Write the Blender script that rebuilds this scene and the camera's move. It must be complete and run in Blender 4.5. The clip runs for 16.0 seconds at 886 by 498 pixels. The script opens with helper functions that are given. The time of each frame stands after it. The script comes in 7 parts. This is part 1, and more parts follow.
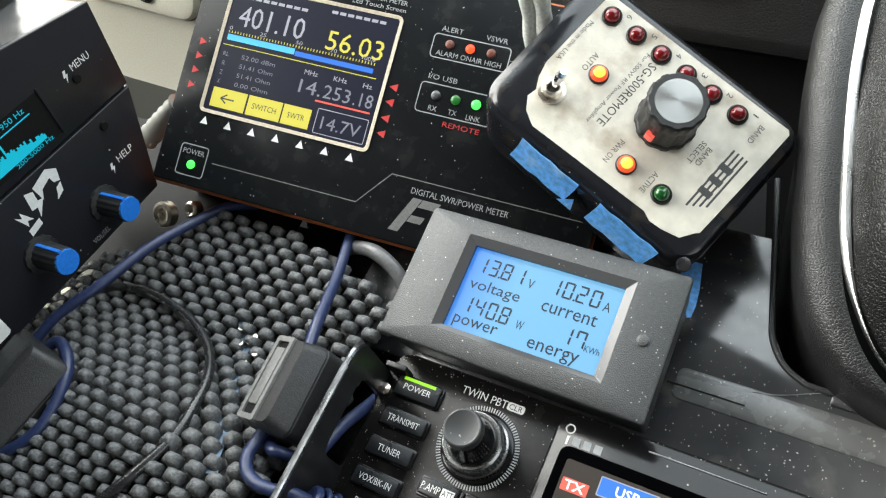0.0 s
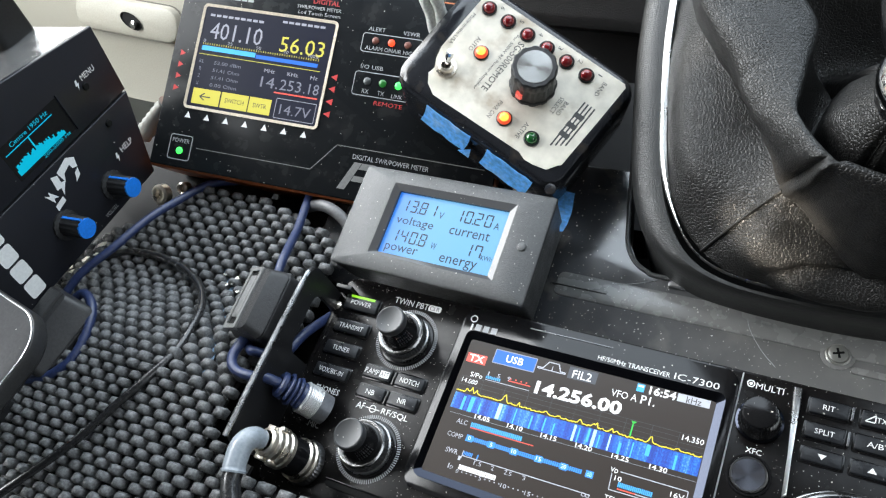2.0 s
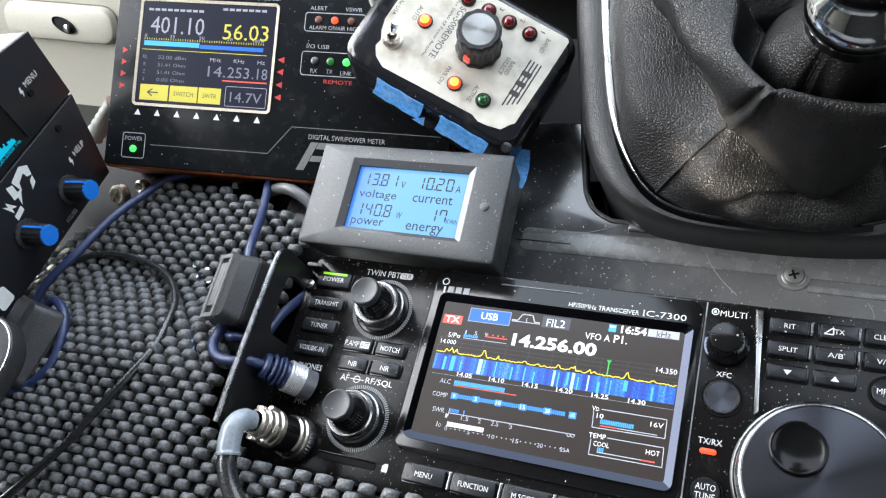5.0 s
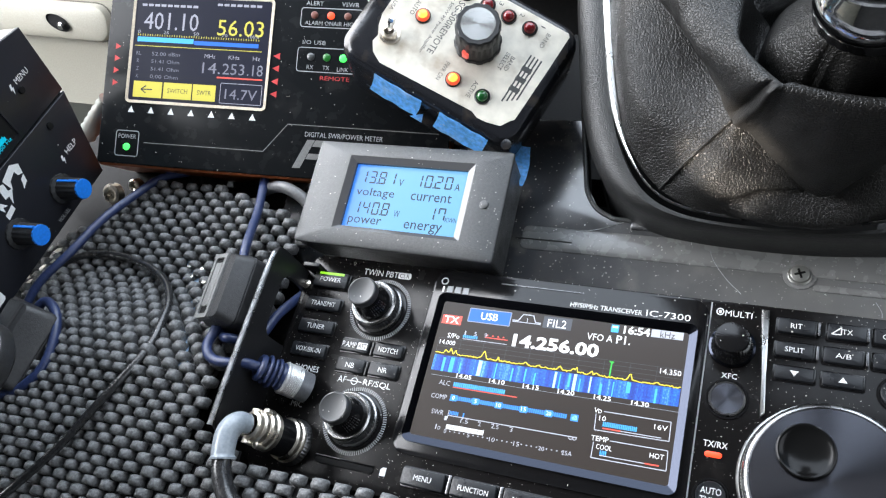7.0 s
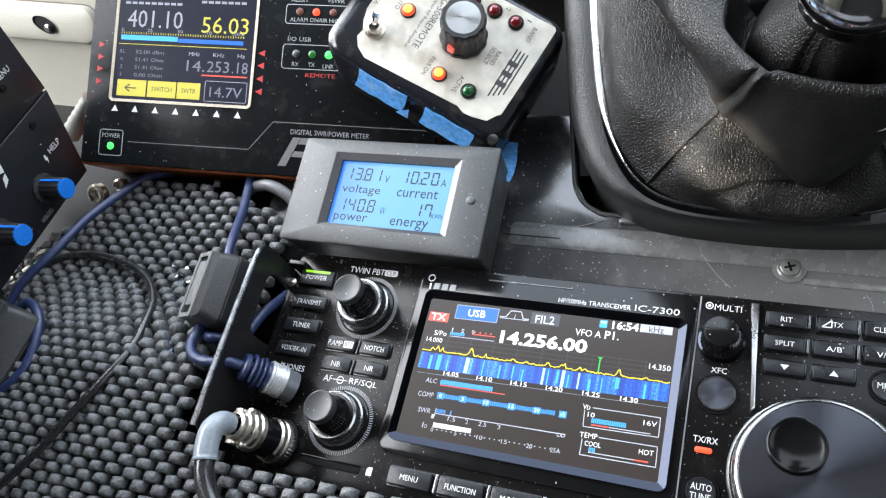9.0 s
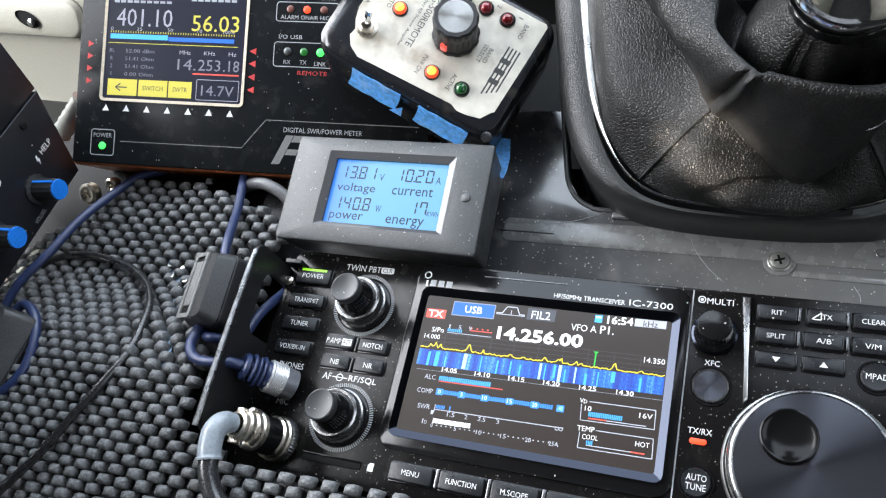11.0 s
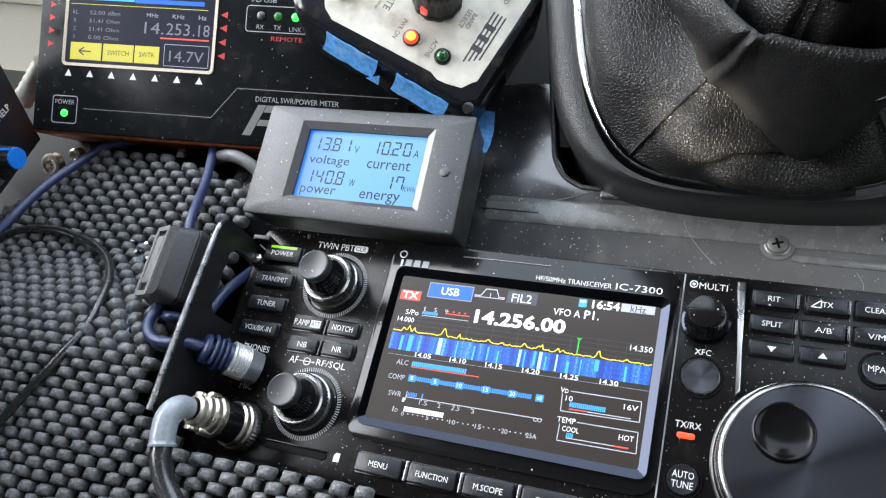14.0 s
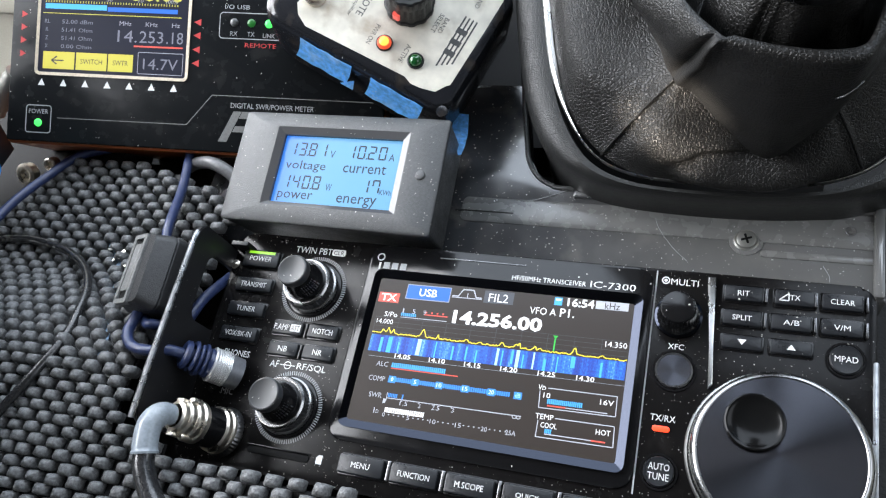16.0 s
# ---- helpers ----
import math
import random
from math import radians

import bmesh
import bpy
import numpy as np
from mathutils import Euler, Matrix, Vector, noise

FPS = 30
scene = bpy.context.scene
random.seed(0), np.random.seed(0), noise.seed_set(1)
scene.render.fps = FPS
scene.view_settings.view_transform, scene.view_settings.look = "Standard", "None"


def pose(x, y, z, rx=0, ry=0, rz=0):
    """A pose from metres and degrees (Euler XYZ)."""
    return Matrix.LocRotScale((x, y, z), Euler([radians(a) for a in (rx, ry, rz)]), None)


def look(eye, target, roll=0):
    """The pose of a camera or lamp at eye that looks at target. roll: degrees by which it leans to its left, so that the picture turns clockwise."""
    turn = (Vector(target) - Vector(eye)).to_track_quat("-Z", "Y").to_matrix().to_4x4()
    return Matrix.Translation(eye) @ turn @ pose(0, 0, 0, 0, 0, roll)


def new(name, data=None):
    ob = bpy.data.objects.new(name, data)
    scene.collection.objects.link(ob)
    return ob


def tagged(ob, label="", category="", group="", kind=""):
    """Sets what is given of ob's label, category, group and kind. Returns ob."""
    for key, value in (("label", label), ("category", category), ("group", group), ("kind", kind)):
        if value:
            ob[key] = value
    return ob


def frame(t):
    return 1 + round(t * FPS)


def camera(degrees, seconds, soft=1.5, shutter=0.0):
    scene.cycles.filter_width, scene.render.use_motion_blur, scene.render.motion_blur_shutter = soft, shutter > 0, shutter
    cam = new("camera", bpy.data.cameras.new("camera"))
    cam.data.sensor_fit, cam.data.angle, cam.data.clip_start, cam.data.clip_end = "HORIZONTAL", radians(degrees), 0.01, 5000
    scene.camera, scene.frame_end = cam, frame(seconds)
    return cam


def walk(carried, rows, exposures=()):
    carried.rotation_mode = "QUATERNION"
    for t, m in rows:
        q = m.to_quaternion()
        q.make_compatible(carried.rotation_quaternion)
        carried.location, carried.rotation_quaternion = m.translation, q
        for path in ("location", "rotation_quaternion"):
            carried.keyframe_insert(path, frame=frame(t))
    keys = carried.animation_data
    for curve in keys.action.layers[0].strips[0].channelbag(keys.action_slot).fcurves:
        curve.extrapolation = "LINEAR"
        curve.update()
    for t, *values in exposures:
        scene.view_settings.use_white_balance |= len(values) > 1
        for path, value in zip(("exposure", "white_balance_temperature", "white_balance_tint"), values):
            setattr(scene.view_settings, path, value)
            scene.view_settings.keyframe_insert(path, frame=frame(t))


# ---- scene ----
cam = camera(58.50, 16.0, soft=1.2)
PATH = [
    (0.0, (-0.0564, -0.0109, 0.2431), (-0.1836, 0.1002, -0.0049), -27.37),
    (0.5, (-0.0506, -0.0199, 0.2610), (-0.1864, 0.0982, 0.0209), -25.99),
    (1.0, (-0.0168, -0.0426, 0.2870), (-0.1538, 0.0761, 0.0479), -27.25),
    (1.5, (-0.0068, -0.0456, 0.2899), (-0.1404, 0.0701, 0.0475), -29.31),
    (2.0, (0.0121, -0.0553, 0.2859), (-0.1174, 0.0600, 0.0411), -30.79),
    (2.5, (0.0151, -0.0640, 0.2946), (-0.1114, 0.0506, 0.0479), -32.19),
    (3.0, (0.0222, -0.0654, 0.3066), (-0.1012, 0.0499, 0.0587), -32.46),
    (3.5, (0.0214, -0.0647, 0.3065), (-0.1002, 0.0508, 0.0578), -32.93),
    (4.0, (0.0181, -0.0642, 0.2994), (-0.1001, 0.0500, 0.0485), -33.76),
    (6.3, (0.0109, -0.0606, 0.2831), (-0.1026, 0.0512, 0.0289), -34.77),
    (6.5, (0.0153, -0.0585, 0.2811), (-0.0993, 0.0527, 0.0271), -35.16),
    (7.0, (0.0106, -0.0612, 0.2852), (-0.1034, 0.0514, 0.0316), -34.54),
    (7.5, (0.0107, -0.0609, 0.2834), (-0.1032, 0.0516, 0.0296), -34.70),
    (8.0, (0.0096, -0.0604, 0.2814), (-0.1036, 0.0516, 0.0272), -34.75),
    (8.5, (0.0138, -0.0623, 0.2778), (-0.0999, 0.0525, 0.0250), -34.26),
    (10.8, (0.0070, -0.0603, 0.2868), (-0.0996, 0.0521, 0.0299), -34.09),
    (11.0, (0.0095, -0.0596, 0.2860), (-0.0973, 0.0511, 0.0284), -34.63),
    (11.5, (0.0186, -0.0550, 0.2762), (-0.0881, 0.0533, 0.0176), -35.03),
    (12.0, (0.0250, -0.0478, 0.2571), (-0.0818, 0.0572, -0.0029), -35.59),
    (12.5, (0.0150, -0.0528, 0.2589), (-0.0925, 0.0509, -0.0012), -35.66),
    (13.0, (0.0119, -0.0536, 0.2655), (-0.0961, 0.0502, 0.0056), -35.42),
    (13.5, (0.0088, -0.0544, 0.2654), (-0.0978, 0.0515, 0.0057), -34.52),
    (14.0, (0.0101, -0.0542, 0.2646), (-0.0952, 0.0529, 0.0050), -34.13),
    (14.5, (0.0135, -0.0542, 0.2652), (-0.0901, 0.0538, 0.0052), -33.93),
    (15.0, (0.0127, -0.0549, 0.2681), (-0.0895, 0.0537, 0.0078), -33.60),
    (15.5, (0.0130, -0.0550, 0.2693), (-0.0869, 0.0539, 0.0082), -33.32),
    (16.0, (0.0123, -0.0548, 0.2682), (-0.0857, 0.0540, 0.0064), -33.17),
]
walk(cam, [(t, look(eye, target, roll)) for t, eye, target, roll in PATH], exposures=[(0.0, 1.60, 7000, 7), (0.5, 1.58, 7200, 7), (1.0, 1.62, 6750, 8), (1.5, 1.62, 6600, 9), (2.0, 1.62, 6550, 9), (2.6, 1.70, 6500, 9), (3.2, 1.72, 6450, 10), (4.0, 1.66, 6450, 11), (6.5, 1.74, 6450, 12), (8.5, 1.74, 6450, 12), (11.0, 1.71, 6450, 12), (12.0, 1.63, 6450, 12), (16.0, 1.60, 6450, 12)])

# ---- daylight ----
SHADE = 0.30                           # light of sky, windows and screens against the sun
SUN_AZ, SUN_EL = 138.0, 10.0          # degrees to the left of straight ahead (+y), and above the horizon
world = bpy.data.worlds.new("world")
scene.world = world
world.use_nodes = True
wn = world.node_tree
sky = wn.nodes.new("ShaderNodeTexSky")
sky.sky_type, sky.sun_disc = "NISHITA", False
sky.sun_elevation, sky.sun_rotation = radians(SUN_EL), radians(-SUN_AZ)
wn.nodes["Background"].inputs["Strength"].default_value = 0.17 * SHADE
wn.links.new(sky.outputs[0], wn.nodes["Background"].inputs[0])
sun = new("sun", bpy.data.lights.new("sun", "SUN"))
sun.data.energy, sun.data.angle, sun.data.color = 5.0, radians(0.6), (1.0, 0.90, 0.76)
sd = Vector((-math.sin(radians(SUN_AZ)) * math.cos(radians(SUN_EL)), math.cos(radians(SUN_AZ)) * math.cos(radians(SUN_EL)), math.sin(radians(SUN_EL))))
sun.matrix_world = look(sd * 3, (0, 0, 0))


def window_light(name, eye, target, w, h, watts, colour):
    lamp = bpy.data.lights.new(name, "AREA")
    lamp.shape, lamp.size, lamp.size_y, lamp.energy, lamp.color = "RECTANGLE", w, h, watts * SHADE, colour
    ob = new(name, lamp)
    ob.matrix_world = look(eye, target)
    return ob


window_light("windscreen_daylight", (-0.10, 0.7325, 0.555), (-0.10, 0.1725, -0.273), 1.16, 0.84, 17.5, (0.80, 0.90, 1.0))
window_light("side_window_daylight", (-0.755, 0.20, 0.455), (0.245, 0.20, 0.155), 0.80, 0.56, 26, (0.94, 0.97, 1.0))
window_light("driver_window_daylight", (0.80, 0.0, 0.50), (0.1, 0.05, 0.0), 0.9, 0.40, 3.5, (0.92, 0.96, 1.0))


# ---- materials ----
def mat_(name, colour, rough=0.5, metal=0.0, spec=0.5, coat=0.0, grain=0.0, grain_scale=900.0, bump=0.0, bump_scale=1500.0,
         dust=0.0, dust_scale=1200.0, stain=0.0, stain_colour=(0.25, 0.2, 0.14), stain_scale=60.0, rough_var=0.0):
    """A worn surface: colour varied by fine grain and by broad stains, pale dust specks, bump, and uneven gloss."""
    m = bpy.data.materials.new(name)
    m.use_nodes = True
    nt = m.node_tree
    b = nt.nodes["Principled BSDF"]
    b.inputs["Roughness"].default_value, b.inputs["Metallic"].default_value = rough, metal
    b.inputs["Specular IOR Level"].default_value, b.inputs["Coat Weight"].default_value = spec, coat
    co = nt.nodes.new("ShaderNodeTexCoord")

    def noise_(scale, detail=3.0):
        n = nt.nodes.new("ShaderNodeTexNoise")
        n.inputs["Scale"].default_value, n.inputs["Detail"].default_value = scale, detail
        nt.links.new(co.outputs["Object"], n.inputs["Vector"])
        return n

    def ramp(src, lo, hi):
        r = nt.nodes.new("ShaderNodeMapRange")
        r.inputs["From Min"].default_value, r.inputs["From Max"].default_value = lo, hi
        nt.links.new(src, r.inputs["Value"])
        return r.outputs["Result"]

    def mix(fac, a, c2):
        x = nt.nodes.new("ShaderNodeMix")
        x.data_type = "RGBA"
        nt.links.new(fac, x.inputs["Factor"])
        for sock, v in (("A", a), ("B", c2)):
            k = [i for i in x.inputs if i.name == sock and i.type == "RGBA"][0]
            if isinstance(v, tuple):
                k.default_value = (*v, 1)
            else:
                nt.links.new(v, k)
        return [o for o in x.outputs if o.type == "RGBA"][0]

    col = tuple(colour)
    if grain:
        g = ramp(noise_(grain_scale).outputs[0], 0.3, 0.7)
        col = mix(g, tuple(c * (1 - grain) for c in colour), tuple(min(1, c * (1 + grain)) for c in colour))
    if stain:
        s = ramp(noise_(stain_scale, 5).outputs[0], 0.55, 0.80)
        k = nt.nodes.new("ShaderNodeMath")
        k.operation = "MULTIPLY"
        k.inputs[1].default_value = stain
        nt.links.new(s, k.inputs[0])
        col = mix(k.outputs[0], col, stain_colour)
    if dust:
        # specks of uneven size and outline, and some long fibres among them
        ragged = nt.nodes.new("ShaderNodeVectorMath")
        ragged.operation = "MULTIPLY_ADD"
        ragged.inputs[1].default_value = (0.5 / dust_scale,) * 3
        nt.links.new(noise_(dust_scale * 2.2, 2).outputs["Color"], ragged.inputs[0])
        nt.links.new(co.outputs["Object"], ragged.inputs[2])
        for scale, share, big, stretch in ((dust_scale * 0.34, 0.10 * dust, 0.10, 1.0), (dust_scale * 1.0, 0.16 * dust, 0.22, 1.0), (dust_scale * 0.16, 0.05 * dust, 0.06, 0.16)):
            mp = nt.nodes.new("ShaderNodeMapping")
            mp.inputs["Scale"].default_value, mp.inputs["Rotation"].default_value = (1, stretch, 1), (0, 0, 0.6 if stretch < 1 else 0.0)
            nt.links.new(ragged.outputs[0], mp.inputs["Vector"])
            v = nt.nodes.new("ShaderNodeTexVoronoi")
            v.inputs["Scale"].default_value = scale
            nt.links.new(mp.outputs[0], v.inputs["Vector"])
            cell = nt.nodes.new("ShaderNodeSeparateColor")
            nt.links.new(v.outputs["Color"], cell.inputs[0])
            size = nt.nodes.new("ShaderNodeMath")
            size.operation = "POWER"
            size.inputs[1].default_value = 2.0
            nt.links.new(cell.outputs[0], size.inputs[0])
            radius = nt.nodes.new("ShaderNodeMath")
            radius.operation = "MULTIPLY_ADD"
            radius.inputs[1].default_value, radius.inputs[2].default_value = big, big * 0.25
            nt.links.new(size.outputs[0], radius.inputs[0])
            ratio = nt.nodes.new("ShaderNodeMath")
            ratio.operation = "DIVIDE"
            nt.links.new(v.outputs["Distance"], ratio.inputs[0])
            nt.links.new(radius.outputs[0], ratio.inputs[1])
            k = nt.nodes.new("ShaderNodeMath")
            k.operation = "MULTIPLY"
            nt.links.new(ramp(ratio.outputs[0], 1.0, 0.6), k.inputs[0])
            nt.links.new(ramp(cell.outputs[1], 1.0 - share, 1.0 - share * 0.8), k.inputs[1])
            col = mix(k.outputs[0], col, (0.50, 0.48, 0.44))
    if isinstance(col, tuple):
        b.inputs["Base Color"].default_value = (*col, 1)
    else:
        nt.links.new(col, b.inputs["Base Color"])
    if rough_var:
        rr = nt.nodes.new("ShaderNodeMapRange")
        rr.inputs["From Min"].default_value, rr.inputs["From Max"].default_value = 0.3, 0.7
        rr.inputs["To Min"].default_value, rr.inputs["To Max"].default_value = max(0.02, rough - rough_var), rough + rough_var
        nt.links.new(noise_(140, 5).outputs[0], rr.inputs["Value"])
        nt.links.new(rr.outputs["Result"], b.inputs["Roughness"])
    if bump:
        bp = nt.nodes.new("ShaderNodeBump")
        bp.inputs["Strength"].default_value, bp.inputs["Distance"].default_value = bump, 0.0004
        nt.links.new(noise_(bump_scale, 2).outputs[0], bp.inputs["Height"])
        nt.links.new(bp.outputs["Normal"], b.inputs["Normal"])
    return m


def glow(name, colour, strength):
    m = bpy.data.materials.new(name)
    m.use_nodes = True
    b = m.node_tree.nodes["Principled BSDF"]
    b.inputs["Base Color"].default_value = (*[c * 0.5 for c in colour], 1)
    b.inputs["Emission Color"].default_value, b.inputs["Emission Strength"].default_value = (*colour, 1), strength * SHADE
    b.inputs["Roughness"].default_value = 0.3
    return m


def leather_(name, colour, scale=900.0, strength=0.9, rough=0.45, spec=0.5):
    """Grained hide: cells with creases between them, and slow changes of gloss."""
    m = mat_(name, colour, rough, grain=0.12, grain_scale=120, rough_var=0.03, spec=spec)
    nt = m.node_tree
    b = nt.nodes["Principled BSDF"]
    co = nt.nodes.new("ShaderNodeTexCoord")
    warp = nt.nodes.new("ShaderNodeTexNoise")
    warp.inputs["Scale"].default_value = 240
    add = nt.nodes.new("ShaderNodeVectorMath")
    add.operation = "MULTIPLY_ADD"
    add.inputs[1].default_value = (0.0016, 0.0016, 0.0016)
    nt.links.new(co.outputs["Object"], warp.inputs["Vector"])
    nt.links.new(warp.outputs["Color"], add.inputs[0])
    nt.links.new(co.outputs["Object"], add.inputs[2])
    v = nt.nodes.new("ShaderNodeTexVoronoi")
    v.feature = "DISTANCE_TO_EDGE"
    v.inputs["Scale"].default_value = scale
    nt.links.new(add.outputs[0], v.inputs["Vector"])
    r = nt.nodes.new("ShaderNodeMapRange")
    r.inputs["From Max"].default_value = 0.22
    nt.links.new(v.outputs["Distance"], r.inputs["Value"])
    bp = nt.nodes.new("ShaderNodeBump")
    bp.inputs["Strength"].default_value, bp.inputs["Distance"].default_value = strength, 0.00026
    nt.links.new(r.outputs["Result"], bp.inputs["Height"])
    nt.links.new(bp.outputs["Normal"], b.inputs["Normal"])
    return m


def brushed_(name, colour, rough=0.3, turn=0.25):
    """Spun metal: fine rings round the object's own axis give the fan of light."""
    m = mat_(name, colour, rough, metal=1.0)
    m.node_tree.nodes["Principled BSDF"].inputs["Anisotropic"].default_value = 0.90
    m.node_tree.nodes["Principled BSDF"].inputs["Anisotropic Rotation"].default_value = turn
    t = m.node_tree.nodes.new("ShaderNodeTangent")
    t.direction_type, t.axis = "RADIAL", "Z"
    m.node_tree.links.new(t.outputs[0], m.node_tree.nodes["Principled BSDF"].inputs["Tangent"])
    return m


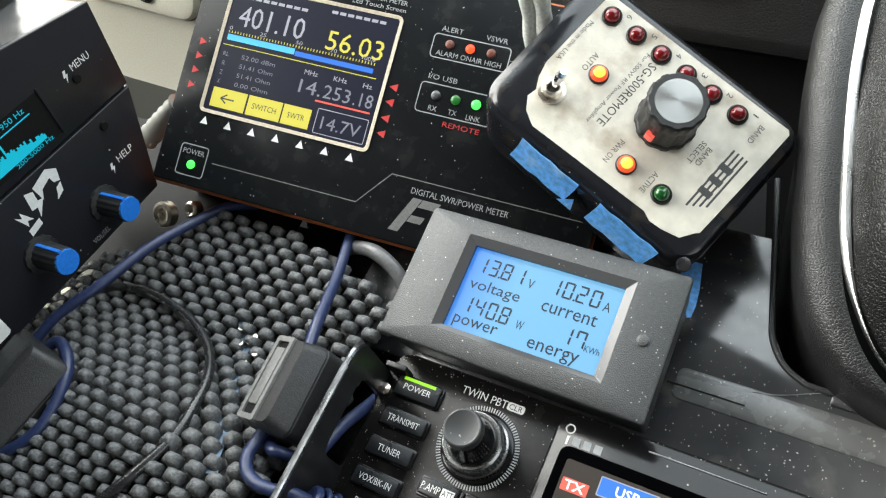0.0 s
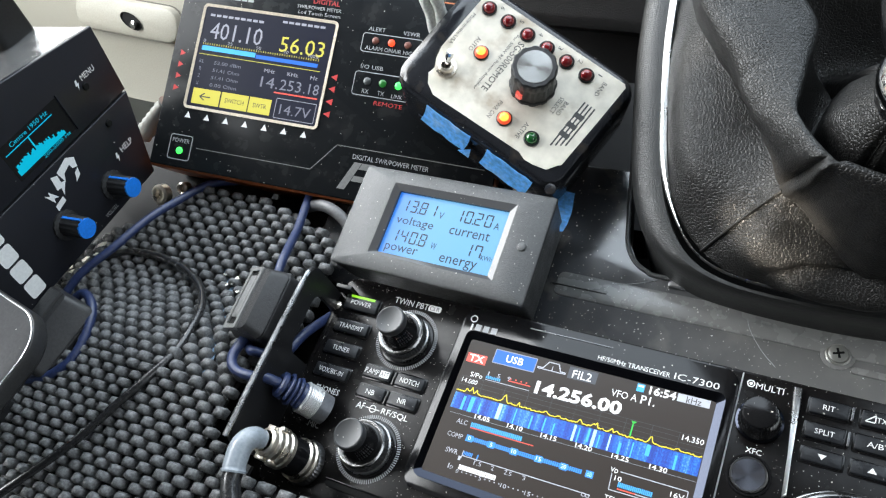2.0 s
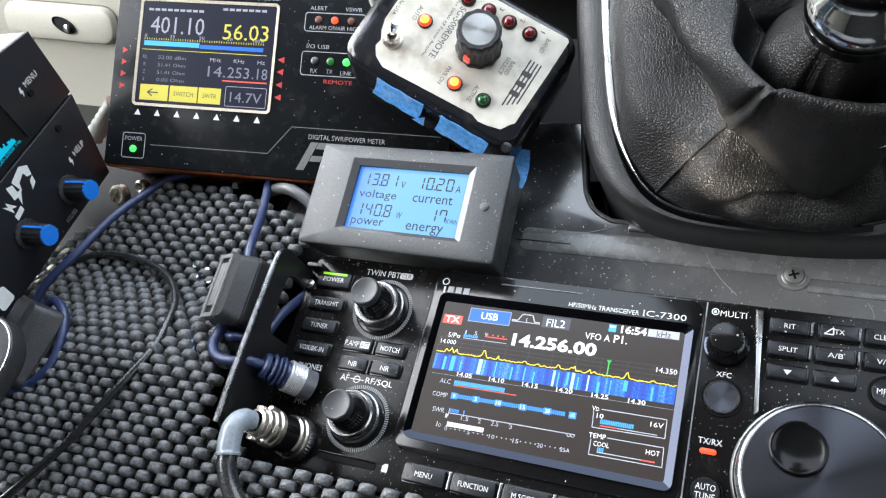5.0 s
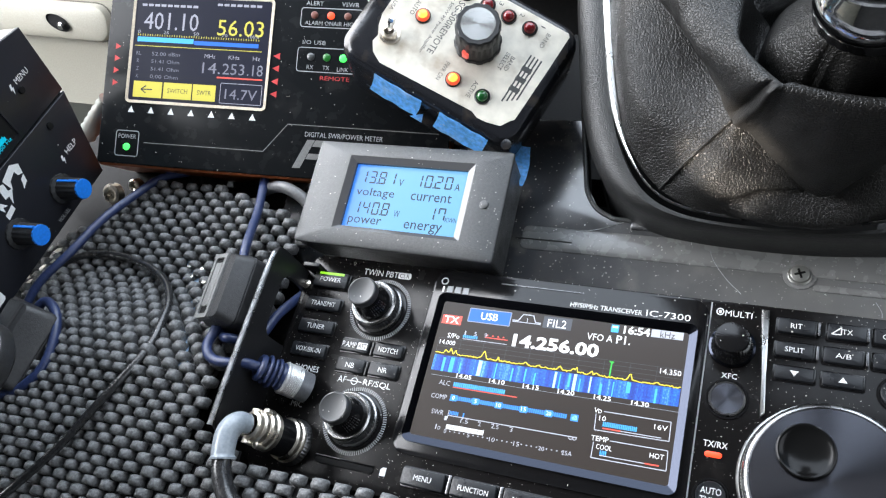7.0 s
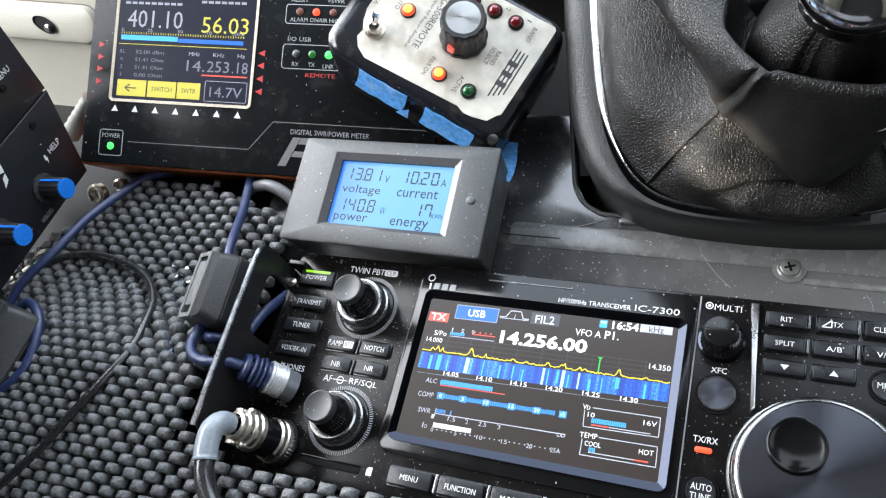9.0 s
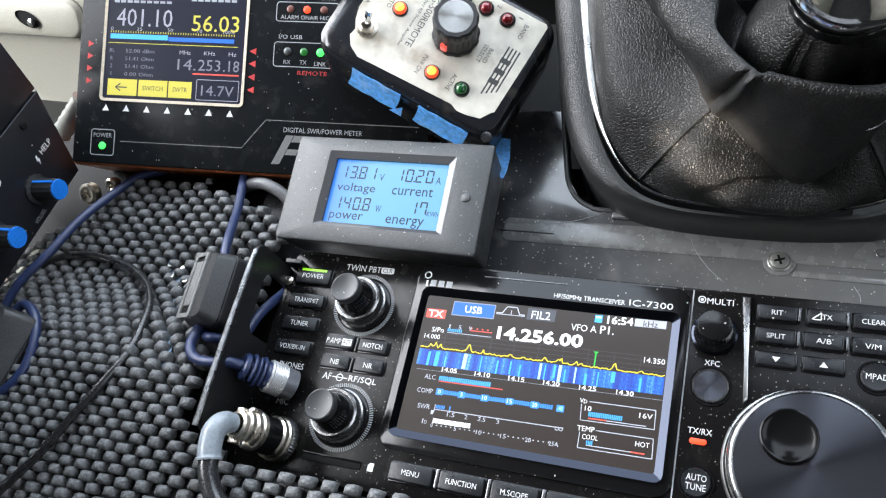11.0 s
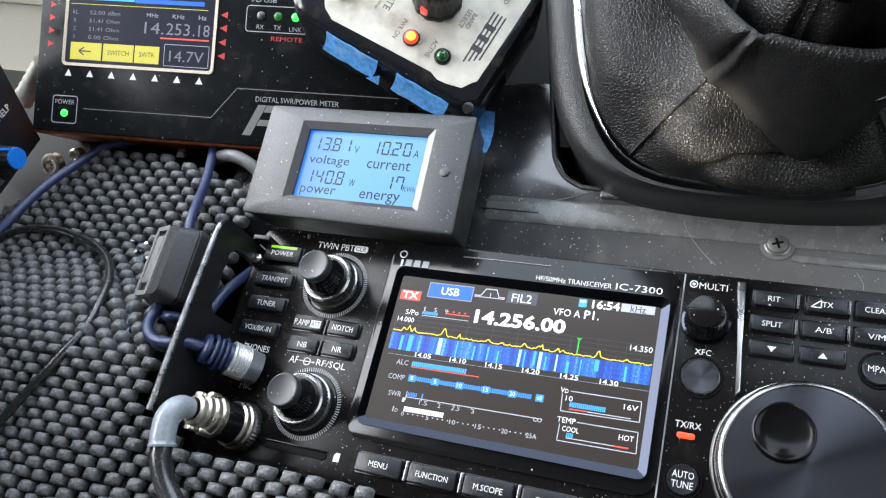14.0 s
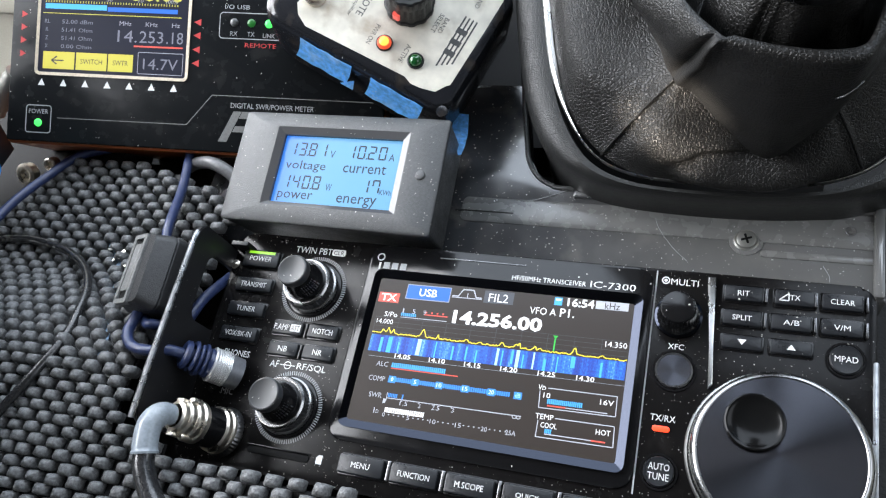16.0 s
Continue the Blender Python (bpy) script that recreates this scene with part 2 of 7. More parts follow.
M = dict(
    face=mat_("black_satin_plastic", (0.0065, 0.006, 0.006), 0.23, spec=0.13, dust=3.2, dust_scale=1150, bump=0.06, rough_var=0.06, stain=0.12, stain_colour=(0.10, 0.09, 0.08), stain_scale=90),
    gloss=mat_("black_gloss_plastic", (0.006, 0.006, 0.0065), 0.16, spec=0.32, dust=0.9, dust_scale=714, rough_var=0.05),
    key=mat_("dark_rubber_key", (0.012, 0.013, 0.015), 0.32, spec=0.32, bump=0.15, rough_var=0.08, dust=0.9, dust_scale=714),
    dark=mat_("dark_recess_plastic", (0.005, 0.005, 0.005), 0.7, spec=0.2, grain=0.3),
    dish=mat_("deep_gloss_plastic", (0.005, 0.005, 0.005), 0.16, spec=0.16, rough_var=0.03),
    cap=mat_("smooth_knob_cap", (0.026, 0.027, 0.028), 0.34, rough_var=0.06, dust=0.7, dust_scale=900),
    grey=mat_("grey_knob_metal", (0.17, 0.17, 0.175), 0.30, metal=1.0, rough_var=0.08),
    chrome=mat_("chrome", (0.80, 0.80, 0.81), 0.10, metal=1.0, rough_var=0.05, grain=0.1),
    nickel=mat_("worn_nickel", (0.80, 0.74, 0.65), 0.32, metal=1.0, rough_var=0.1, stain=0.5, stain_colour=(0.20, 0.15, 0.10), stain_scale=300),
    trim=mat_("satin_bright_trim", (0.86, 0.86, 0.85), 0.30, metal=1.0, rough_var=0.06, grain=0.05),
    screw=mat_("dull_zinc_screw", (0.30, 0.30, 0.28), 0.42, metal=0.6, rough_var=0.1, stain=0.4, stain_colour=(0.25, 0.2, 0.15), stain_scale=400),
    spun=brushed_("spun_black_aluminium", (0.11, 0.114, 0.134), 0.24, 0.25),
    spun_silver=brushed_("spun_silver_cap", (0.42, 0.42, 0.41), 0.26),
    white=mat_("white_print", (0.75, 0.75, 0.74), 0.5, grain=0.06),
    dim=mat_("grey_print", (0.34, 0.35, 0.36), 0.5, grain=0.06),
    faint=mat_("worn_grey_print", (0.17, 0.17, 0.165), 0.5, grain=0.15),
    redprint=mat_("red_print", (0.50, 0.03, 0.03), 0.5, grain=0.06),
    ink=mat_("dark_ink", (0.05, 0.05, 0.05), 0.6, grain=0.1),
    vm=mat_("dusty_black_plastic", (0.044, 0.046, 0.047), 0.36, spec=0.62, dust=2.0, dust_scale=952, bump=0.55, bump_scale=2600, rough_var=0.07, grain=0.2),
    knob_side=mat_("ribbed_dark_metal", (0.19, 0.19, 0.195), 0.34, metal=1.0, rough_var=0.08),
    knob_edge=mat_("bright_turned_edge", (0.30, 0.30, 0.30), 0.26, metal=1.0, rough_var=0.06),
    bevel=mat_("glossy_grey_bevel", (0.06, 0.06, 0.062), 0.16, dust=0.6, dust_scale=900, rough_var=0.05),
    plate=mat_("dusty_gloss_panel", (0.034, 0.036, 0.040), 0.18, spec=1.0, dust=3.4, dust_scale=760, rough_var=0.06, stain=0.75, stain_colour=(0.20, 0.19, 0.17), stain_scale=45),
    haze=mat_("hazy_plastic_rib", (0.115, 0.117, 0.116), 0.26, spec=0.6, dust=2.0, dust_scale=620, rough_var=0.08, stain=0.5, stain_colour=(0.20, 0.19, 0.17), stain_scale=60),
    pm=mat_("black_powder_panel", (0.009, 0.010, 0.011), 0.24, spec=0.09, dust=0.7, dust_scale=782, bump=0.06, rough_var=0.08, stain=0.15, stain_colour=(0.09, 0.085, 0.08), stain_scale=70),
    copper=mat_("orange_anodised_edge", (0.34, 0.095, 0.03), 0.35, metal=0.5, rough_var=0.1, stain=0.3, stain_colour=(0.08, 0.03, 0.02), stain_scale=80),
    bezel=mat_("gold_frame_line", (0.55, 0.47, 0.36), 0.5, grain=0.15),
    cb=mat_("worn_black_paint", (0.012, 0.013, 0.016), 0.20, rough_var=0.08, dust=0.4, dust_scale=850, stain=0.4, stain_colour=(0.10, 0.075, 0.05), stain_scale=110),
    label=mat_("yellowed_label", (0.66, 0.62, 0.53), 0.5, grain=0.12, grain_scale=160, stain=1.0, stain_colour=(0.27, 0.19, 0.11), stain_scale=62, dust=0.0, bump=0.15),
    tape=mat_("blue_painters_tape", (0.10, 0.35, 0.76), 0.6, grain=0.30, grain_scale=500, stain=0.5, stain_colour=(0.42, 0.58, 0.78), stain_scale=140, dust=1.5, dust_scale=884, bump=0.5, bump_scale=1200),
    wolf=mat_("black_coated_panel", (0.013, 0.0135, 0.017), 0.36, spec=0.3, dust=0.35, dust_scale=561, rough_var=0.06, bump=0.15),
    blueknob=mat_("blue_plastic_cap", (0.01, 0.19, 0.72), 0.4, grain=0.1),
    device=mat_("scuffed_grey_black_plastic", (0.030, 0.030, 0.031), 0.62, spec=0.18, bump=0.25, bump_scale=2200, rough_var=0.08, grain=0.15, dust=0.5, dust_scale=900),
    rubber=mat_("black_rubber", (0.014, 0.014, 0.015), 0.5, bump=0.3, rough_var=0.08, grain=0.3),
    cable=mat_("navy_cable_sheath", (0.020, 0.032, 0.088), 0.36, grain=0.25, rough_var=0.08),
    blackcable=mat_("black_cable_sheath", (0.018, 0.018, 0.019), 0.24, spec=0.7, grain=0.25, rough_var=0.08),
    greycable=mat_("grey_cable_sheath", (0.12, 0.12, 0.122), 0.34, grain=0.2),
    darkchrome=mat_("dark_bevel_metal", (0.024, 0.027, 0.036), 0.10, metal=1.0, rough_var=0.02),
    edge=mat_("worn_steel_edge", (0.32, 0.33, 0.34), 0.3, metal=1.0, rough_var=0.1, grain=0.3, grain_scale=200),
    clear=mat_("milky_silicone_sleeve", (0.25, 0.28, 0.31), 0.18, grain=0.12, rough_var=0.08),
    ferrite=mat_("grey_black_moulding", (0.028, 0.028, 0.029), 0.42, bump=0.4, bump_scale=2200, grain=0.25, rough_var=0.08),
    ferrite_hi=mat_("worn_grey_moulding", (0.17, 0.17, 0.165), 0.5, bump=0.35, bump_scale=2200, grain=0.2),
    mat=mat_("grip_mat_foam", (0.138, 0.140, 0.141), 0.40, bump=1.0, bump_scale=1700, grain=0.45, grain_scale=1100, rough_var=0.1),
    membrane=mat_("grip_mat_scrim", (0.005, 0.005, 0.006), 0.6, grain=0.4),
    leather=leather_("black_leather", (0.010, 0.0097, 0.0092), 860, 0.58, 0.42, 0.33),
    skin=leather_("grained_black_trim", (0.016, 0.0165, 0.016), 980, 0.34, 0.40),
    dash=leather_("grained_dash_plastic", (0.013, 0.013, 0.013), 620, 0.4, 0.55, 0.22),
    beige=mat_("beige_trim_plastic", (0.31, 0.295, 0.245), 0.5, grain=0.08, bump=0.5, bump_scale=1200, stain=0.2, stain_colour=(0.34, 0.30, 0.24)),
    beige_gap=mat_("shaded_beige_plastic", (0.10, 0.093, 0.078), 0.6, grain=0.1),
    keytop=mat_("satin_key_top", (0.06, 0.06, 0.062), 0.30, metal=0.7, rough_var=0.06, dust=0.6, dust_scale=800),
    roof=mat_("grey_headliner", (0.09, 0.088, 0.085), 0.9, grain=0.12, bump=0.5),
    carpet=mat_("dark_carpet", (0.018, 0.018, 0.018), 0.95, grain=0.5, bump=0.9, bump_scale=600),
    lint=mat_("pale_lint", (0.42, 0.40, 0.36), 0.8, grain=0.3, grain_scale=2000),
    scrim=mat_("pale_blue_gap_light", (0.26, 0.38, 0.52), 0.6, grain=0.1),
    seg=mat_("lcd_segment", (0.006, 0.012, 0.022), 0.4, grain=0.2),
    led_dim=glow("dim_green_lamp", (0.02, 0.17, 0.03), 0.7),
    case=mat_("polished_silver_case", (0.74, 0.74, 0.73), 0.20, metal=0.9, rough_var=0.06, dust=0.8, dust_scale=500),
    tin=mat_("dull_white_tape", (0.66, 0.67, 0.63), 0.36, metal=0.1, rough_var=0.1, grain=0.2, bump=0.6, bump_scale=700),
    knurl=mat_("knurled_silver_ring", (0.45, 0.45, 0.44), 0.30, metal=1.0, rough_var=0.1, grain=0.15),
    plug=mat_("pale_grey_plug", (0.17, 0.175, 0.19), 0.38, metal=0.35, rough_var=0.08, grain=0.12),
    plugfoil=mat_("bright_foil_and_glint", (0.85, 0.82, 0.74), 0.38, metal=0.6, rough_var=0.1, grain=0.15),
    grip=mat_("satin_nickel_grip", (0.62, 0.62, 0.62), 0.34, metal=0.5, rough_var=0.08, grain=0.12),
    window=mat_("smoked_window", (0.006, 0.006, 0.007), 0.22, grain=0.1),
    steel=mat_("satin_black_steel", (0.012, 0.012, 0.013), 0.36, spec=0.4, dust=0.8, dust_scale=900, rough_var=0.08),
    g_mid=glow("screen_mid_grey", (0.36, 0.39, 0.46), 0.6),
    scr=glow("screen_black", (0.034, 0.027, 0.023), 0.85),
    p_grey=glow("meter_screen_grey", (0.42, 0.43, 0.50), 0.62),
    p_dim=glow("meter_screen_dim", (0.26, 0.27, 0.33), 0.55),
    p_yellow=glow("meter_screen_yellow", (0.66, 0.60, 0.10), 0.72),
    g_white=glow("screen_white", (0.85, 0.88, 0.90), 1.15),
    g_grey=glow("screen_grey", (0.55, 0.58, 0.66), 0.75),
    g_dim=glow("screen_dim", (0.10, 0.11, 0.13), 0.5),
    g_blue=glow("screen_blue", (0.03, 0.15, 0.60), 0.95),
    g_cyan=glow("screen_cyan", (0.07, 0.40, 0.85), 1.1),
    g_sky=glow("screen_sky_blue", (0.05, 0.27, 0.80), 1.05),
    g_pale=glow("screen_pale_cyan", (0.42, 0.78, 0.92), 1.05),
    g_red=glow("screen_red", (0.80, 0.12, 0.09), 0.85),
    g_yellow=glow("screen_yellow", (0.88, 0.74, 0.06), 0.95),
    g_green=glow("screen_green", (0.06, 0.60, 0.10), 0.8),
    g_navy=glow("screen_navy", (0.007, 0.009, 0.024), 0.7),
    oled=glow("oled_cyan", (0.0, 0.42, 0.60), 0.85),
    led_green=glow("green_lamp_lit", (0.05, 0.95, 0.10), 2.4),
    led_lime=glow("lime_lamp_lit", (0.32, 0.85, 0.02), 0.9),
    led_red=glow("red_lamp_lit", (1.0, 0.06, 0.02), 2.3),
    led_orange=glow("amber_lamp_core", (1.0, 0.42, 0.06), 2.2),
    led_rim=glow("amber_lamp_rim", (0.80, 0.09, 0.03), 1.0),
    lens_red=mat_("red_lamp_lens", (0.17, 0.006, 0.009), 0.08, coat=0.6, grain=0.1),
    lens_green=mat_("green_lamp_lens", (0.008, 0.085, 0.018), 0.08, coat=0.6, grain=0.1),
    lens_dull=mat_("unlit_lamp_lens", (0.16, 0.06, 0.045), 0.3, grain=0.1),
    lens_grey=mat_("unlit_grey_lens", (0.09, 0.095, 0.095), 0.3, grain=0.1),
)


def waterfall_():
    """The band display: columns of signal, blue noise with pale cyan traces."""
    m = bpy.data.materials.new("band_waterfall")
    m.use_nodes = True
    nt = m.node_tree
    b = nt.nodes["Principled BSDF"]
    b.inputs["Base Color"].default_value = (0.01, 0.01, 0.02, 1)
    co = nt.nodes.new("ShaderNodeTexCoord")
    out = []
    for scale, stretch in ((420.0, 0.03), (2600.0, 0.5)):
        mp = nt.nodes.new("ShaderNodeMapping")
        mp.inputs["Scale"].default_value = (scale, scale * stretch, 1)
        n = nt.nodes.new("ShaderNodeTexNoise")
        n.inputs["Scale"].default_value, n.inputs["Detail"].default_value = 1.0, 4.0
        nt.links.new(co.outputs["Object"], mp.inputs["Vector"])
        nt.links.new(mp.outputs[0], n.inputs["Vector"])
        out.append(n.outputs[0])
    add = nt.nodes.new("ShaderNodeMix")
    add.data_type = "FLOAT"
    add.inputs["Factor"].default_value = 0.34
    nt.links.new(out[0], add.inputs["A"])
    nt.links.new(out[1], add.inputs["B"])
    cr = nt.nodes.new("ShaderNodeValToRGB")
    stops = ((0.34, (0.0, 0.02, 0.24)), (0.47, (0.0, 0.075, 0.60)), (0.57, (0.01, 0.24, 0.85)), (0.68, (0.35, 0.80, 0.95)))
    cr.color_ramp.elements[0].position, cr.color_ramp.elements[0].color = stops[0][0], (*stops[0][1], 1)
    cr.color_ramp.elements[1].position, cr.color_ramp.elements[1].color = stops[3][0], (*stops[3][1], 1)
    for p, c in stops[1:3]:
        cr.color_ramp.elements.new(p).color = (*c, 1)
    nt.links.new(add.outputs[0], cr.inputs[0])
    nt.links.new(cr.outputs[0], b.inputs["Emission Color"])
    b.inputs["Emission Strength"].default_value = 1.35 * SHADE
    return m


M["waterfall"] = waterfall_()


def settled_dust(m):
    """Haze of light painted over the panel's plastic, paler towards the driver's side."""
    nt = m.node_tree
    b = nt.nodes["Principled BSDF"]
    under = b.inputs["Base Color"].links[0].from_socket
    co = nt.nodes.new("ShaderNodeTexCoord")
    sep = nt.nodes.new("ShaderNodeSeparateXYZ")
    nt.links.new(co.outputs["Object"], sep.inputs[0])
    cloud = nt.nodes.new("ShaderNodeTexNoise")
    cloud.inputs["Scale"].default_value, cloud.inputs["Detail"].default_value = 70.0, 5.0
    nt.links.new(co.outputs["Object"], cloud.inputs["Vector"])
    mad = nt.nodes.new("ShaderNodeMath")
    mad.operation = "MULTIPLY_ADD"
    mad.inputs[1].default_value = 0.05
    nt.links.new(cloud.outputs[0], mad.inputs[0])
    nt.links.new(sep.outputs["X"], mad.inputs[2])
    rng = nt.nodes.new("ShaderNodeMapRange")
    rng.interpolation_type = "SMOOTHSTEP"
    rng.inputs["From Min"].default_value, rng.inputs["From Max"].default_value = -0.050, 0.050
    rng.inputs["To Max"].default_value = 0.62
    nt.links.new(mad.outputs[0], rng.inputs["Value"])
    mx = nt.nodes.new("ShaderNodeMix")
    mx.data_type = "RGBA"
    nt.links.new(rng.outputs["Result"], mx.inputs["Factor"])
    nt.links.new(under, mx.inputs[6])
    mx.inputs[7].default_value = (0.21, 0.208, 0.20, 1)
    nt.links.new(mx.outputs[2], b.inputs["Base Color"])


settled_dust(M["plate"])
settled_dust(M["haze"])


def lcd_():
    """A backlit panel, deeper blue by its lamp's far corner."""
    m = glow("lcd_backlight", (0.24, 0.53, 0.88), 0.98)
    nt = m.node_tree
    nt.nodes["Principled BSDF"].inputs["Base Color"].default_value = (0.05, 0.11, 0.19, 1)
    co = nt.nodes.new("ShaderNodeTexCoord")
    sep = nt.nodes.new("ShaderNodeSeparateXYZ")
    nt.links.new(co.outputs["Object"], sep.inputs[0])
    mad = nt.nodes.new("ShaderNodeMath")
    mad.operation = "MULTIPLY_ADD"
    mad.inputs[1].default_value = -0.12
    nt.links.new(sep.outputs["Y"], mad.inputs[0])
    nt.links.new(sep.outputs["X"], mad.inputs[2])
    cr = nt.nodes.new("ShaderNodeValToRGB")
    cr.color_ramp.elements[0].color, cr.color_ramp.elements[1].color = (0.004, 0.16, 0.78, 1), (0.16, 0.45, 0.76, 1)
    rng = nt.nodes.new("ShaderNodeMapRange")
    rng.inputs["From Min"].default_value, rng.inputs["From Max"].default_value = -0.028, -0.008
    nt.links.new(mad.outputs[0], rng.inputs["Value"])
    nt.links.new(rng.outputs["Result"], cr.inputs[0])
    nt.links.new(cr.outputs[0], nt.nodes["Principled BSDF"].inputs["Emission Color"])
    return m


M["lcd"] = lcd_()

# ---- building helpers ----
FRAMES = {}


def axes(o, x, y):
    """A frame at o from two directions."""
    x = Vector(x).normalized()
    z = x.cross(Vector(y)).normalized()
    y = z.cross(x)
    return Matrix.Translation(o) @ Matrix((x, y, z)).transposed().to_4x4()


def thing(name, base, fr, label, category, group="", kind=""):
    """A top-level Empty standing at base, whose parts are built in the frame fr."""
    ob = new(name)
    ob.location = base
    ob.empty_display_size = 0.01
    FRAMES[ob] = Matrix.Translation(Vector(base)).inverted() @ fr
    return tagged(ob, label, category, group, kind)


def mesh_of(bm, material, smooth=35):
    me = bpy.data.meshes.new("mesh")
    bmesh.ops.recalc_face_normals(bm, faces=bm.faces)
    bm.to_mesh(me)
    bm.free()
    me.materials.append(material)
    if smooth:
        me.polygons.foreach_set("use_smooth", [True] * len(me.polygons))
        me.set_sharp_from_angle(angle=radians(smooth))
    return me


def part(name, bm, material, parent, label="", smooth=35):
    ob = new(name, bm if isinstance(bm, bpy.types.Mesh) else mesh_of(bm, material, smooth))
    ob.parent = parent
    if parent in FRAMES:
        ob.matrix_parent_inverse = FRAMES[parent]
    return tagged(ob, label)


def alone(name, bm, material, label, category, kind="", smooth=35):
    """A thing of one mesh."""
    return tagged(new(name, mesh_of(bm, material, smooth)), label, category, "", kind)


def prism(outline, z0, z1, bevel=0.0, seg=2, bm=None):
    """An upright slab over an outline, its upper rim rounded."""
    bm = bm or bmesh.new()
    lo = [bm.verts.new((x, y, z0)) for x, y in outline]
    hi = [bm.verts.new((x, y, z1)) for x, y in outline]
    n = len(outline)
    bm.faces.new(lo[::-1])
    bm.faces.new(hi)
    for i in range(n):
        bm.faces.new((lo[i], lo[(i + 1) % n], hi[(i + 1) % n], hi[i]))
    if bevel:
        rim = {hi[i] for i in range(n)}
        edges = [e for v in hi for e in v.link_edges if e.verts[0] in rim and e.verts[1] in rim]
        bmesh.ops.bevel(bm, geom=list(set(edges)), offset=bevel, segments=seg, profile=0.5, affect="EDGES")
    return bm


def rrect(x0, x1, y0, y1, r, n=5):
    pts = []
    for cx, cy, a0 in ((x1 - r, y1 - r, 0), (x0 + r, y1 - r, 90), (x0 + r, y0 + r, 180), (x1 - r, y0 + r, 270)):
        pts += [(cx + r * math.cos(radians(a0 + 90 * k / n)), cy + r * math.sin(radians(a0 + 90 * k / n))) for k in range(n + 1)]
    return pts


def slab(x0, x1, y0, y1, z0, z1, r=0.0005, bevel=0.0, bm=None, n=4):
    return prism(rrect(x0, x1, y0, y1, r, n), z0, z1, bevel, 2, bm)


def ring(outer, inner, z0, z1, zi=None, bm=None):
    """A frame between two outlines of equal count; zi: height of the inner lip, for a sloping face."""
    bm = bm or bmesh.new()
    zi = z1 if zi is None else zi
    n = len(outer)
    rows = [[bm.verts.new((x, y, z)) for x, y in o] for o, z in ((outer, z0), (outer, z1), (inner, zi), (inner, min(z0, zi - 0.0004)))]
    for a, b in ((0, 1), (1, 2), (2, 3), (3, 0)):
        for i in range(n):
            j = (i + 1) % n
            bm.faces.new((rows[a][i], rows[a][j], rows[b][j], rows[b][i]))
    return bm


def lathe(profile, cx=0.0, cy=0.0, n=32, flutes=0, depth=0.0, bm=None):
    """A turned solid about the upright through cx, cy; flutes cut grooves into its flanks."""
    bm = bm or bmesh.new()
    rows = []
    for r, z in profile:
        if r <= 1e-6:
            rows.append([bm.verts.new((cx, cy, z))])
            continue
        row = []
        for i in range(n):
            a = 2 * math.pi * i / n
            rr = r - (depth if flutes and (i * flutes * 2 // n) % 2 else 0)
            row.append(bm.verts.new((cx + rr * math.cos(a), cy + rr * math.sin(a), z)))
        rows.append(row)
    for a, b in zip(rows, rows[1:]):
        for i in range(n):
            j = (i + 1) % n
            q = [a[i % len(a)], a[j % len(a)], b[j % len(b)], b[i % len(b)]]
            q = list(dict.fromkeys(q))
            if len(q) > 2:
                bm.faces.new(q)
    return bm


def spline(pts, step=6):
    pts = [Vector(p) for p in pts]
    ext = [2 * pts[0] - pts[1]] + pts + [2 * pts[-1] - pts[-2]]
    out = []
    for i in range(1, len(ext) - 2):
        a, b, c, d = ext[i - 1 : i + 3]
        for k in range(step):
            t = k / step
            out.append(0.5 * (2 * b + (c - a) * t + (2 * a - 5 * b + 4 * c - d) * t * t + (3 * b - a - 3 * c + d) * t**3))
    return out + [pts[-1]]


def tube(pts, r, n=12, step=6, radii=None, bm=None, smooth_path=True):
    """A cable or rod along a smooth line."""
    bm = bm or bmesh.new()
    line = spline(pts, step) if smooth_path else [Vector(p) for p in pts]
    rows, up = [], Vector((0.13, 0.31, 0.94))
    for i, p in enumerate(line):
        d = (line[min(i + 1, len(line) - 1)] - line[max(i - 1, 0)]).normalized()
        s = d.cross(up).normalized()
        up = s.cross(d).normalized()
        rr = radii[min(i, len(radii) - 1)] if radii else r
        rows.append([bm.verts.new(p + rr * (math.cos(2 * math.pi * k / n) * s + math.sin(2 * math.pi * k / n) * up)) for k in range(n)])
    for a, b in zip(rows, rows[1:]):
        for k in range(n):
            bm.faces.new((a[k], a[(k + 1) % n], b[(k + 1) % n], b[k]))
    bm.faces.new(rows[0][::-1])
    bm.faces.new(rows[-1])
    return bm


def text(parent, words, x, y, w, h, z, material, rot=0.0, name="lettering", bold=0.0):
    """Flat print: the words fitted into w by h about x, y."""
    cu = bpy.data.curves.new("print", "FONT")
    cu.body, cu.resolution_u, cu.extrude, cu.offset = words, 2, 0.0, bold
    tmp = bpy.data.objects.new("print", cu)
    me = bpy.data.meshes.new_from_object(tmp)
    bpy.data.objects.remove(tmp)
    bpy.data.curves.remove(cu)
    co = np.array([v.co for v in me.vertices])
    lo, hi = co.min(0), co.max(0)
    c, s = math.cos(radians(rot)), math.sin(radians(rot))
    for v, p in zip(me.vertices, co):
        u, t = ((p[0] - lo[0]) / (hi[0] - lo[0]) - 0.5) * w, ((p[1] - lo[1]) / (hi[1] - lo[1]) - 0.5) * h
        v.co = (x + c * u - s * t, y + s * u + c * t, z)
    me.materials.clear()
    me.materials.append(material)
    return part(name, me, material, parent)


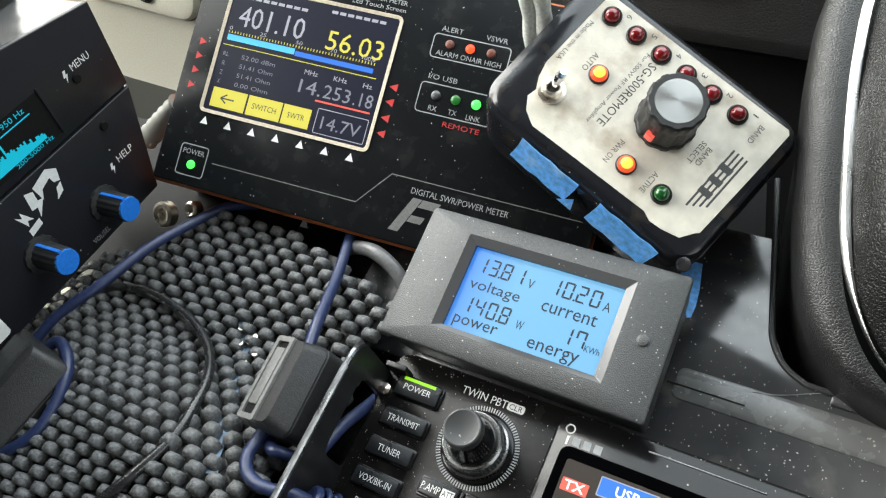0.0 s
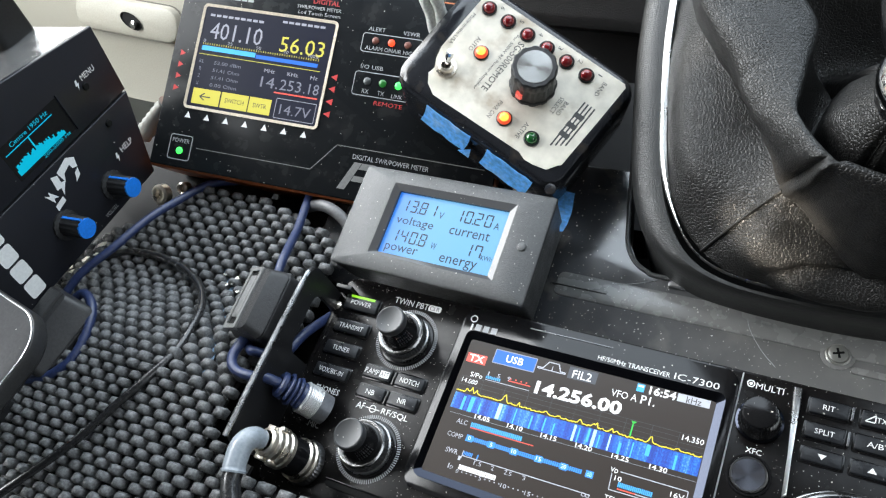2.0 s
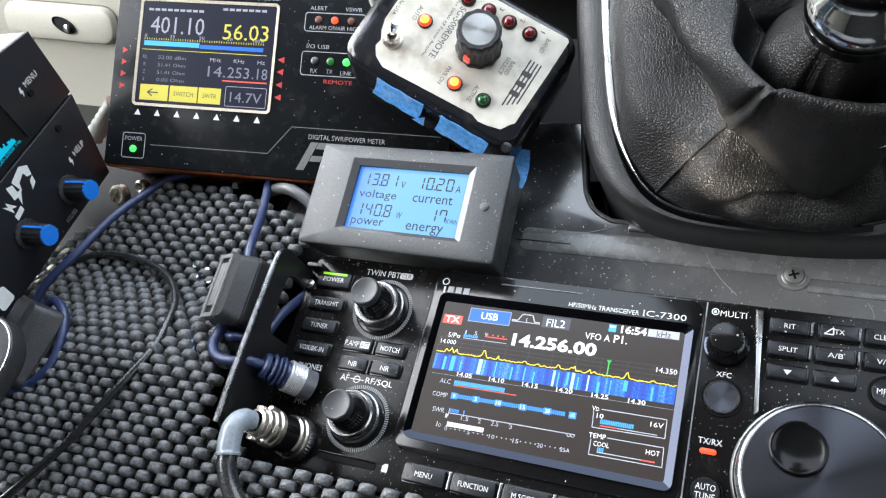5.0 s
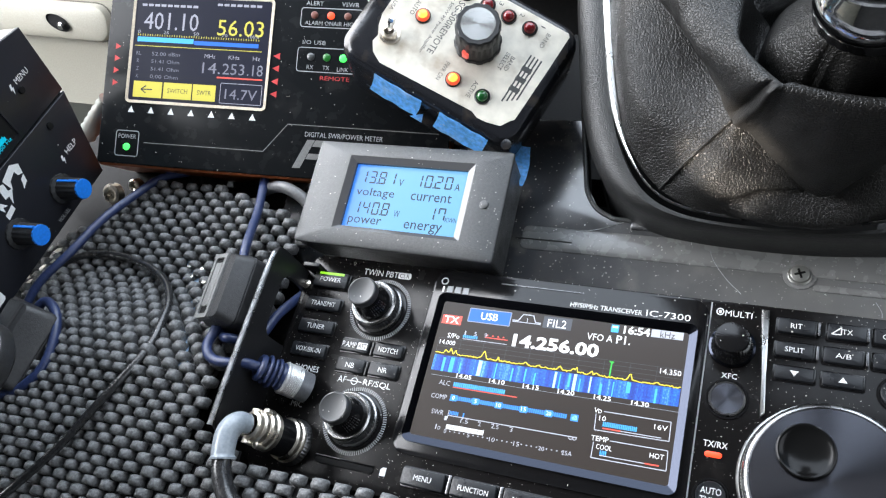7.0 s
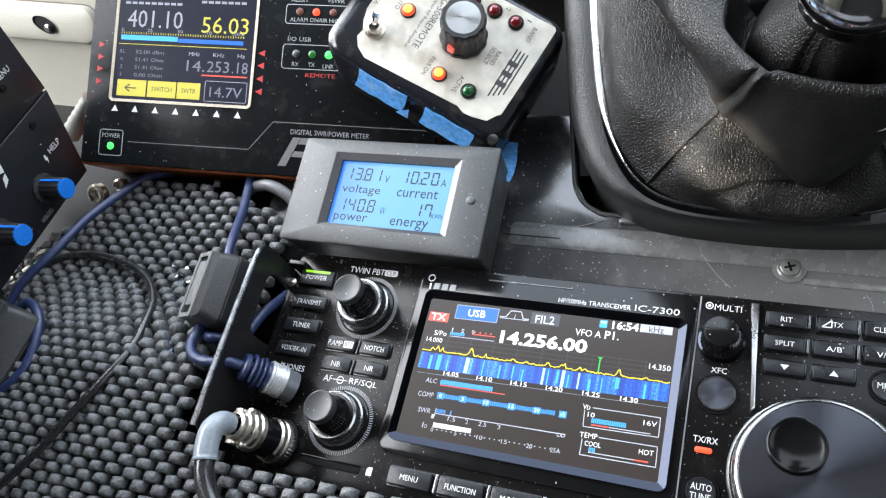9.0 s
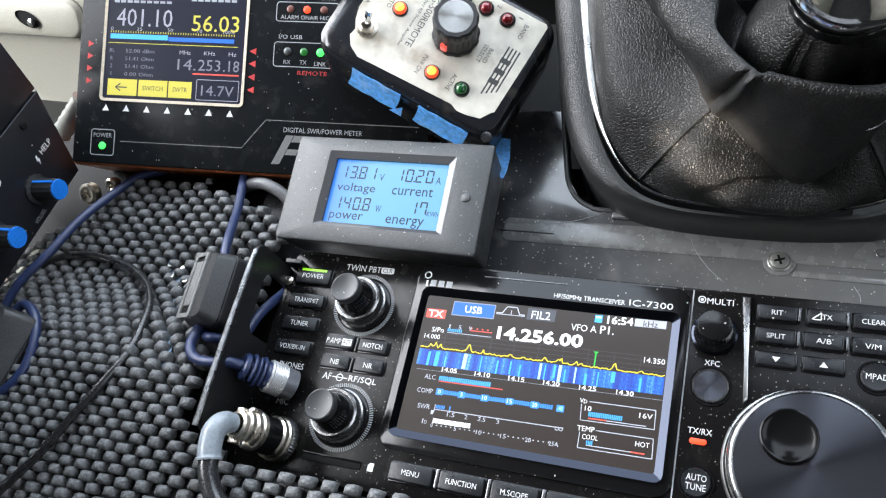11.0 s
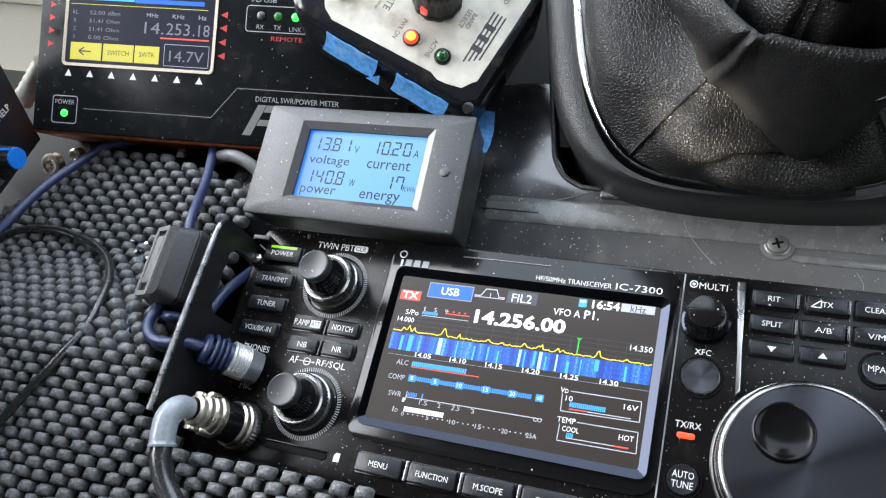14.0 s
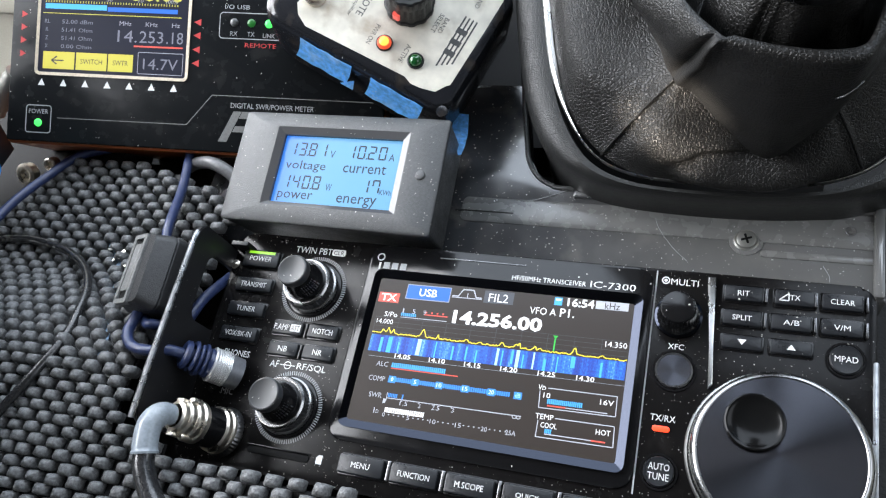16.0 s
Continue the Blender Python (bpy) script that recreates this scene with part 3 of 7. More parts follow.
def flat(parent, name, polys, z, material, label=""):
    """Thin print or screen shapes: a list of outlines."""
    bm = bmesh.new()
    for poly in polys:
        bm.faces.new([bm.verts.new((px, py, z)) for px, py in poly])
    return part(name, bm, material, parent, label, smooth=0)


def flat_each(parent, name, polys, z, material, label=""):
    """Print of pieces that stand apart: a part to each."""
    for poly in polys:
        flat(parent, name, [poly], z, material, label)


def rect(x0, x1, y0, y1):
    return [(x0, y0), (x1, y0), (x1, y1), (x0, y1)]


def line_(pts, w):
    """A drawn line of width w as quads."""
    out = []
    for (xa, ya), (xb, yb) in zip(pts, pts[1:]):
        d = math.hypot(xb - xa, yb - ya) or 1
        nx, ny = -(yb - ya) / d * w / 2, (xb - xa) / d * w / 2
        out.append([(xa + nx, ya + ny), (xa - nx, ya - ny), (xb - nx, yb - ny), (xb + nx, yb + ny)])
    return out


def box_line(x0, x1, y0, y1, w, r=0.001):
    p = rrect(x0, x1, y0, y1, r, 3)
    return line_(p + p[:1], w)


def disc(x, y, r, n=20):
    return [(x + r * math.cos(2 * math.pi * k / n), y + r * math.sin(2 * math.pi * k / n)) for k in range(n)]


SEGMENTS = {"0": "abcdef", "1": "bc", "2": "abged", "3": "abgcd", "4": "fgbc", "5": "afgcd", "6": "afgedc", "7": "fabc", "8": "abcdefg", "9": "abcdfg"}


def seven(parent, digits, x, y, h, w, gap, z, material, slant=0.08):
    """LCD figures of seven segments; x, y: the lower left corner."""
    t = h * 0.11
    polys = []
    for ch in digits:
        if ch == ".":
            polys.append(rect(x - gap * 0.55, x - gap * 0.55 + t, y, y + t))
            continue
        m, e = h / 2, t * 0.25
        seg = dict(a=[(e, h), (w - e, h), (w - t, h - t), (t, h - t)], d=[(e, 0), (t, t), (w - t, t), (w - e, 0)],
                   f=[(0, h - e), (t, h - t), (t, m + t / 2), (0, m + e)], b=[(w, h - e), (w - t, h - t), (w - t, m + t / 2), (w, m + e)],
                   e=[(0, e), (t, t), (t, m - t / 2), (0, m - e)], c=[(w, e), (w - t, t), (w - t, m - t / 2), (w, m - e)],
                   g=[(t * 0.8, m), (t * 1.3, m + t / 2), (w - t * 1.3, m + t / 2), (w - t * 0.8, m), (w - t * 1.3, m - t / 2), (t * 1.3, m - t / 2)])
        polys += [[(x + px + slant * py, y + py) for px, py in seg[s]] for s in SEGMENTS[ch]]
        x += w + gap
    return flat(parent, "lettering", polys, z, material)

U = 0.001


def R(*v):
    return [a * U for a in v]


# ---- setting: the car round the gear ----
def mat_height(x, y):
    """The grip mat's level: flat behind, rising in a ramp to the front."""
    s = min(1.0, max(0.0, (0.040 - y) / 0.055))
    s = s * s * (3 - 2 * s)
    lift = min(1.0, max(0.0, (x + 0.330) / 0.10))
    return -0.004 + s * (0.014 + 0.010 * lift) + 0.0010 * math.sin(x * 70) * math.sin(y * 55 + 1)


def shell():
    bm = slab(-0.78, 0.78, -1.10, 0.365, 0.75, 0.80, 0.05, 0.02)
    alone("ceiling", bm, M["roof"], "pale cloth headliner over the seats", "ceiling", "structure")
    bm = slab(-0.95, 0.95, -1.20, 1.25, -0.52, -0.48, 0.02)
    alone("floor", bm, M["carpet"], "dark carpeted car floor", "floor", "structure")
    # Unseen walls; the left one's gaps are placed to pass slivers of sun.
    for name, x, uprights in (("wall_left", -0.80, ((-1.15, -0.838), (-0.726, -0.712), (-0.628, -0.52), (0.60, 0.68))), ("wall_right", 0.80, ((-1.15, -0.60), (0.60, 0.68)))):
        bm = bmesh.new()
        slab(x - 0.03, x + 0.03, -1.15, 1.2, -0.48, 0.165, 0.01, bm=bm)
        for y0, y1 in uprights:
            slab(x - 0.03, x + 0.03, y0, y1, 0.165, 0.80, 0.002, bm=bm)
        # Added thin slats and a bar trim the sun beam to small patches.
        if x < 0:
            for z0, z1 in ((0.165, 0.230), (0.2395, 0.2455), (0.262, 0.80)):
                slab(x - 0.004, x + 0.004, -0.840, -0.713, z0, z1, 0.002, bm=bm)
            for y0, y1, z0, z1 in ((-0.714, -0.684, 0.165, 0.80), (-0.684, -0.662, 0.165, 0.238), (-0.684, -0.662, 0.249, 0.80), (-0.662, -0.626, 0.165, 0.80)):
                slab(x - 0.004, x + 0.004, y0, y1, z0, z1, 0.001, bm=bm)
            slab(x - 0.03, x + 0.03, -0.521, -0.419, 0.165, 0.205, 0.002, bm=bm)
        alone(name, bm, M["beige"], "unseen beige door panel with window gaps that shape the sunlight", "door panel", "structure")
    bm = slab(-0.80, 0.80, -1.18, -1.12, -0.48, 0.80, 0.02)
    alone("wall_rear", bm, M["carpet"], "dark rear wall of the cabin", "wall", "structure")
    bm = slab(-0.80, 0.80, 1.16, 1.22, -0.48, 0.26, 0.02)
    alone("wall_front", bm, M["dash"], "dark bulkhead below the windscreen", "wall", "structure")


shell()


def platform():
    """The dark support beneath mat, radio and panel."""
    bm = bmesh.new()
    slab(-0.46, 0.115, -0.30, 0.105, -0.48, -0.032, 0.02, 0.004, bm=bm)
    slab(-0.275, -0.130, 0.100, 0.235, -0.48, -0.036, 0.02, 0.004, bm=bm)
    alone("console_base", bm, M["dash"], "dark plastic console base under the equipment", "console", "structure")

    bm = slab(-0.460, -0.268, 0.030, 0.128, -0.0318, -0.0120, 0.006, 0.003)
    alone("trim", bm, M["dark"], "dull black plastic trim behind the mat", "trim", "structure")


platform()

# ---- the glovebox and dashboard ahead ----
DASH = axes((-0.3946, 0.2628, -0.0997), (0.979, 0.057, -0.194), (0.117, 0.625, 0.771))


def glovebox():
    t = thing("glovebox", (-0.42, 0.33, -0.48), DASH, "beige plastic glovebox with a dark oval lock recess", "glovebox")
    part("lid", slab(-0.30, 0.125, -0.062, 0.30, -0.10, 0.0, 0.05, 0.042, n=8), M["beige"], t)
    # The shadow round the latch panel is put in as a darker beige slab.
    part("shadow_gap", slab(-0.1815, -0.0820, -0.0095, 0.0210, -0.004, 0.0006, 0.012), M["beige_gap"], t, "darkened beige border for the shadow round the latch panel")
    part("latch_panel", slab(-0.1805, -0.083, -0.0085, 0.0200, -0.004, 0.008, 0.011, 0.004), M["beige"], t, "raised beige latch panel")
    bm = lathe([(0.0001, 0.0082), (0.020, 0.0082), (0.021, 0.0094), (0.019, 0.0086)], 0, 0, 28)
    bmesh.ops.transform(bm, matrix=Matrix.Translation((-0.125, 0.005, 0)) @ Matrix.Rotation(radians(-24), 4, "Z") @ Matrix.Diagonal((0.50, 0.26, 1, 1)), verts=bm.verts)
    part("lock_recess", bm, M["dark"], t, "dark oval lock recess")
    bm = lathe([(0.003, 0.008), (0.003, 0.0112), (0.0022, 0.0116), (0.0001, 0.0116)], -0.1215, 0.003, 18)
    part("lock_barrel", bm, M["chrome"], t, "small metal lock barrel")
    bm = ring(disc(0.085, 0.070, 0.013, 28), disc(0.085, 0.070, 0.011, 28), 0.0, 0.002)
    part("round_cap", bm, M["beige"], t, "round beige screw cap")


glovebox()

FASCIA = axes((-0.205, 0.290, -0.022), (0.985, 0.10, -0.14), (0.0, 0.66, 0.75))


def fascia():
    t = thing("centre_fascia", (-0.12, 0.34, -0.48), FASCIA, "dark grained lower dashboard with a recessed airbag indicator", "dashboard")
    part("panel", slab(-0.026, 0.300, -0.042, 0.20, -0.02, 0.0, 0.012, 0.008), M["dash"], t)
    # The shade under the dashboard is put into this panel's near-black colour.
    part("lower_recess", slab(-0.024, 0.298, -0.26, -0.030, -0.06, -0.035, 0.01, 0.004), M["dark"], t, "recess under the dashboard, near-black to give its shade")
    outer, inner = rrect(-0.020, 0.082, -0.016, 0.028, 0.006), rrect(-0.015, 0.077, -0.012, 0.024, 0.004)
    part("indicator_frame", ring(outer, inner, 0.0, 0.003, 0.001), M["dash"], t, "raised grey surround")
    w = slab(-0.015, 0.077, -0.012, 0.024, -0.002, 0.0012, 0.004)
    window = part("indicator_window", w, M["window"], t, "gloss black indicator window")
    text(window, "PASSENGER AIRBAG", 0.021, 0.0005, 0.048, 0.0046, 0.0014, M["white"])


fascia()

# ---- the grip mat ----
MAT_X, MAT_Y = Vector((9.1, 0.2)) * U, Vector((4.9, -4.1)) * U


def grip_mat():
    """One sheet of foam lumps on a scrim; the lumps alternate from row to row."""
    t = thing("grip_mat", (-0.28, 0.0, -0.032), Matrix(), "black textured non-slip foam mat draped over the console", "mat")

    def lies(x, y):
        if y > 0.0885 - 0.33 * max(0.0, x + 0.235) - 0.9 * max(0.0, -0.285 - x) or y < -0.185 or x < -0.40 or x > 0.085:
            return False
        if x > -0.181 and -0.0345 < y:
            return False
        if x > -0.187 and y > -0.031:
            return False
        if x > -0.166 and y > -0.0385:
            return False
        return True

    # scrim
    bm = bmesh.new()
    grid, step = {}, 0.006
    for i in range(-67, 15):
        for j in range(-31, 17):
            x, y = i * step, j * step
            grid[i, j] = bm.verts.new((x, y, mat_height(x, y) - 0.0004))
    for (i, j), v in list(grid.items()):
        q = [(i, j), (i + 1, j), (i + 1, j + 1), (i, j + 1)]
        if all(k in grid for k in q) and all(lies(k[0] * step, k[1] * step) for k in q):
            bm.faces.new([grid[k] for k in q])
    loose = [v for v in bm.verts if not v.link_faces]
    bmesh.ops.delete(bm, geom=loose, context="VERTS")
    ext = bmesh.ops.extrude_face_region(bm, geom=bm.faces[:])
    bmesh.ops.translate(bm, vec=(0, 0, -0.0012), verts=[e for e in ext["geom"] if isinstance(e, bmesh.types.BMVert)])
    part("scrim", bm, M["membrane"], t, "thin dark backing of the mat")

    # lumps
    rng = random.Random(4)
    verts, faces = [], []
    prof = ((0.94, 0.0), (1.0, 0.34), (0.96, 0.60), (0.82, 0.84), (0.48, 0.98))
    n = 16
    ex = MAT_X.normalized()
    ey = Vector((-ex.y, ex.x))
    for a in range(-37, 38):
        for b in range(-75, 75):
            c = Vector((-0.2290, -0.0520)) + MAT_X * a + MAT_Y * b
            if not lies(c.x, c.y) or not lies(c.x + 0.001, c.y + 0.002):
                continue
            c = c + Vector((rng.uniform(-0.0003, 0.0003), rng.uniform(-0.0003, 0.0003)))
            hx, hy, hz = 0.00292 * rng.uniform(0.90, 1.08), 0.00214 * rng.uniform(0.92, 1.08), 0.0053 * rng.uniform(0.82, 1.10)
            turn = rng.uniform(-0.14, 0.14)
            zb = mat_height(c.x, c.y) - 0.0006
            slope = (mat_height(c.x, c.y + 0.002) - mat_height(c.x, c.y - 0.002)) / 0.004
            start = len(verts)
            for f, g in prof:
                for k in range(n):
                    w = 2 * math.pi * k / n + turn
                    cw, sw = math.cos(w), math.sin(w)
                    sq = rng.uniform(0.93, 1.05) / max(abs(cw), abs(sw)) ** 0.88
                    u, v = f * hx * sq * cw, f * hy * sq * sw
                    p = c + ex * (u + 0.10 * v) + ey * v
                    verts.append((p.x, p.y - slope * g * hz, zb + g * hz + slope * (p.y - c.y)))
            top = len(verts)
            verts.append((c.x, c.y - slope * hz, zb + hz * 1.03))
            for r in range(len(prof) - 1):
                for k in range(n):
                    k2 = (k + 1) % n
                    faces.append((start + r * n + k, start + r * n + k2, start + (r + 1) * n + k2, start + (r + 1) * n + k))
            for k in range(n):
                faces.append((start + (len(prof) - 1) * n + k, start + (len(prof) - 1) * n + (k + 1) % n, top))
    me = bpy.data.meshes.new("foam_lump")
    me.from_pydata(verts, [], faces)
    me.materials.append(M["mat"])
    me.polygons.foreach_set("use_smooth", [True] * len(me.polygons))
    tagged(part("foam_lump", me, M["mat"], t, "rows of rounded foam lumps"), kind="stuff")


grip_mat()


def blue_card():
    """An added pale strip on the scrim for light through the mat's holes, seen only between the lumps."""
    line = [(-0.2470, 0.0480), (-0.2400, 0.0390), (-0.2345, 0.0280), (-0.2275, 0.0190), (-0.2205, 0.0100), (-0.2155, 0.0040), (-0.2125, -0.0030), (-0.2095, -0.0080)]
    bm = bmesh.new()
    rows = [[bm.verts.new((x + s * (0.0019 + 0.001 * math.sin(i * 2.1)), y + s * 0.001, mat_height(x, y) + 0.0004)) for s in (-1, 0, 1)] for i, (x, y) in enumerate(line)]
    for a, c in zip(rows, rows[1:]):
        for k in range(2):
            bm.faces.new((a[k], a[k + 1], c[k + 1], c[k]))
    ext = bmesh.ops.extrude_face_region(bm, geom=bm.faces[:])
    bmesh.ops.translate(bm, vec=(0, 0, 0.0003), verts=[e for e in ext["geom"] if isinstance(e, bmesh.types.BMVert)])
    alone("gap_light_strip", bm, M["scrim"], "pale blue strip standing for light through the mat's holes", "card")


blue_card()

# ---- the gloss panel behind the radio, and the gear lever surround ----
def rear_panel():
    t = thing("rear_panel", (-0.06, 0.08, -0.040), Matrix(), "dusty gloss black plastic panel with a cross-head screw", "panel")
    bm = prism([(-0.215, 0.0575), (0.068, 0.0575), (0.068, 0.0938), (-0.046, 0.0938), (-0.0535, 0.0950), (-0.0600, 0.0990), (-0.0645, 0.1060), (-0.0670, 0.1140), (-0.0735, 0.1440), (-0.128, 0.1440), (-0.128, 0.136), (-0.215, 0.136)], -0.034, -0.0150, 0.0008)
    part("sheet", bm, M["plate"], t)
    # An added near-black sheet supplies the deep shade beside the surround.
    part("side_shade", prism([(-0.0738, 0.1450), (-0.0960, 0.2400), (-0.1280, 0.2400), (-0.1280, 0.1450)], -0.100, -0.0700), M["dark"], t, "near-black sheet standing for the shade beside the surround")
    rim = [(-0.0789, 0.1690, -0.0156), (-0.0735, 0.1440, -0.0150), (-0.0672, 0.1150, -0.0150), (-0.0648, 0.1062, -0.0150), (-0.0602, 0.0992, -0.0150), (-0.0537, 0.0952, -0.0150), (-0.0460, 0.0940, -0.0150), (0.0, 0.0940, -0.0150), (0.0670, 0.0940, -0.0150)]
    part("well_rim", tube(rim, 0.0011, 10, 5), M["vm"], t, "rounded worn edge of the well")
    part("rib", slab(-0.090, 0.066, 0.0760, 0.0880, -0.016, -0.0142, 0.0030, 0.0016), M["haze"], t, "hazy raised rib")
    part("slot", slab(-0.092, -0.067, 0.0806, 0.0812, -0.0145, -0.01412, 0.0001), M["dark"], t, "narrow dark slot")
    part("ledge", slab(0.027, 0.0645, 0.0706, 0.0735, -0.016, -0.0144, 0.0012, 0.0006), M["haze"], t, "short hazy ledge")
    part("end_rib", slab(0.0640, 0.0675, 0.058, 0.0925, -0.016, -0.0126, 0.0012, 0.0010), M["plate"], t, "upright hazy end rib")
    part("back_rib", slab(-0.044, 0.068, 0.0898, 0.0932, -0.016, -0.0136, 0.0010, 0.0008), M["plate"], t, "worn rear edge rib")
    part("dimple", lathe([(0.0019, -0.0137), (0.0016, -0.0134), (0.0011, -0.0141), (0.0001, -0.0143)], 0.0565, 0.0828, 16), M["plate"], t, "small dull dimple")
    s = part("screw", lathe([(0.0046, -0.0152), (0.0045, -0.0144), (0.0040, -0.0140), (0.0037, -0.0141), (0.0034, -0.0134), (0.0028, -0.0131), (0.0001, -0.0130)], 0.0220, 0.0768, 28), M["screw"], t, "cross-head screw on a washer")
    bm = bmesh.new()
    for a in (20, 110):
        b2 = slab(-0.0020, 0.0020, -0.00042, 0.00042, -0.0132, -0.01292, 0.0002)
        bmesh.ops.transform(b2, matrix=Matrix.Translation((0.0220, 0.0768, 0)) @ Matrix.Rotation(radians(a), 4, "Z"), verts=b2.verts)
        me = bpy.data.meshes.new("t")
        b2.to_mesh(me)
        bm.from_mesh(me)
        b2.free()
    part("cross_slot", bm, M["dark"], s, "dark cross slot")
    part("washer", ring(disc(0.0220, 0.0768, 0.0060, 36), disc(0.0220, 0.0768, 0.0046, 36), -0.0150, -0.0146, -0.0143), M["haze"], t, "clear plastic washer")
    for pts in (((-0.012, 0.0885), (-0.010, 0.0800), (-0.004, 0.0720), (0.002, 0.0665)), ((-0.047, 0.0930), (-0.058, 0.0880), (-0.066, 0.0862)), ((0.048, 0.0690), (0.050, 0.0655), (0.0503, 0.0630))):
        part("scratch", tube([(x, y, -0.0149 + (0.0008 if 0.0755 < y < 0.0885 else 0.0)) for x, y in pts], 0.00011, 5, 6), M["dim"], t, "fine pale scratch")
    # crumbs and lint lying on the panel, thickest along the rear edge
    rng = random.Random(21)
    verts, faces = [], []

    def crumb(x, y, z, r):
        o, w = len(verts), rng.uniform(0, 3.1)
        for k, (u, v, h) in enumerate(((1, 0, 0), (0, 0.6, 0), (-1, 0.1, 0), (0.1, -0.7, 0), (0, 0, 0.7))):
            u, v = u * rng.uniform(0.6, 1.2), v * rng.uniform(0.6, 1.2)
            verts.append((x + r * (u * math.cos(w) - v * math.sin(w)), y + r * (u * math.sin(w) + v * math.cos(w)), z + r * h))
        faces.extend(((o, o + 1, o + 4), (o + 1, o + 2, o + 4), (o + 2, o + 3, o + 4), (o + 3, o, o + 4)))

    for i in range(420):
        x, y = rng.uniform(-0.088, 0.063), rng.uniform(0.0585, 0.0925)
        if rng.random() > 0.35 + 0.65 * (x + 0.088) / 0.15:
            continue
        crumb(x, y, -0.0142 if 0.0765 < y < 0.0875 else -0.0150, 0.00010 + 0.00034 * rng.random() ** 4)
    for i in range(260):
        crumb(rng.gauss(0.004, 0.018), rng.gauss(0.0915, 0.0011), -0.0136, 0.00009 + 0.0002 * rng.random() ** 3)
    me = bpy.data.meshes.new("dust")
    me.from_pydata(verts, [], faces)
    tagged(part("dust", me, M["lint"], t, "pale crumbs of dust and lint"), kind="stuff")


rear_panel()

# the trim line's loop, seen from above, starting on the side of the passenger
TRIM = ((-0.0618, 0.183), (-0.0582, 0.160), (-0.0527, 0.133), (-0.0455, 0.1115), (-0.0345, 0.0958), (-0.0190, 0.0884), (0.0067, 0.0862), (0.0300, 0.0868), (0.0480, 0.0897),
        (0.0620, 0.0975), (0.0740, 0.115), (0.084, 0.150), (0.088, 0.187), (0.084, 0.216), (0.066, 0.232), (0.0125, 0.2345), (-0.0374, 0.2290), (-0.0575, 0.2215), (-0.0630, 0.2060))


def loop(gx=0.0, gy=0.0, square=1.0, step=10):
    """The trim loop pushed outwards, by gx to the sides and gy to front and back."""
    pts = [Vector((*p, 0)) for p in TRIM]
    n = len(pts)
    line = []
    for i in range(n):
        a, b, c, d = (pts[(i + k) % n] for k in (-1, 0, 1, 2))
        for k in range(step):
            t = k / step
            line.append(0.5 * (2 * b + (c - a) * t + (2 * a - 5 * b + 4 * c - d) * t * t + (3 * b - a - 3 * c + d) * t**3))
    out = []
    for i, p in enumerate(line):
        d = (line[(i + 1) % len(line)] - line[i - 1]).normalized()
        nx, ny = d.y, -d.x
        nx, ny = -nx, -ny
        if (p.x - 0.0125) * nx + (p.y - 0.165) * ny < 0:
            nx, ny = -nx, -ny
        out.append((p.x + gx * math.copysign(abs(nx) ** square, nx), p.y + gy * math.copysign(abs(ny) ** square, ny)))
    return out


def ring_z(y):
    return 0.0105 + 0.27 * (y - 0.090)


def band(rows, n, closed=False):
    """A skin over rings of points."""
    bm = bmesh.new()
    vs = [[bm.verts.new(p) for p in row] for row in rows]
    for a, b in zip(vs, vs[1:]):
        for i in range(n):
            bm.faces.new((a[i], a[(i + 1) % n], b[(i + 1) % n], b[i]))
    return bm


def surround():
    t = thing("gear_lever_surround", (0.0125, 0.180, -0.48), Matrix(), "grained black plastic gear surround with a bright metal trim line", "gear surround")
    prof = ((0.0138, 0.0005, -0.120), (0.0140, 0.0010, -0.030), (0.0150, 0.0016, -0.019), (0.0155, 0.0026, -0.012), (0.0148, 0.0036, -0.0070), (0.0130, 0.0042, -0.0030), (0.0100, 0.0042, -0.0008), (0.0062, 0.0038, 0.0004), (0.0026, 0.0026, 0.0), (0.0018, 0.0018, -0.004))
    rows = [[(x, y, ring_z(y) + dz) for x, y in loop(gx, gy, 0.6)] for gx, gy, dz in prof]
    part("collar", band(rows, len(rows[0])), M["skin"], t)
    rows = []
    for g, dz in ((0.0030, -0.0015), (0.0029, 0.0006), (0.0022, 0.0015), (0.0011, 0.0018), (0.0, 0.0014), (-0.0006, -0.001)):
        row = []
        for (x0, y0), (x1, y1) in zip(loop(), loop(g * 1.02, g * 0.45)):
            w = min(1.0, max(0.0, (y0 - 0.097) / 0.034))
            w = 0.22 + 0.78 * w * w * (3 - 2 * w)
            x, y = x0 + (x1 - x0) * w, y0 + (y1 - y0) * w
            row.append((x, y, ring_z(y) + dz * (0.4 + 0.6 * w)))
        rows.append(row)
    part("trim_line", band(rows, len(rows[0])), M["trim"], t, "bright metal trim line")


surround()
LEVER = Vector((0.0317, 0.1178, 0.0850))

# the boot's rings, from its foot on the trim inwards; each runs from the near seam by the passenger's side, the back and the driver's side to the front
FOOT = ((-31, 95.5), (-46, 112), (-54.5, 138), (-60.8, 174), (-57, 221), (12, 234), (66, 231), (87, 180), (76, 118), (56, 93.6), (40, 88.0), (25, 86.8), (6, 86.4), (-14, 87.9))
PANEL = ((-18.6, 101.2, 27.5), (-38.5, 118.5, 34), (-47.5, 142, 39), (-54.0, 174, 44), (-50, 210, 50), (12, 220, 50), (62, 216, 50), (76, 174, 46), (66, 120, 33), (49.5, 97.5, 26), (40, 86.6, 18), (25, 84.6, 17), (6, 85.6, 19), (-10, 92.4, 26))
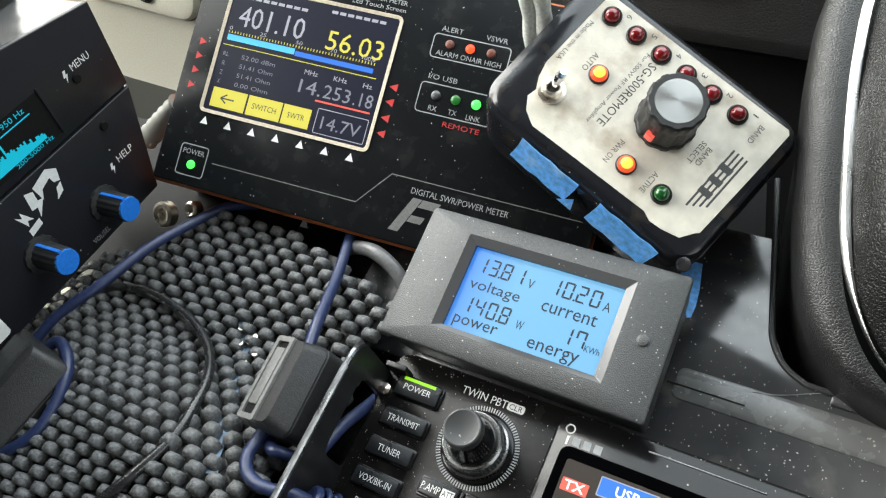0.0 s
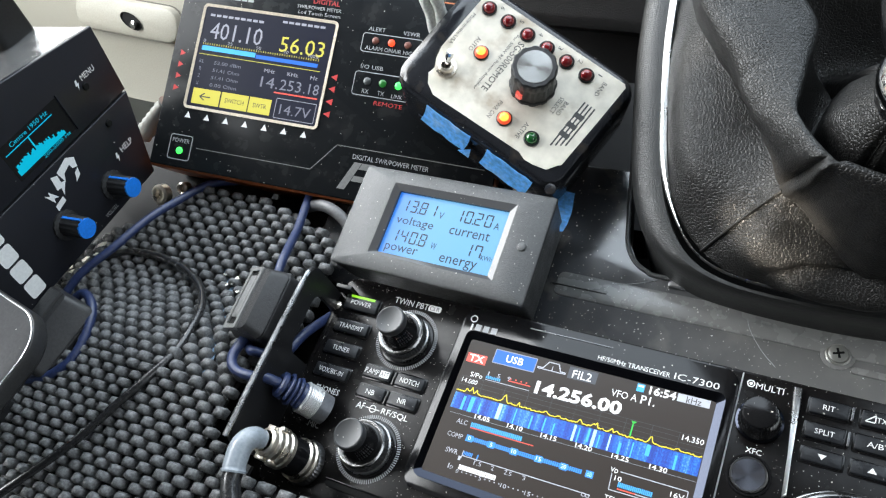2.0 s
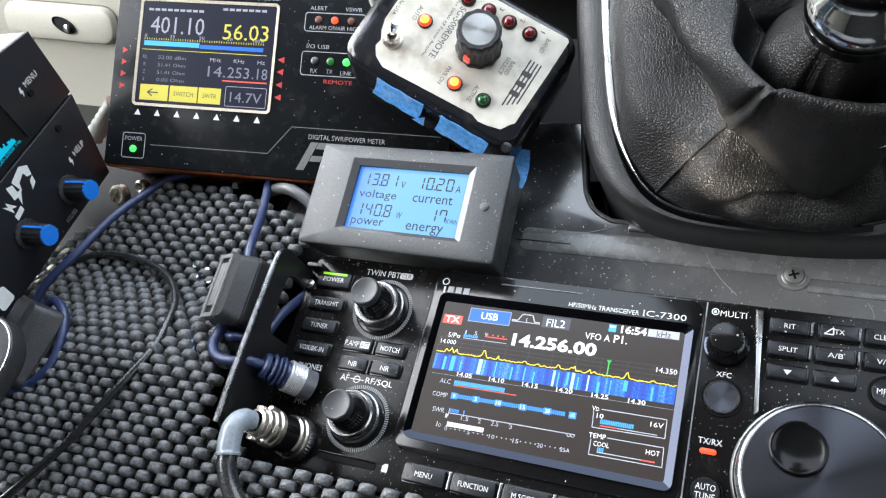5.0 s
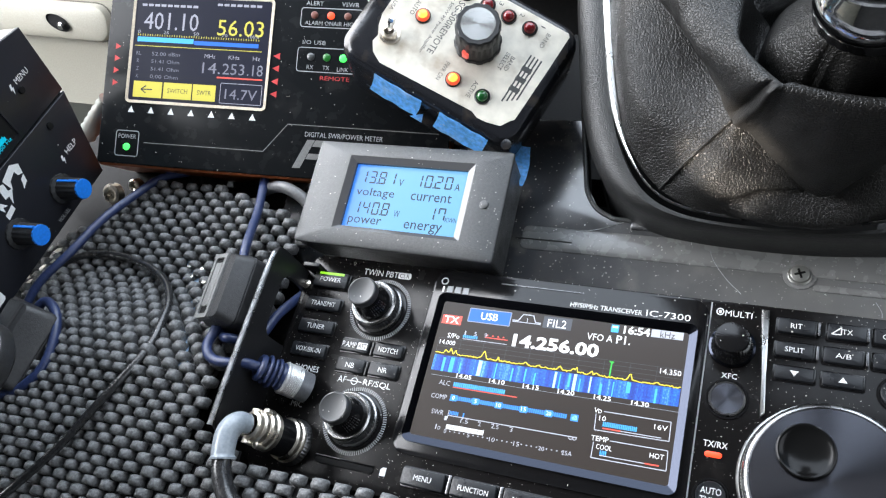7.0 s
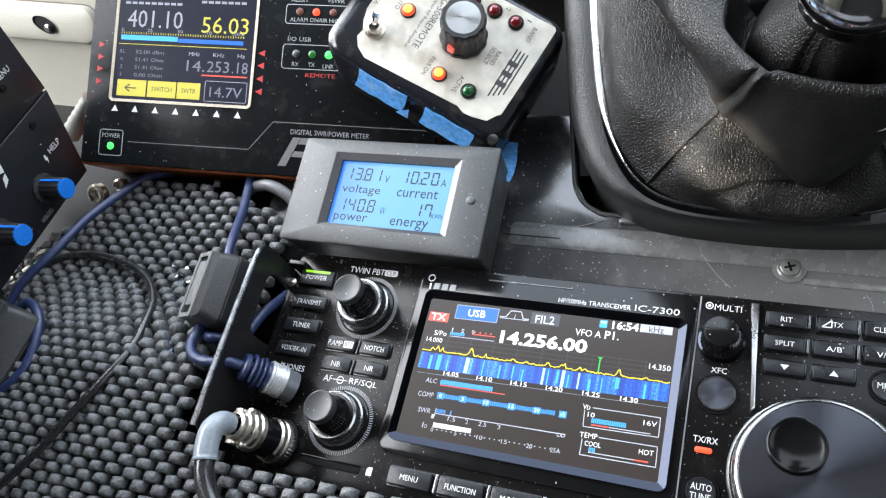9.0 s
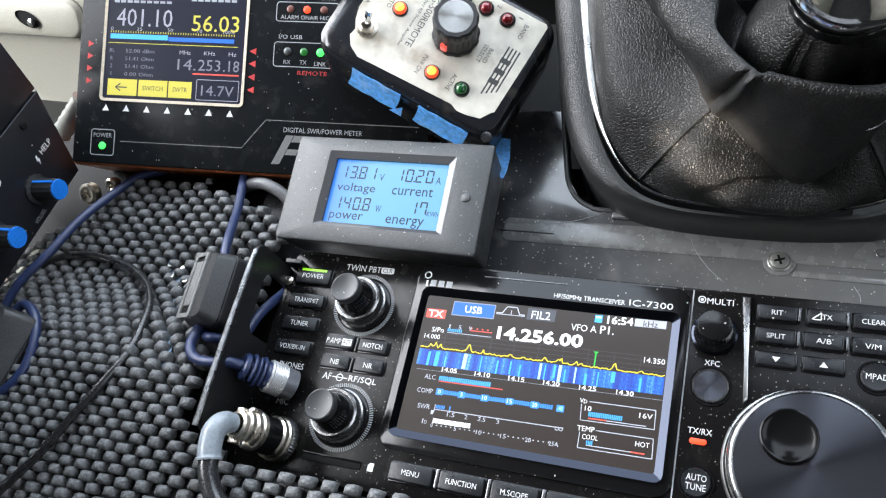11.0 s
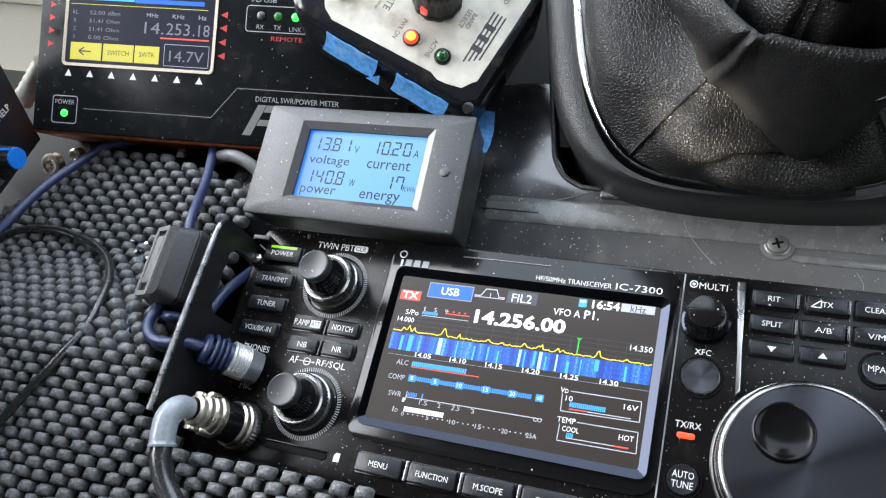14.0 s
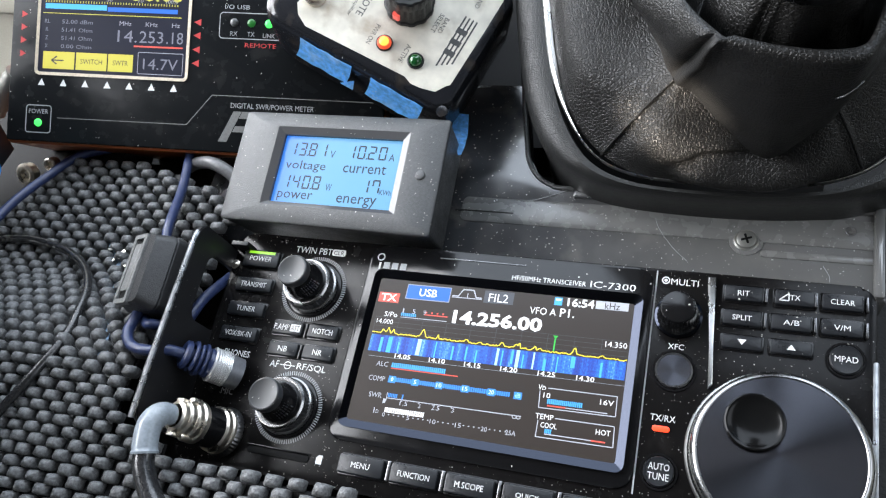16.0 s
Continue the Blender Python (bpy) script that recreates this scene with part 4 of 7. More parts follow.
CREASE = ((-5.0, 107.8, 43.0), (-13, 137, 41), (-23, 150, 46), (-43, 178, 53), (-43, 205, 63), (12, 210, 66), (56, 207, 66), (66, 168, 62), (57, 122, 52), (43, 101, 40), (37, 99, 37), (25, 97, 28), (10, 103, 37), (3, 107, 42))
FOLD = ((-5.9, 105.6, 45.0), (-20, 132, 46.5), (-30.5, 144, 53), (-50, 171.5, 60.5), (-48, 203, 68), (12, 212, 70), (58, 209, 70), (69, 167, 66), (59, 118, 56), (44, 96.4, 39), (37, 92.2, 35), (24.4, 88.6, 25.0), (7.4, 97.4, 35.5), (0.2, 102.8, 41))
BOLSTER = ((0.4, 99.3, 62), (-18.5, 120, 63.5), (-28, 140, 67.5), (-44, 165, 72), (-44, 198, 77), (12, 206, 79), (54, 203, 79), (65, 164, 77), (58, 115, 72), (46, 92.0, 60), (37, 87.4, 57), (25, 86.0, 52), (13, 90.6, 56), (6.8, 95.5, 58.5))
RIDGE = ((5.0, 94.4, 77), (-7.5, 114, 73.5), (-13.5, 134, 72), (-23, 158, 74), (-31, 187, 79), (12, 195, 81), (49, 193, 81), (58, 158, 80), (54, 112, 80), (47, 90.4, 77.6), (38, 87.2, 77.0), (25, 88.4, 76.8), (15.7, 91.2, 77), (10.0, 93.2, 77.2))
INNER = ((8.6, 97.0, 77.4), (-4.2, 115, 73.5), (-5.0, 134.5, 71), (-6.0, 157, 71), (-18, 179, 76), (12, 187, 78), (42, 184, 78), (51, 152, 77), (50, 114, 79), (46, 95, 77.6), (38, 92, 77.2), (25, 93, 77.0), (17, 95, 77.2), (12.2, 96.6, 77.4))


def gaiter():
    """The leather boot: a steep skirt, a thick roll over it, a front pocket folded down to a point, a deep hollow, and a throat up to the lever."""
    t = thing("gear_lever_gaiter", (0.0125, 0.165, -0.02), Matrix(), "creased black leather gear lever gaiter with stitched seams", "gaiter")
    sub = 16
    count = len(FOOT)

    def around(points):
        """A closed smooth line through a ring's points."""
        p = [Vector(v) * U for v in points]
        out = []
        for i in range(count):
            a, b, c, d = (p[(i + k) % count] for k in (-1, 0, 1, 2))
            for k in range(sub):
                w = k / sub
                m0, m1 = (c - a) * 0.42, (d - b) * 0.42
                out.append(b * (2 * w**3 - 3 * w**2 + 1) + m0 * (w**3 - 2 * w**2 + w) + c * (3 * w**2 - 2 * w**3) + m1 * (w**3 - w**2))
        return out

    n = count * sub
    foot = [Vector((x, y, ring_z(y) - 0.001)) for x, y, z in around([(x, y, 0) for x, y in FOOT])]
    inner = around(INNER)
    drop, hollow, throat, neck = [], [], [], []
    axis = Vector((LEVER.x, LEVER.y + 0.004, 0))
    for i, p in enumerate(inner):
        out = Vector((p.x, p.y, 0)) - axis
        reach = out.length
        out.normalize()
        left = max(0.0, -out.x)
        th = axis + out * min(reach * 0.80, 0.0200 + 0.010 * left + 0.0012 * math.sin(i * 0.19))
        d = p + out * 0.002
        drop.append(Vector((d.x, d.y, p.z - 0.015)))
        m = Vector((p.x, p.y, 0)).lerp(th, 0.5)
        hollow.append(Vector((m.x, m.y, 0.040)))
        throat.append(Vector((th.x, th.y, 0.064 + 0.003 * math.sin(i * 0.11))))
        k = Vector((LEVER.x, LEVER.y, 0)) + out * 0.0150
        neck.append(Vector((k.x, k.y, 0.0860)))
    blocks = (([foot, around(PANEL), around(CREASE)], 20), ([around(CREASE), around(FOLD)], 4), ([around(FOLD), around(BOLSTER), around(RIDGE), inner, drop], 9), ([drop, hollow, throat, neck], 8))

    def along_rings(rings, steps):
        """Smooth rows across the rings of one block; a crease stays where two blocks meet."""
        rows = []
        for j in range(len(rings) - 1):
            a, b, c, d = (rings[min(max(j + k, 0), len(rings) - 1)] for k in (-1, 0, 1, 2))
            for k in range(steps):
                w = k / steps
                row = []
                for i in range(n):
                    m0, m1 = (c[i] - a[i]) * 0.45, (d[i] - b[i]) * 0.45
                    row.append(b[i] * (2 * w**3 - 3 * w**2 + 1) + m0 * (w**3 - 2 * w**2 + w) + c[i] * (3 * w**2 - 2 * w**3) + m1 * (w**3 - w**2))
                rows.append(row)
        return rows

    rows, bounds = [], []
    for rings, steps in blocks:
        bounds.append(len(rows))
        rows += along_rings(rings, steps)
    rows.append(neck)
    mid = Vector((0.020, 0.150, 0.045))
    shaped = []
    for r, row in enumerate(rows):
        new_row = []
        for i, p in enumerate(row):
            out = (p - mid).normalized()
            soft = min(1.0, r / 5)
            if r == len(rows) - 1:
                soft = 0.0
            wave = (0.0014 if i < 9 * sub else 0.0007) * noise.noise(p * 48) + 0.0005 * noise.noise(p * 130 + Vector((3, 1, 7)))
            # the hide gathers in short wrinkles beside the crease and inside the hollow
            pull = math.exp(-abs(r - bounds[1]) / 6.0)
            wave += 0.0006 * pull * math.sin(i * 0.9 + 3 * noise.noise(p * 60)) * (1.0 if i < 5 * sub else 0.0)
            if r >= bounds[3]:
                wave += 0.0022 * noise.noise(Vector((p.x * 70, p.y * 70, p.z * 25)))
            # the front panel sags into a roll under a short crease
            if r < bounds[1] and p.y < 0.106 and -0.020 < p.x < 0.042:
                side = min(1.0, max(0.0, (p.x + 0.010) / 0.012)) * min(1.0, max(0.0, (0.040 - p.x) / 0.016))
                zv = 0.0160 + 0.0055 * min(1.0, max(0.0, (p.x + 0.010) / 0.015))
                wave += side * (0.0024 * math.exp(-((p.z - zv + 0.0065) / 0.0040) ** 2) - 0.0034 * math.exp(-((p.z - zv) / 0.0020) ** 2))
            new_row.append(p + out * wave * soft)
        shaped.append(new_row)
    # the panels meet at the two seams in a shallow valley
    for r in range(bounds[1] + 1):
        for s in (0, 9 * sub):
            for k in range(-3, 4):
                p = shaped[r][(s + k) % n]
                shaped[r][(s + k) % n] = p + (p - mid).normalized() * (0.0007 if k in (0, 1) else -0.0005 * (1 - abs(k) / 4)) * min(1.0, r / 3)
    for r in range(bounds[2], bounds[2] + 28):
        deep = math.sin(math.pi * min(1.0, (r - bounds[2] + 3) / 30))
        for k in range(-6, 9):
            p = shaped[r][k % n]
            d = k - 1
            shaped[r][k % n] = p + (p - mid).normalized() * deep * (-0.0030 * math.exp(-(d / 1.3) ** 2) + 0.0013 * math.exp(-((d + 4) / 2.0) ** 2) + 0.0008 * math.exp(-((d - 4) / 2.0) ** 2))
    part("leather", band(shaped, n), M["leather"], t, "soft grained black leather", smooth=60)
    for s, end in ((0, bounds[1]), (9 * sub, bounds[1])):
        pts = [shaped[r][s] + (shaped[r][s] - mid).normalized() * 0.0002 for r in range(0, end, 3)]
        part("seam_welt", tube(pts, 0.0005, 8, 3), M["leather"], t, "raised leather seam")
    a, b = Vector((0.0394, 0.0882, 0.0600)), Vector((0.0468, 0.0915, 0.0640))
    part("loose_stitch", tube([a, a.lerp(b, 0.35) + Vector((0, -0.0012, 0.0)), a.lerp(b, 0.7) + Vector((0, -0.0010, 0.0004)), b], 0.00028, 6, 4), M["dim"], t, "pale loose thread")


gaiter()


def gear_lever():
    fr = axes(LEVER, (1, 0, 0.0), (0, 1, 0.10))
    t = thing("gear_lever", (LEVER.x, LEVER.y, 0.090), fr, "black gear knob on a polished chrome collar", "gear lever")
    c = part("collar", lathe([(0.0166, 0.0044), (0.0169, 0.0050), (0.0168, 0.0058), (0.0170, 0.0066), (0.0164, 0.0100), (0.0150, 0.0132), (0.0128, 0.0158), (0.0116, 0.0190), (0.0118, 0.0215)], 0, 0, 64), M["chrome"], t, "polished chrome collar")
    part("collar_band", lathe([(0.0150, 0.0), (0.0164, 0.0001), (0.0168, 0.0006), (0.0168, 0.0043), (0.0164, 0.0048), (0.0150, 0.0048)], 0, 0, 144, 24, 0.00022), M["grey"], c, "faceted grey chrome band")
    part("knob", lathe([(0.0120, 0.0212), (0.0155, 0.0225), (0.0185, 0.029), (0.0200, 0.042), (0.0196, 0.056), (0.015, 0.066), (0.0001, 0.069)], 0, 0, 48), M["gloss"], t, "gloss black knob")


gear_lever()

# ---- the transceiver ----
def key(t, words, x, y, w, h, z=1.6, tw=None, th=2.6, material=None, ink=None):
    """A push key set in a dark well, with its print."""
    part("key_well", slab(*R(x - w / 2 - 0.7, x + w / 2 + 0.7, y - h / 2 - 0.7, y + h / 2 + 0.7, -0.5, 0.25), 1.0 * U, 0.2 * U), M["gloss"], t, "dark rim round the key")
    k = part("key", slab(*R(x - w / 2, x + w / 2, y - h / 2, y + h / 2, -0.5, z), 0.8 * U, 0.45 * U), material or M["key"], t, "black key marked " + words if words else "black key")
    if words:
        text(k, words, x * U, y * U, (tw or w * 0.72) * 0.90 * U, th * 0.84 * U, (z + 0.06) * U, ink or M["white"])
    return k


def round_key(t, x, y, r, label, material=None):
    part("key_rim", lathe([(R(r + 1.2)[0], 0.0), (R(r + 1.0)[0], 0.5 * U), (R(r + 0.3)[0], 0.5 * U), (R(r + 0.2)[0], -0.3 * U)], x * U, y * U, 32), M["gloss"], t, "dark rim")
    return part("round_key", lathe([(r * U, -0.4 * U), (r * U, 1.0 * U), (R(r - 0.4)[0], 1.4 * U), (R(r * 0.6)[0], 1.25 * U), (0.0, 1.15 * U)], x * U, y * U, 36), material or M["key"], t, label)


def dual_knob(t, x, y):
    """A ribbed ring with bright edges, a slimmer capped knob standing on it, and printed ticks round both."""
    ticks = []
    for i in range(90):
        a = 2 * math.pi * i / 90
        ticks.append(line_([(x * U + 12.2 * U * math.cos(a), y * U + 12.2 * U * math.sin(a)), (x * U + 13.8 * U * math.cos(a), y * U + 13.8 * U * math.sin(a))], 0.42 * U)[0])
    flat(t, "tick_ring", ticks, 0.08 * U, M["dim"])
    part("knob_skirt", lathe([(R(11.9)[0], 0), (R(11.9)[0], 0.7 * U), (R(11.4)[0], 1.0 * U), (R(10.0)[0], 1.1 * U)], x * U, y * U, 60), M["gloss"], t, "black skirt")
    rk = part("ring_knob", lathe([(R(10.6)[0], 0.8 * U), (R(10.6)[0], 3.0 * U), (R(10.3)[0], 3.4 * U), (R(10.1)[0], 3.5 * U), (R(9.8)[0], 7.2 * U)], x * U, y * U, 192, 48, 0.30 * U), M["knob_side"], t, "ribbed black metal ring")
    part("bright_edge", lathe([(R(10.75)[0], 1.9 * U), (R(10.8)[0], 2.3 * U), (R(10.75)[0], 3.3 * U), (R(10.2)[0], 3.6 * U)], x * U, y * U, 72), M["knob_edge"], rk, "bright turned edge")
    part("bright_edge", lathe([(R(9.95)[0], 6.9 * U), (R(9.9)[0], 7.7 * U), (R(9.3)[0], 8.3 * U), (R(8.7)[0], 8.4 * U), (R(7.0)[0], 7.6 * U)], x * U, y * U, 72), M["knob_edge"], rk, "bright turned edge")
    k = part("inner_knob", lathe([(R(8.1)[0], 7.4 * U), (R(7.9)[0], 9.6 * U), (R(7.0)[0], 12.0 * U), (R(6.3)[0], 15.0 * U), (R(6.0)[0], 17.4 * U)], x * U, y * U, 96), M["gloss"], t, "gloss black tapered knob")
    ribs = bmesh.new()
    for i in range(7):
        a = radians(-58 + 8 * i)
        for zz in (10.4, 12.4, 14.4):
            rr = 7.5 - (zz - 10.4) * 0.30
            p0 = Vector(((x + rr * math.cos(a)) * U, (y + rr * math.sin(a)) * U, zz * U))
            p1 = Vector(((x + (rr - 0.36) * math.cos(a)) * U, (y + (rr - 0.36) * math.sin(a)) * U, (zz + 1.3) * U))
            tube([p0, p1], 0.22 * U, 6, 1, bm=ribs)
    part("grip_ribs", ribs, M["knob_side"], k, "fine moulded grip ribs")
    part("knob_cap", lathe([(R(5.7)[0], 16.9 * U), (R(6.2)[0], 17.3 * U), (R(6.2)[0], 19.6 * U), (R(5.9)[0], 20.3 * U), (R(5.4)[0], 20.5 * U), (R(4.9)[0], 20.35 * U), (0.0, 20.25 * U)], x * U, y * U, 48), M["cap"], k, "smooth worn grey-black cap")


def transceiver():
    t = thing("transceiver", (-0.058, 0.0085, -0.240), Matrix(), "black shortwave transceiver lying face up with a lit colour screen", "radio")
    part("case", slab(*R(-176, 60.5, -35, 54, -240, -8), 4 * U), M["face"], t, "black metal case")
    part("front_panel", slab(*R(-178, 62.5, -38.5, 56.3, -14, 0), 5 * U, 1.6 * U, n=6), M["face"], t, "satin black front panel")
    part("side_edge", slab(*R(61.4, 63.2, -36, 31, -10, 0.4), 0.7 * U, 0.5 * U), M["edge"], t, "worn silver side edge")
    part("screen_surround", slab(*R(-116.5, -7.5, -21.5, 55.6, -2, 0.9), 6 * U, 0.7 * U, n=6), M["gloss"], t, "gloss black raised surround")
    part("parting_line", slab(*R(-7.2, -6.7, -22, 55.5, -1, 0.22), 0.1 * U), M["dim"], t)
    part("screen_bezel", ring(rrect(*R(-112.6, -10.4, -16.6, 45.2), 3.0 * U), rrect(*R(-109.9, -13.3, -13.6, 41.8), 1.0 * U), 0.7 * U, 2.3 * U, 1.03 * U), M["darkchrome"], t, "bevelled dark metal frame")
    display = part("screen", slab(*R(-111.6, -11.6, -15.6, 44.2, -1.5, 1.02), 0.6 * U), M["scr"], t, "lit dark screen with blue band display")
    screen(display)
    # keys, first the column by the knobs
    k = key(t, "POWER", -164.8, 44.6, 16.5, 7.0, tw=11.5, th=2.5)
    flat(k, "power_lamp", [rect(*R(-171.0, -158.8, 46.7, 47.8))], 1.68 * U, M["led_lime"], "lime green lit bar")
    for words, y, w in (("TRANSMIT", 33.2, 13.2), ("TUNER", 22.7, 9.6), ("VOX/BK-IN", 12.2, 13.4)):
        key(t, words, -164.6, y, 16.5, 5.6, tw=w)
    k = key(t, "", -143.6, 17.2, 13.2, 5.4)
    text(k, "P.AMP", *R(-146.2, 17.2, 6.6, 2.4, 1.66), M["white"])
    flat(k, "tag", [rect(*R(-142.4, -138.0, 15.7, 18.7))], 1.64 * U, M["white"])
    text(k, "ATT", *R(-140.2, 17.2, 3.6, 2.0, 1.70), M["ink"])
    for words, x, y, w in (("NOTCH", -128.4, 17.2, 9.6), ("NB", -143.2, 8.6, 4.4), ("NR", -128.2, 8.8, 4.4)):
        key(t, words, x, y, 12.8, 5.4, tw=w)
    for y in (17.0, 8.4):
        part("key_divider", slab(*R(-136.5, -135.3, y - 3, y + 3, -0.5, 0.9), 0.3 * U, 0.2 * U), M["gloss"], t)
    # print
    for words, x, y, w, h in (("TWIN PBT", -142.6, 50.9, 16.5, 2.7), ("AF", -145.6, 2.7, 3.9, 2.7), ("RF/SQL", -129.6, 2.8, 12.4, 2.9), ("PHONES", -163.2, 4.6, 11.5, 2.5),
                              ("MIC", -162.3, -10.7, 5.4, 2.4), ("MULTI", 2.6, 51.9, 9.2, 2.3), ("XFC", 1.8, 28.4, 5.2, 2.0), ("TX/RX", 0.0, 3.6, 8.0, 2.2),
                              ("HF/50MHz TRANSCEIVER", -44.8, 47.4, 27.4, 1.9), ("IC-7300", -21.6, 47.7, 16.0, 2.5)):
        text(t, words, x * U, y * U, w * U, h * U, (1.0 if -116 < x < -8 else 0.08) * U, M["dim"] if words == "MIC" else M["white"])
    flat(t, "tag", [rrect(*R(-134.3, -128.3, 49.5, 52.3), 0.8 * U, 3)], 0.06 * U, M["white"])
    text(t, "CLR", *R(-131.3, 50.9, 4.6, 1.9, 0.10), M["ink"])
    flat(t, "knob_mark", line_([R(-143.2, 2.7), R(-136.6, 2.7)], 0.35 * U) + box_line(*R(-141.3, -138.5, 1.3, 4.1), 0.35 * U, 1.3 * U), 0.08 * U, M["white"])
    flat(t, "push_mark", box_line(*R(-5.0, -2.6, 51.0, 53.4), 0.42 * U, 1.15 * U) + [disc(*R(-3.8, 52.2, 0.6), 10)], 0.08 * U, M["white"])
    flat(t, "maker_mark", box_line(*R(-113.6, -110.8, 49.2, 52.0), 0.45 * U, 1.4 * U) + [rect(*R(-112.4, -111.6, 45.6, 48.3))], 1.02 * U, M["white"], "plain pale maker's mark")
    flat_each(t, "maker_mark", [rect(*R(x, x + 2.5, 45.9, 48.6)) for x in (-110.4, -106.9, -103.4)], 1.02 * U, M["dim"], "plain pale maker's mark")
    # The upper rim's highlight is laid on as a short metal strip.
    part("gloss_line", slab(*R(-88, -54, 52.1, 52.7, 0.5, 1.05), 0.2 * U, 0.2 * U), M["grey"], t, "metal strip for the highlight along the upper rim")
    # knobs and sockets
    dual_knob(t, -138.0, 34.6)
    dual_knob(t, -134.6, -12.9)
    mk = part("multi_knob", lathe([(R(7.0)[0], 0), (R(7.2)[0], 1.2 * U), (R(6.9)[0], 2.2 * U), (R(6.3)[0], 3.0 * U), (R(6.0)[0], 9.2 * U), (R(5.5)[0], 10.3 * U), (R(4.9)[0], 10.5 * U), (0.0, 10.4 * U)], 1.6 * U, 39.2 * U, 120, 30, 0.12 * U), M["gloss"], t, "black fluted selector knob")
    part("knob_foot", ring(disc(*R(1.6, 39.2, 7.9), 40), disc(*R(1.6, 39.2, 7.0), 40), 0.0, 1.0 * U, 1.4 * U), M["darkchrome"], mk, "grey ribbed foot ring")
    round_key(t, 1.9, 19.9, 6.1, "round dished grey-black key", M["keytop"])
    spot = new("key_face", mesh_of(lathe([(R(5.3)[0], 0.0), (R(3.4)[0], -0.05 * U), (0.0, -0.1 * U)], 0, 0, 48), M["spun"]))
    spot.parent, spot.matrix_parent_inverse = t, FRAMES[t]
    spot.location = (1.9 * U, 19.9 * U, 1.46 * U)
    tagged(spot, "spun dark metal key face")
    part("transmit_lamp", slab(*R(-3.1, 2.5, -0.9, 1.0, -0.2, 0.5), 0.9 * U, 0.2 * U), M["led_red"], t, "red lit transmit lamp")
    k = round_key(t, 0.4, -13.8, 4.9, "round black tuner key")
    text(k, "AUTO", *R(0.4, -12.3, 6.6, 2.2, 1.5), M["white"])
    text(k, "TUNE", *R(0.4, -15.4, 6.6, 2.2, 1.5), M["white"])
    k = round_key(t, 53.6, 30.4, 4.9, "round black memory key")
    text(k, "MPAD", *R(53.6, 30.4, 6.8, 2.0, 1.5), M["white"])
    part("silver_strip", prism([(px * U, py * U) for px, py in ((10.0, 54.6), (12.9, 54.6), (13.6, 30), (14.4, 17.0), (13.0, 15.2), (12.3, 30))], -0.5 * U, 1.4 * U, 0.5 * U), M["trim"], t, "slim grey metal divider")
    for i, col in enumerate((("RIT", "SPLIT"), ("TX", "A/B"), ("CLEAR", "V/M"))):
        for j, words in enumerate(col):
            x, y = (21.9, 37.1, 52.2)[i], (49.5, 40.7)[j]
            k = key(t, words, x + (0.8 if words == "TX" else 0), y, 12.2, 5.4, tw=dict(RIT=4.2, SPLIT=6.8, TX=3.6, CLEAR=8.0).get(words, 5.4), th=2.2)
            if words == "TX":
                flat(k, "delta_mark", line_([R(33.0, 48.3), R(36.0, 48.3), R(36.0, 50.9), R(33.0, 48.3)], 0.4 * U), 1.68 * U, M["white"])
            part("key_divider", slab(*R(x + 6.9, x + 7.7, y - 2.6, y + 2.6, -0.5, 1.5), 0.3 * U, 0.2 * U), M["grey"], t, "slim bright divider")
    for x, up in ((22.4, -1), (37.4, 1)):
        k = key(t, "", x, 32.2, 12.6, 4.8)
        flat(k, "arrow", [[R(x - 1.4, 32.2 - up * 0.9), R(x + 1.4, 32.2 - up * 0.9), R(x, 32.2 + up * 1.0)]], 1.7 * U, M["white"])
    for i, words in enumerate(("MENU", "FUNCTION", "M.SCOPE", "QUICK", "EXIT")):
        x = -99.4 + 20.0 * i
        key(t, words, x, -29.3, 17.2, 6.6, 2.9, tw=(7.8, 13.0, 11.2, 8.8, 6.6)[i], th=2.4)
        part("key_divider", slab(*R(x + 9.6, x + 11.0, -32.6, -25.6, -0.5, 2.2), 0.4 * U, 0.3 * U), M["grey"], t, "slim bright divider")
    part("card_slot", slab(*R(-146.5, -120.8, -31.6, -28.9, -0.5, 0.5), 1.2 * U, 0.3 * U), M["dark"], t, "dark memory card slot")
    part("slot_lip", slab(*R(-146.5, -120.8, -28.9, -28.3, -0.2, 1.0), 0.25 * U, 0.2 * U), M["gloss"], t)
    flat(t, "card_mark", [[R(-118.0, -31.2), R(-115.6, -31.2), R(-115.6, -28.0), R(-117.2, -28.0), R(-118.0, -28.9)]], 0.1 * U, M["white"])
    # main tuning dial
    cx, cy = 35.0 * U, -4.0 * U
    d = part("dial_skirt", lathe([(R(27.4)[0], -0.5 * U), (R(27.4)[0], 1.2 * U), (R(26.6)[0], 1.8 * U), (R(25.8)[0], 1.9 * U)], cx, cy, 96), M["gloss"], t, "black dial skirt")
    part("dial_grip", lathe([(R(26.0)[0], 1.6 * U), (R(26.2)[0], 3.0 * U), (R(26.0)[0], 6.6 * U), (R(25.2)[0], 7.4 * U)], cx, cy, 600, 150, 0.20 * U), M["knurl"], t, "ribbed grey metal grip")
    part("dial_rim", lathe([(R(25.9)[0], 6.6 * U), (R(25.8)[0], 7.5 * U), (R(25.3)[0], 8.4 * U), (R(24.6)[0], 8.9 * U), (R(24.1)[0], 9.0 * U), (R(23.7)[0], 8.7 * U)], cx, cy, 120), M["knob_edge"], t, "bright turned dial rim")
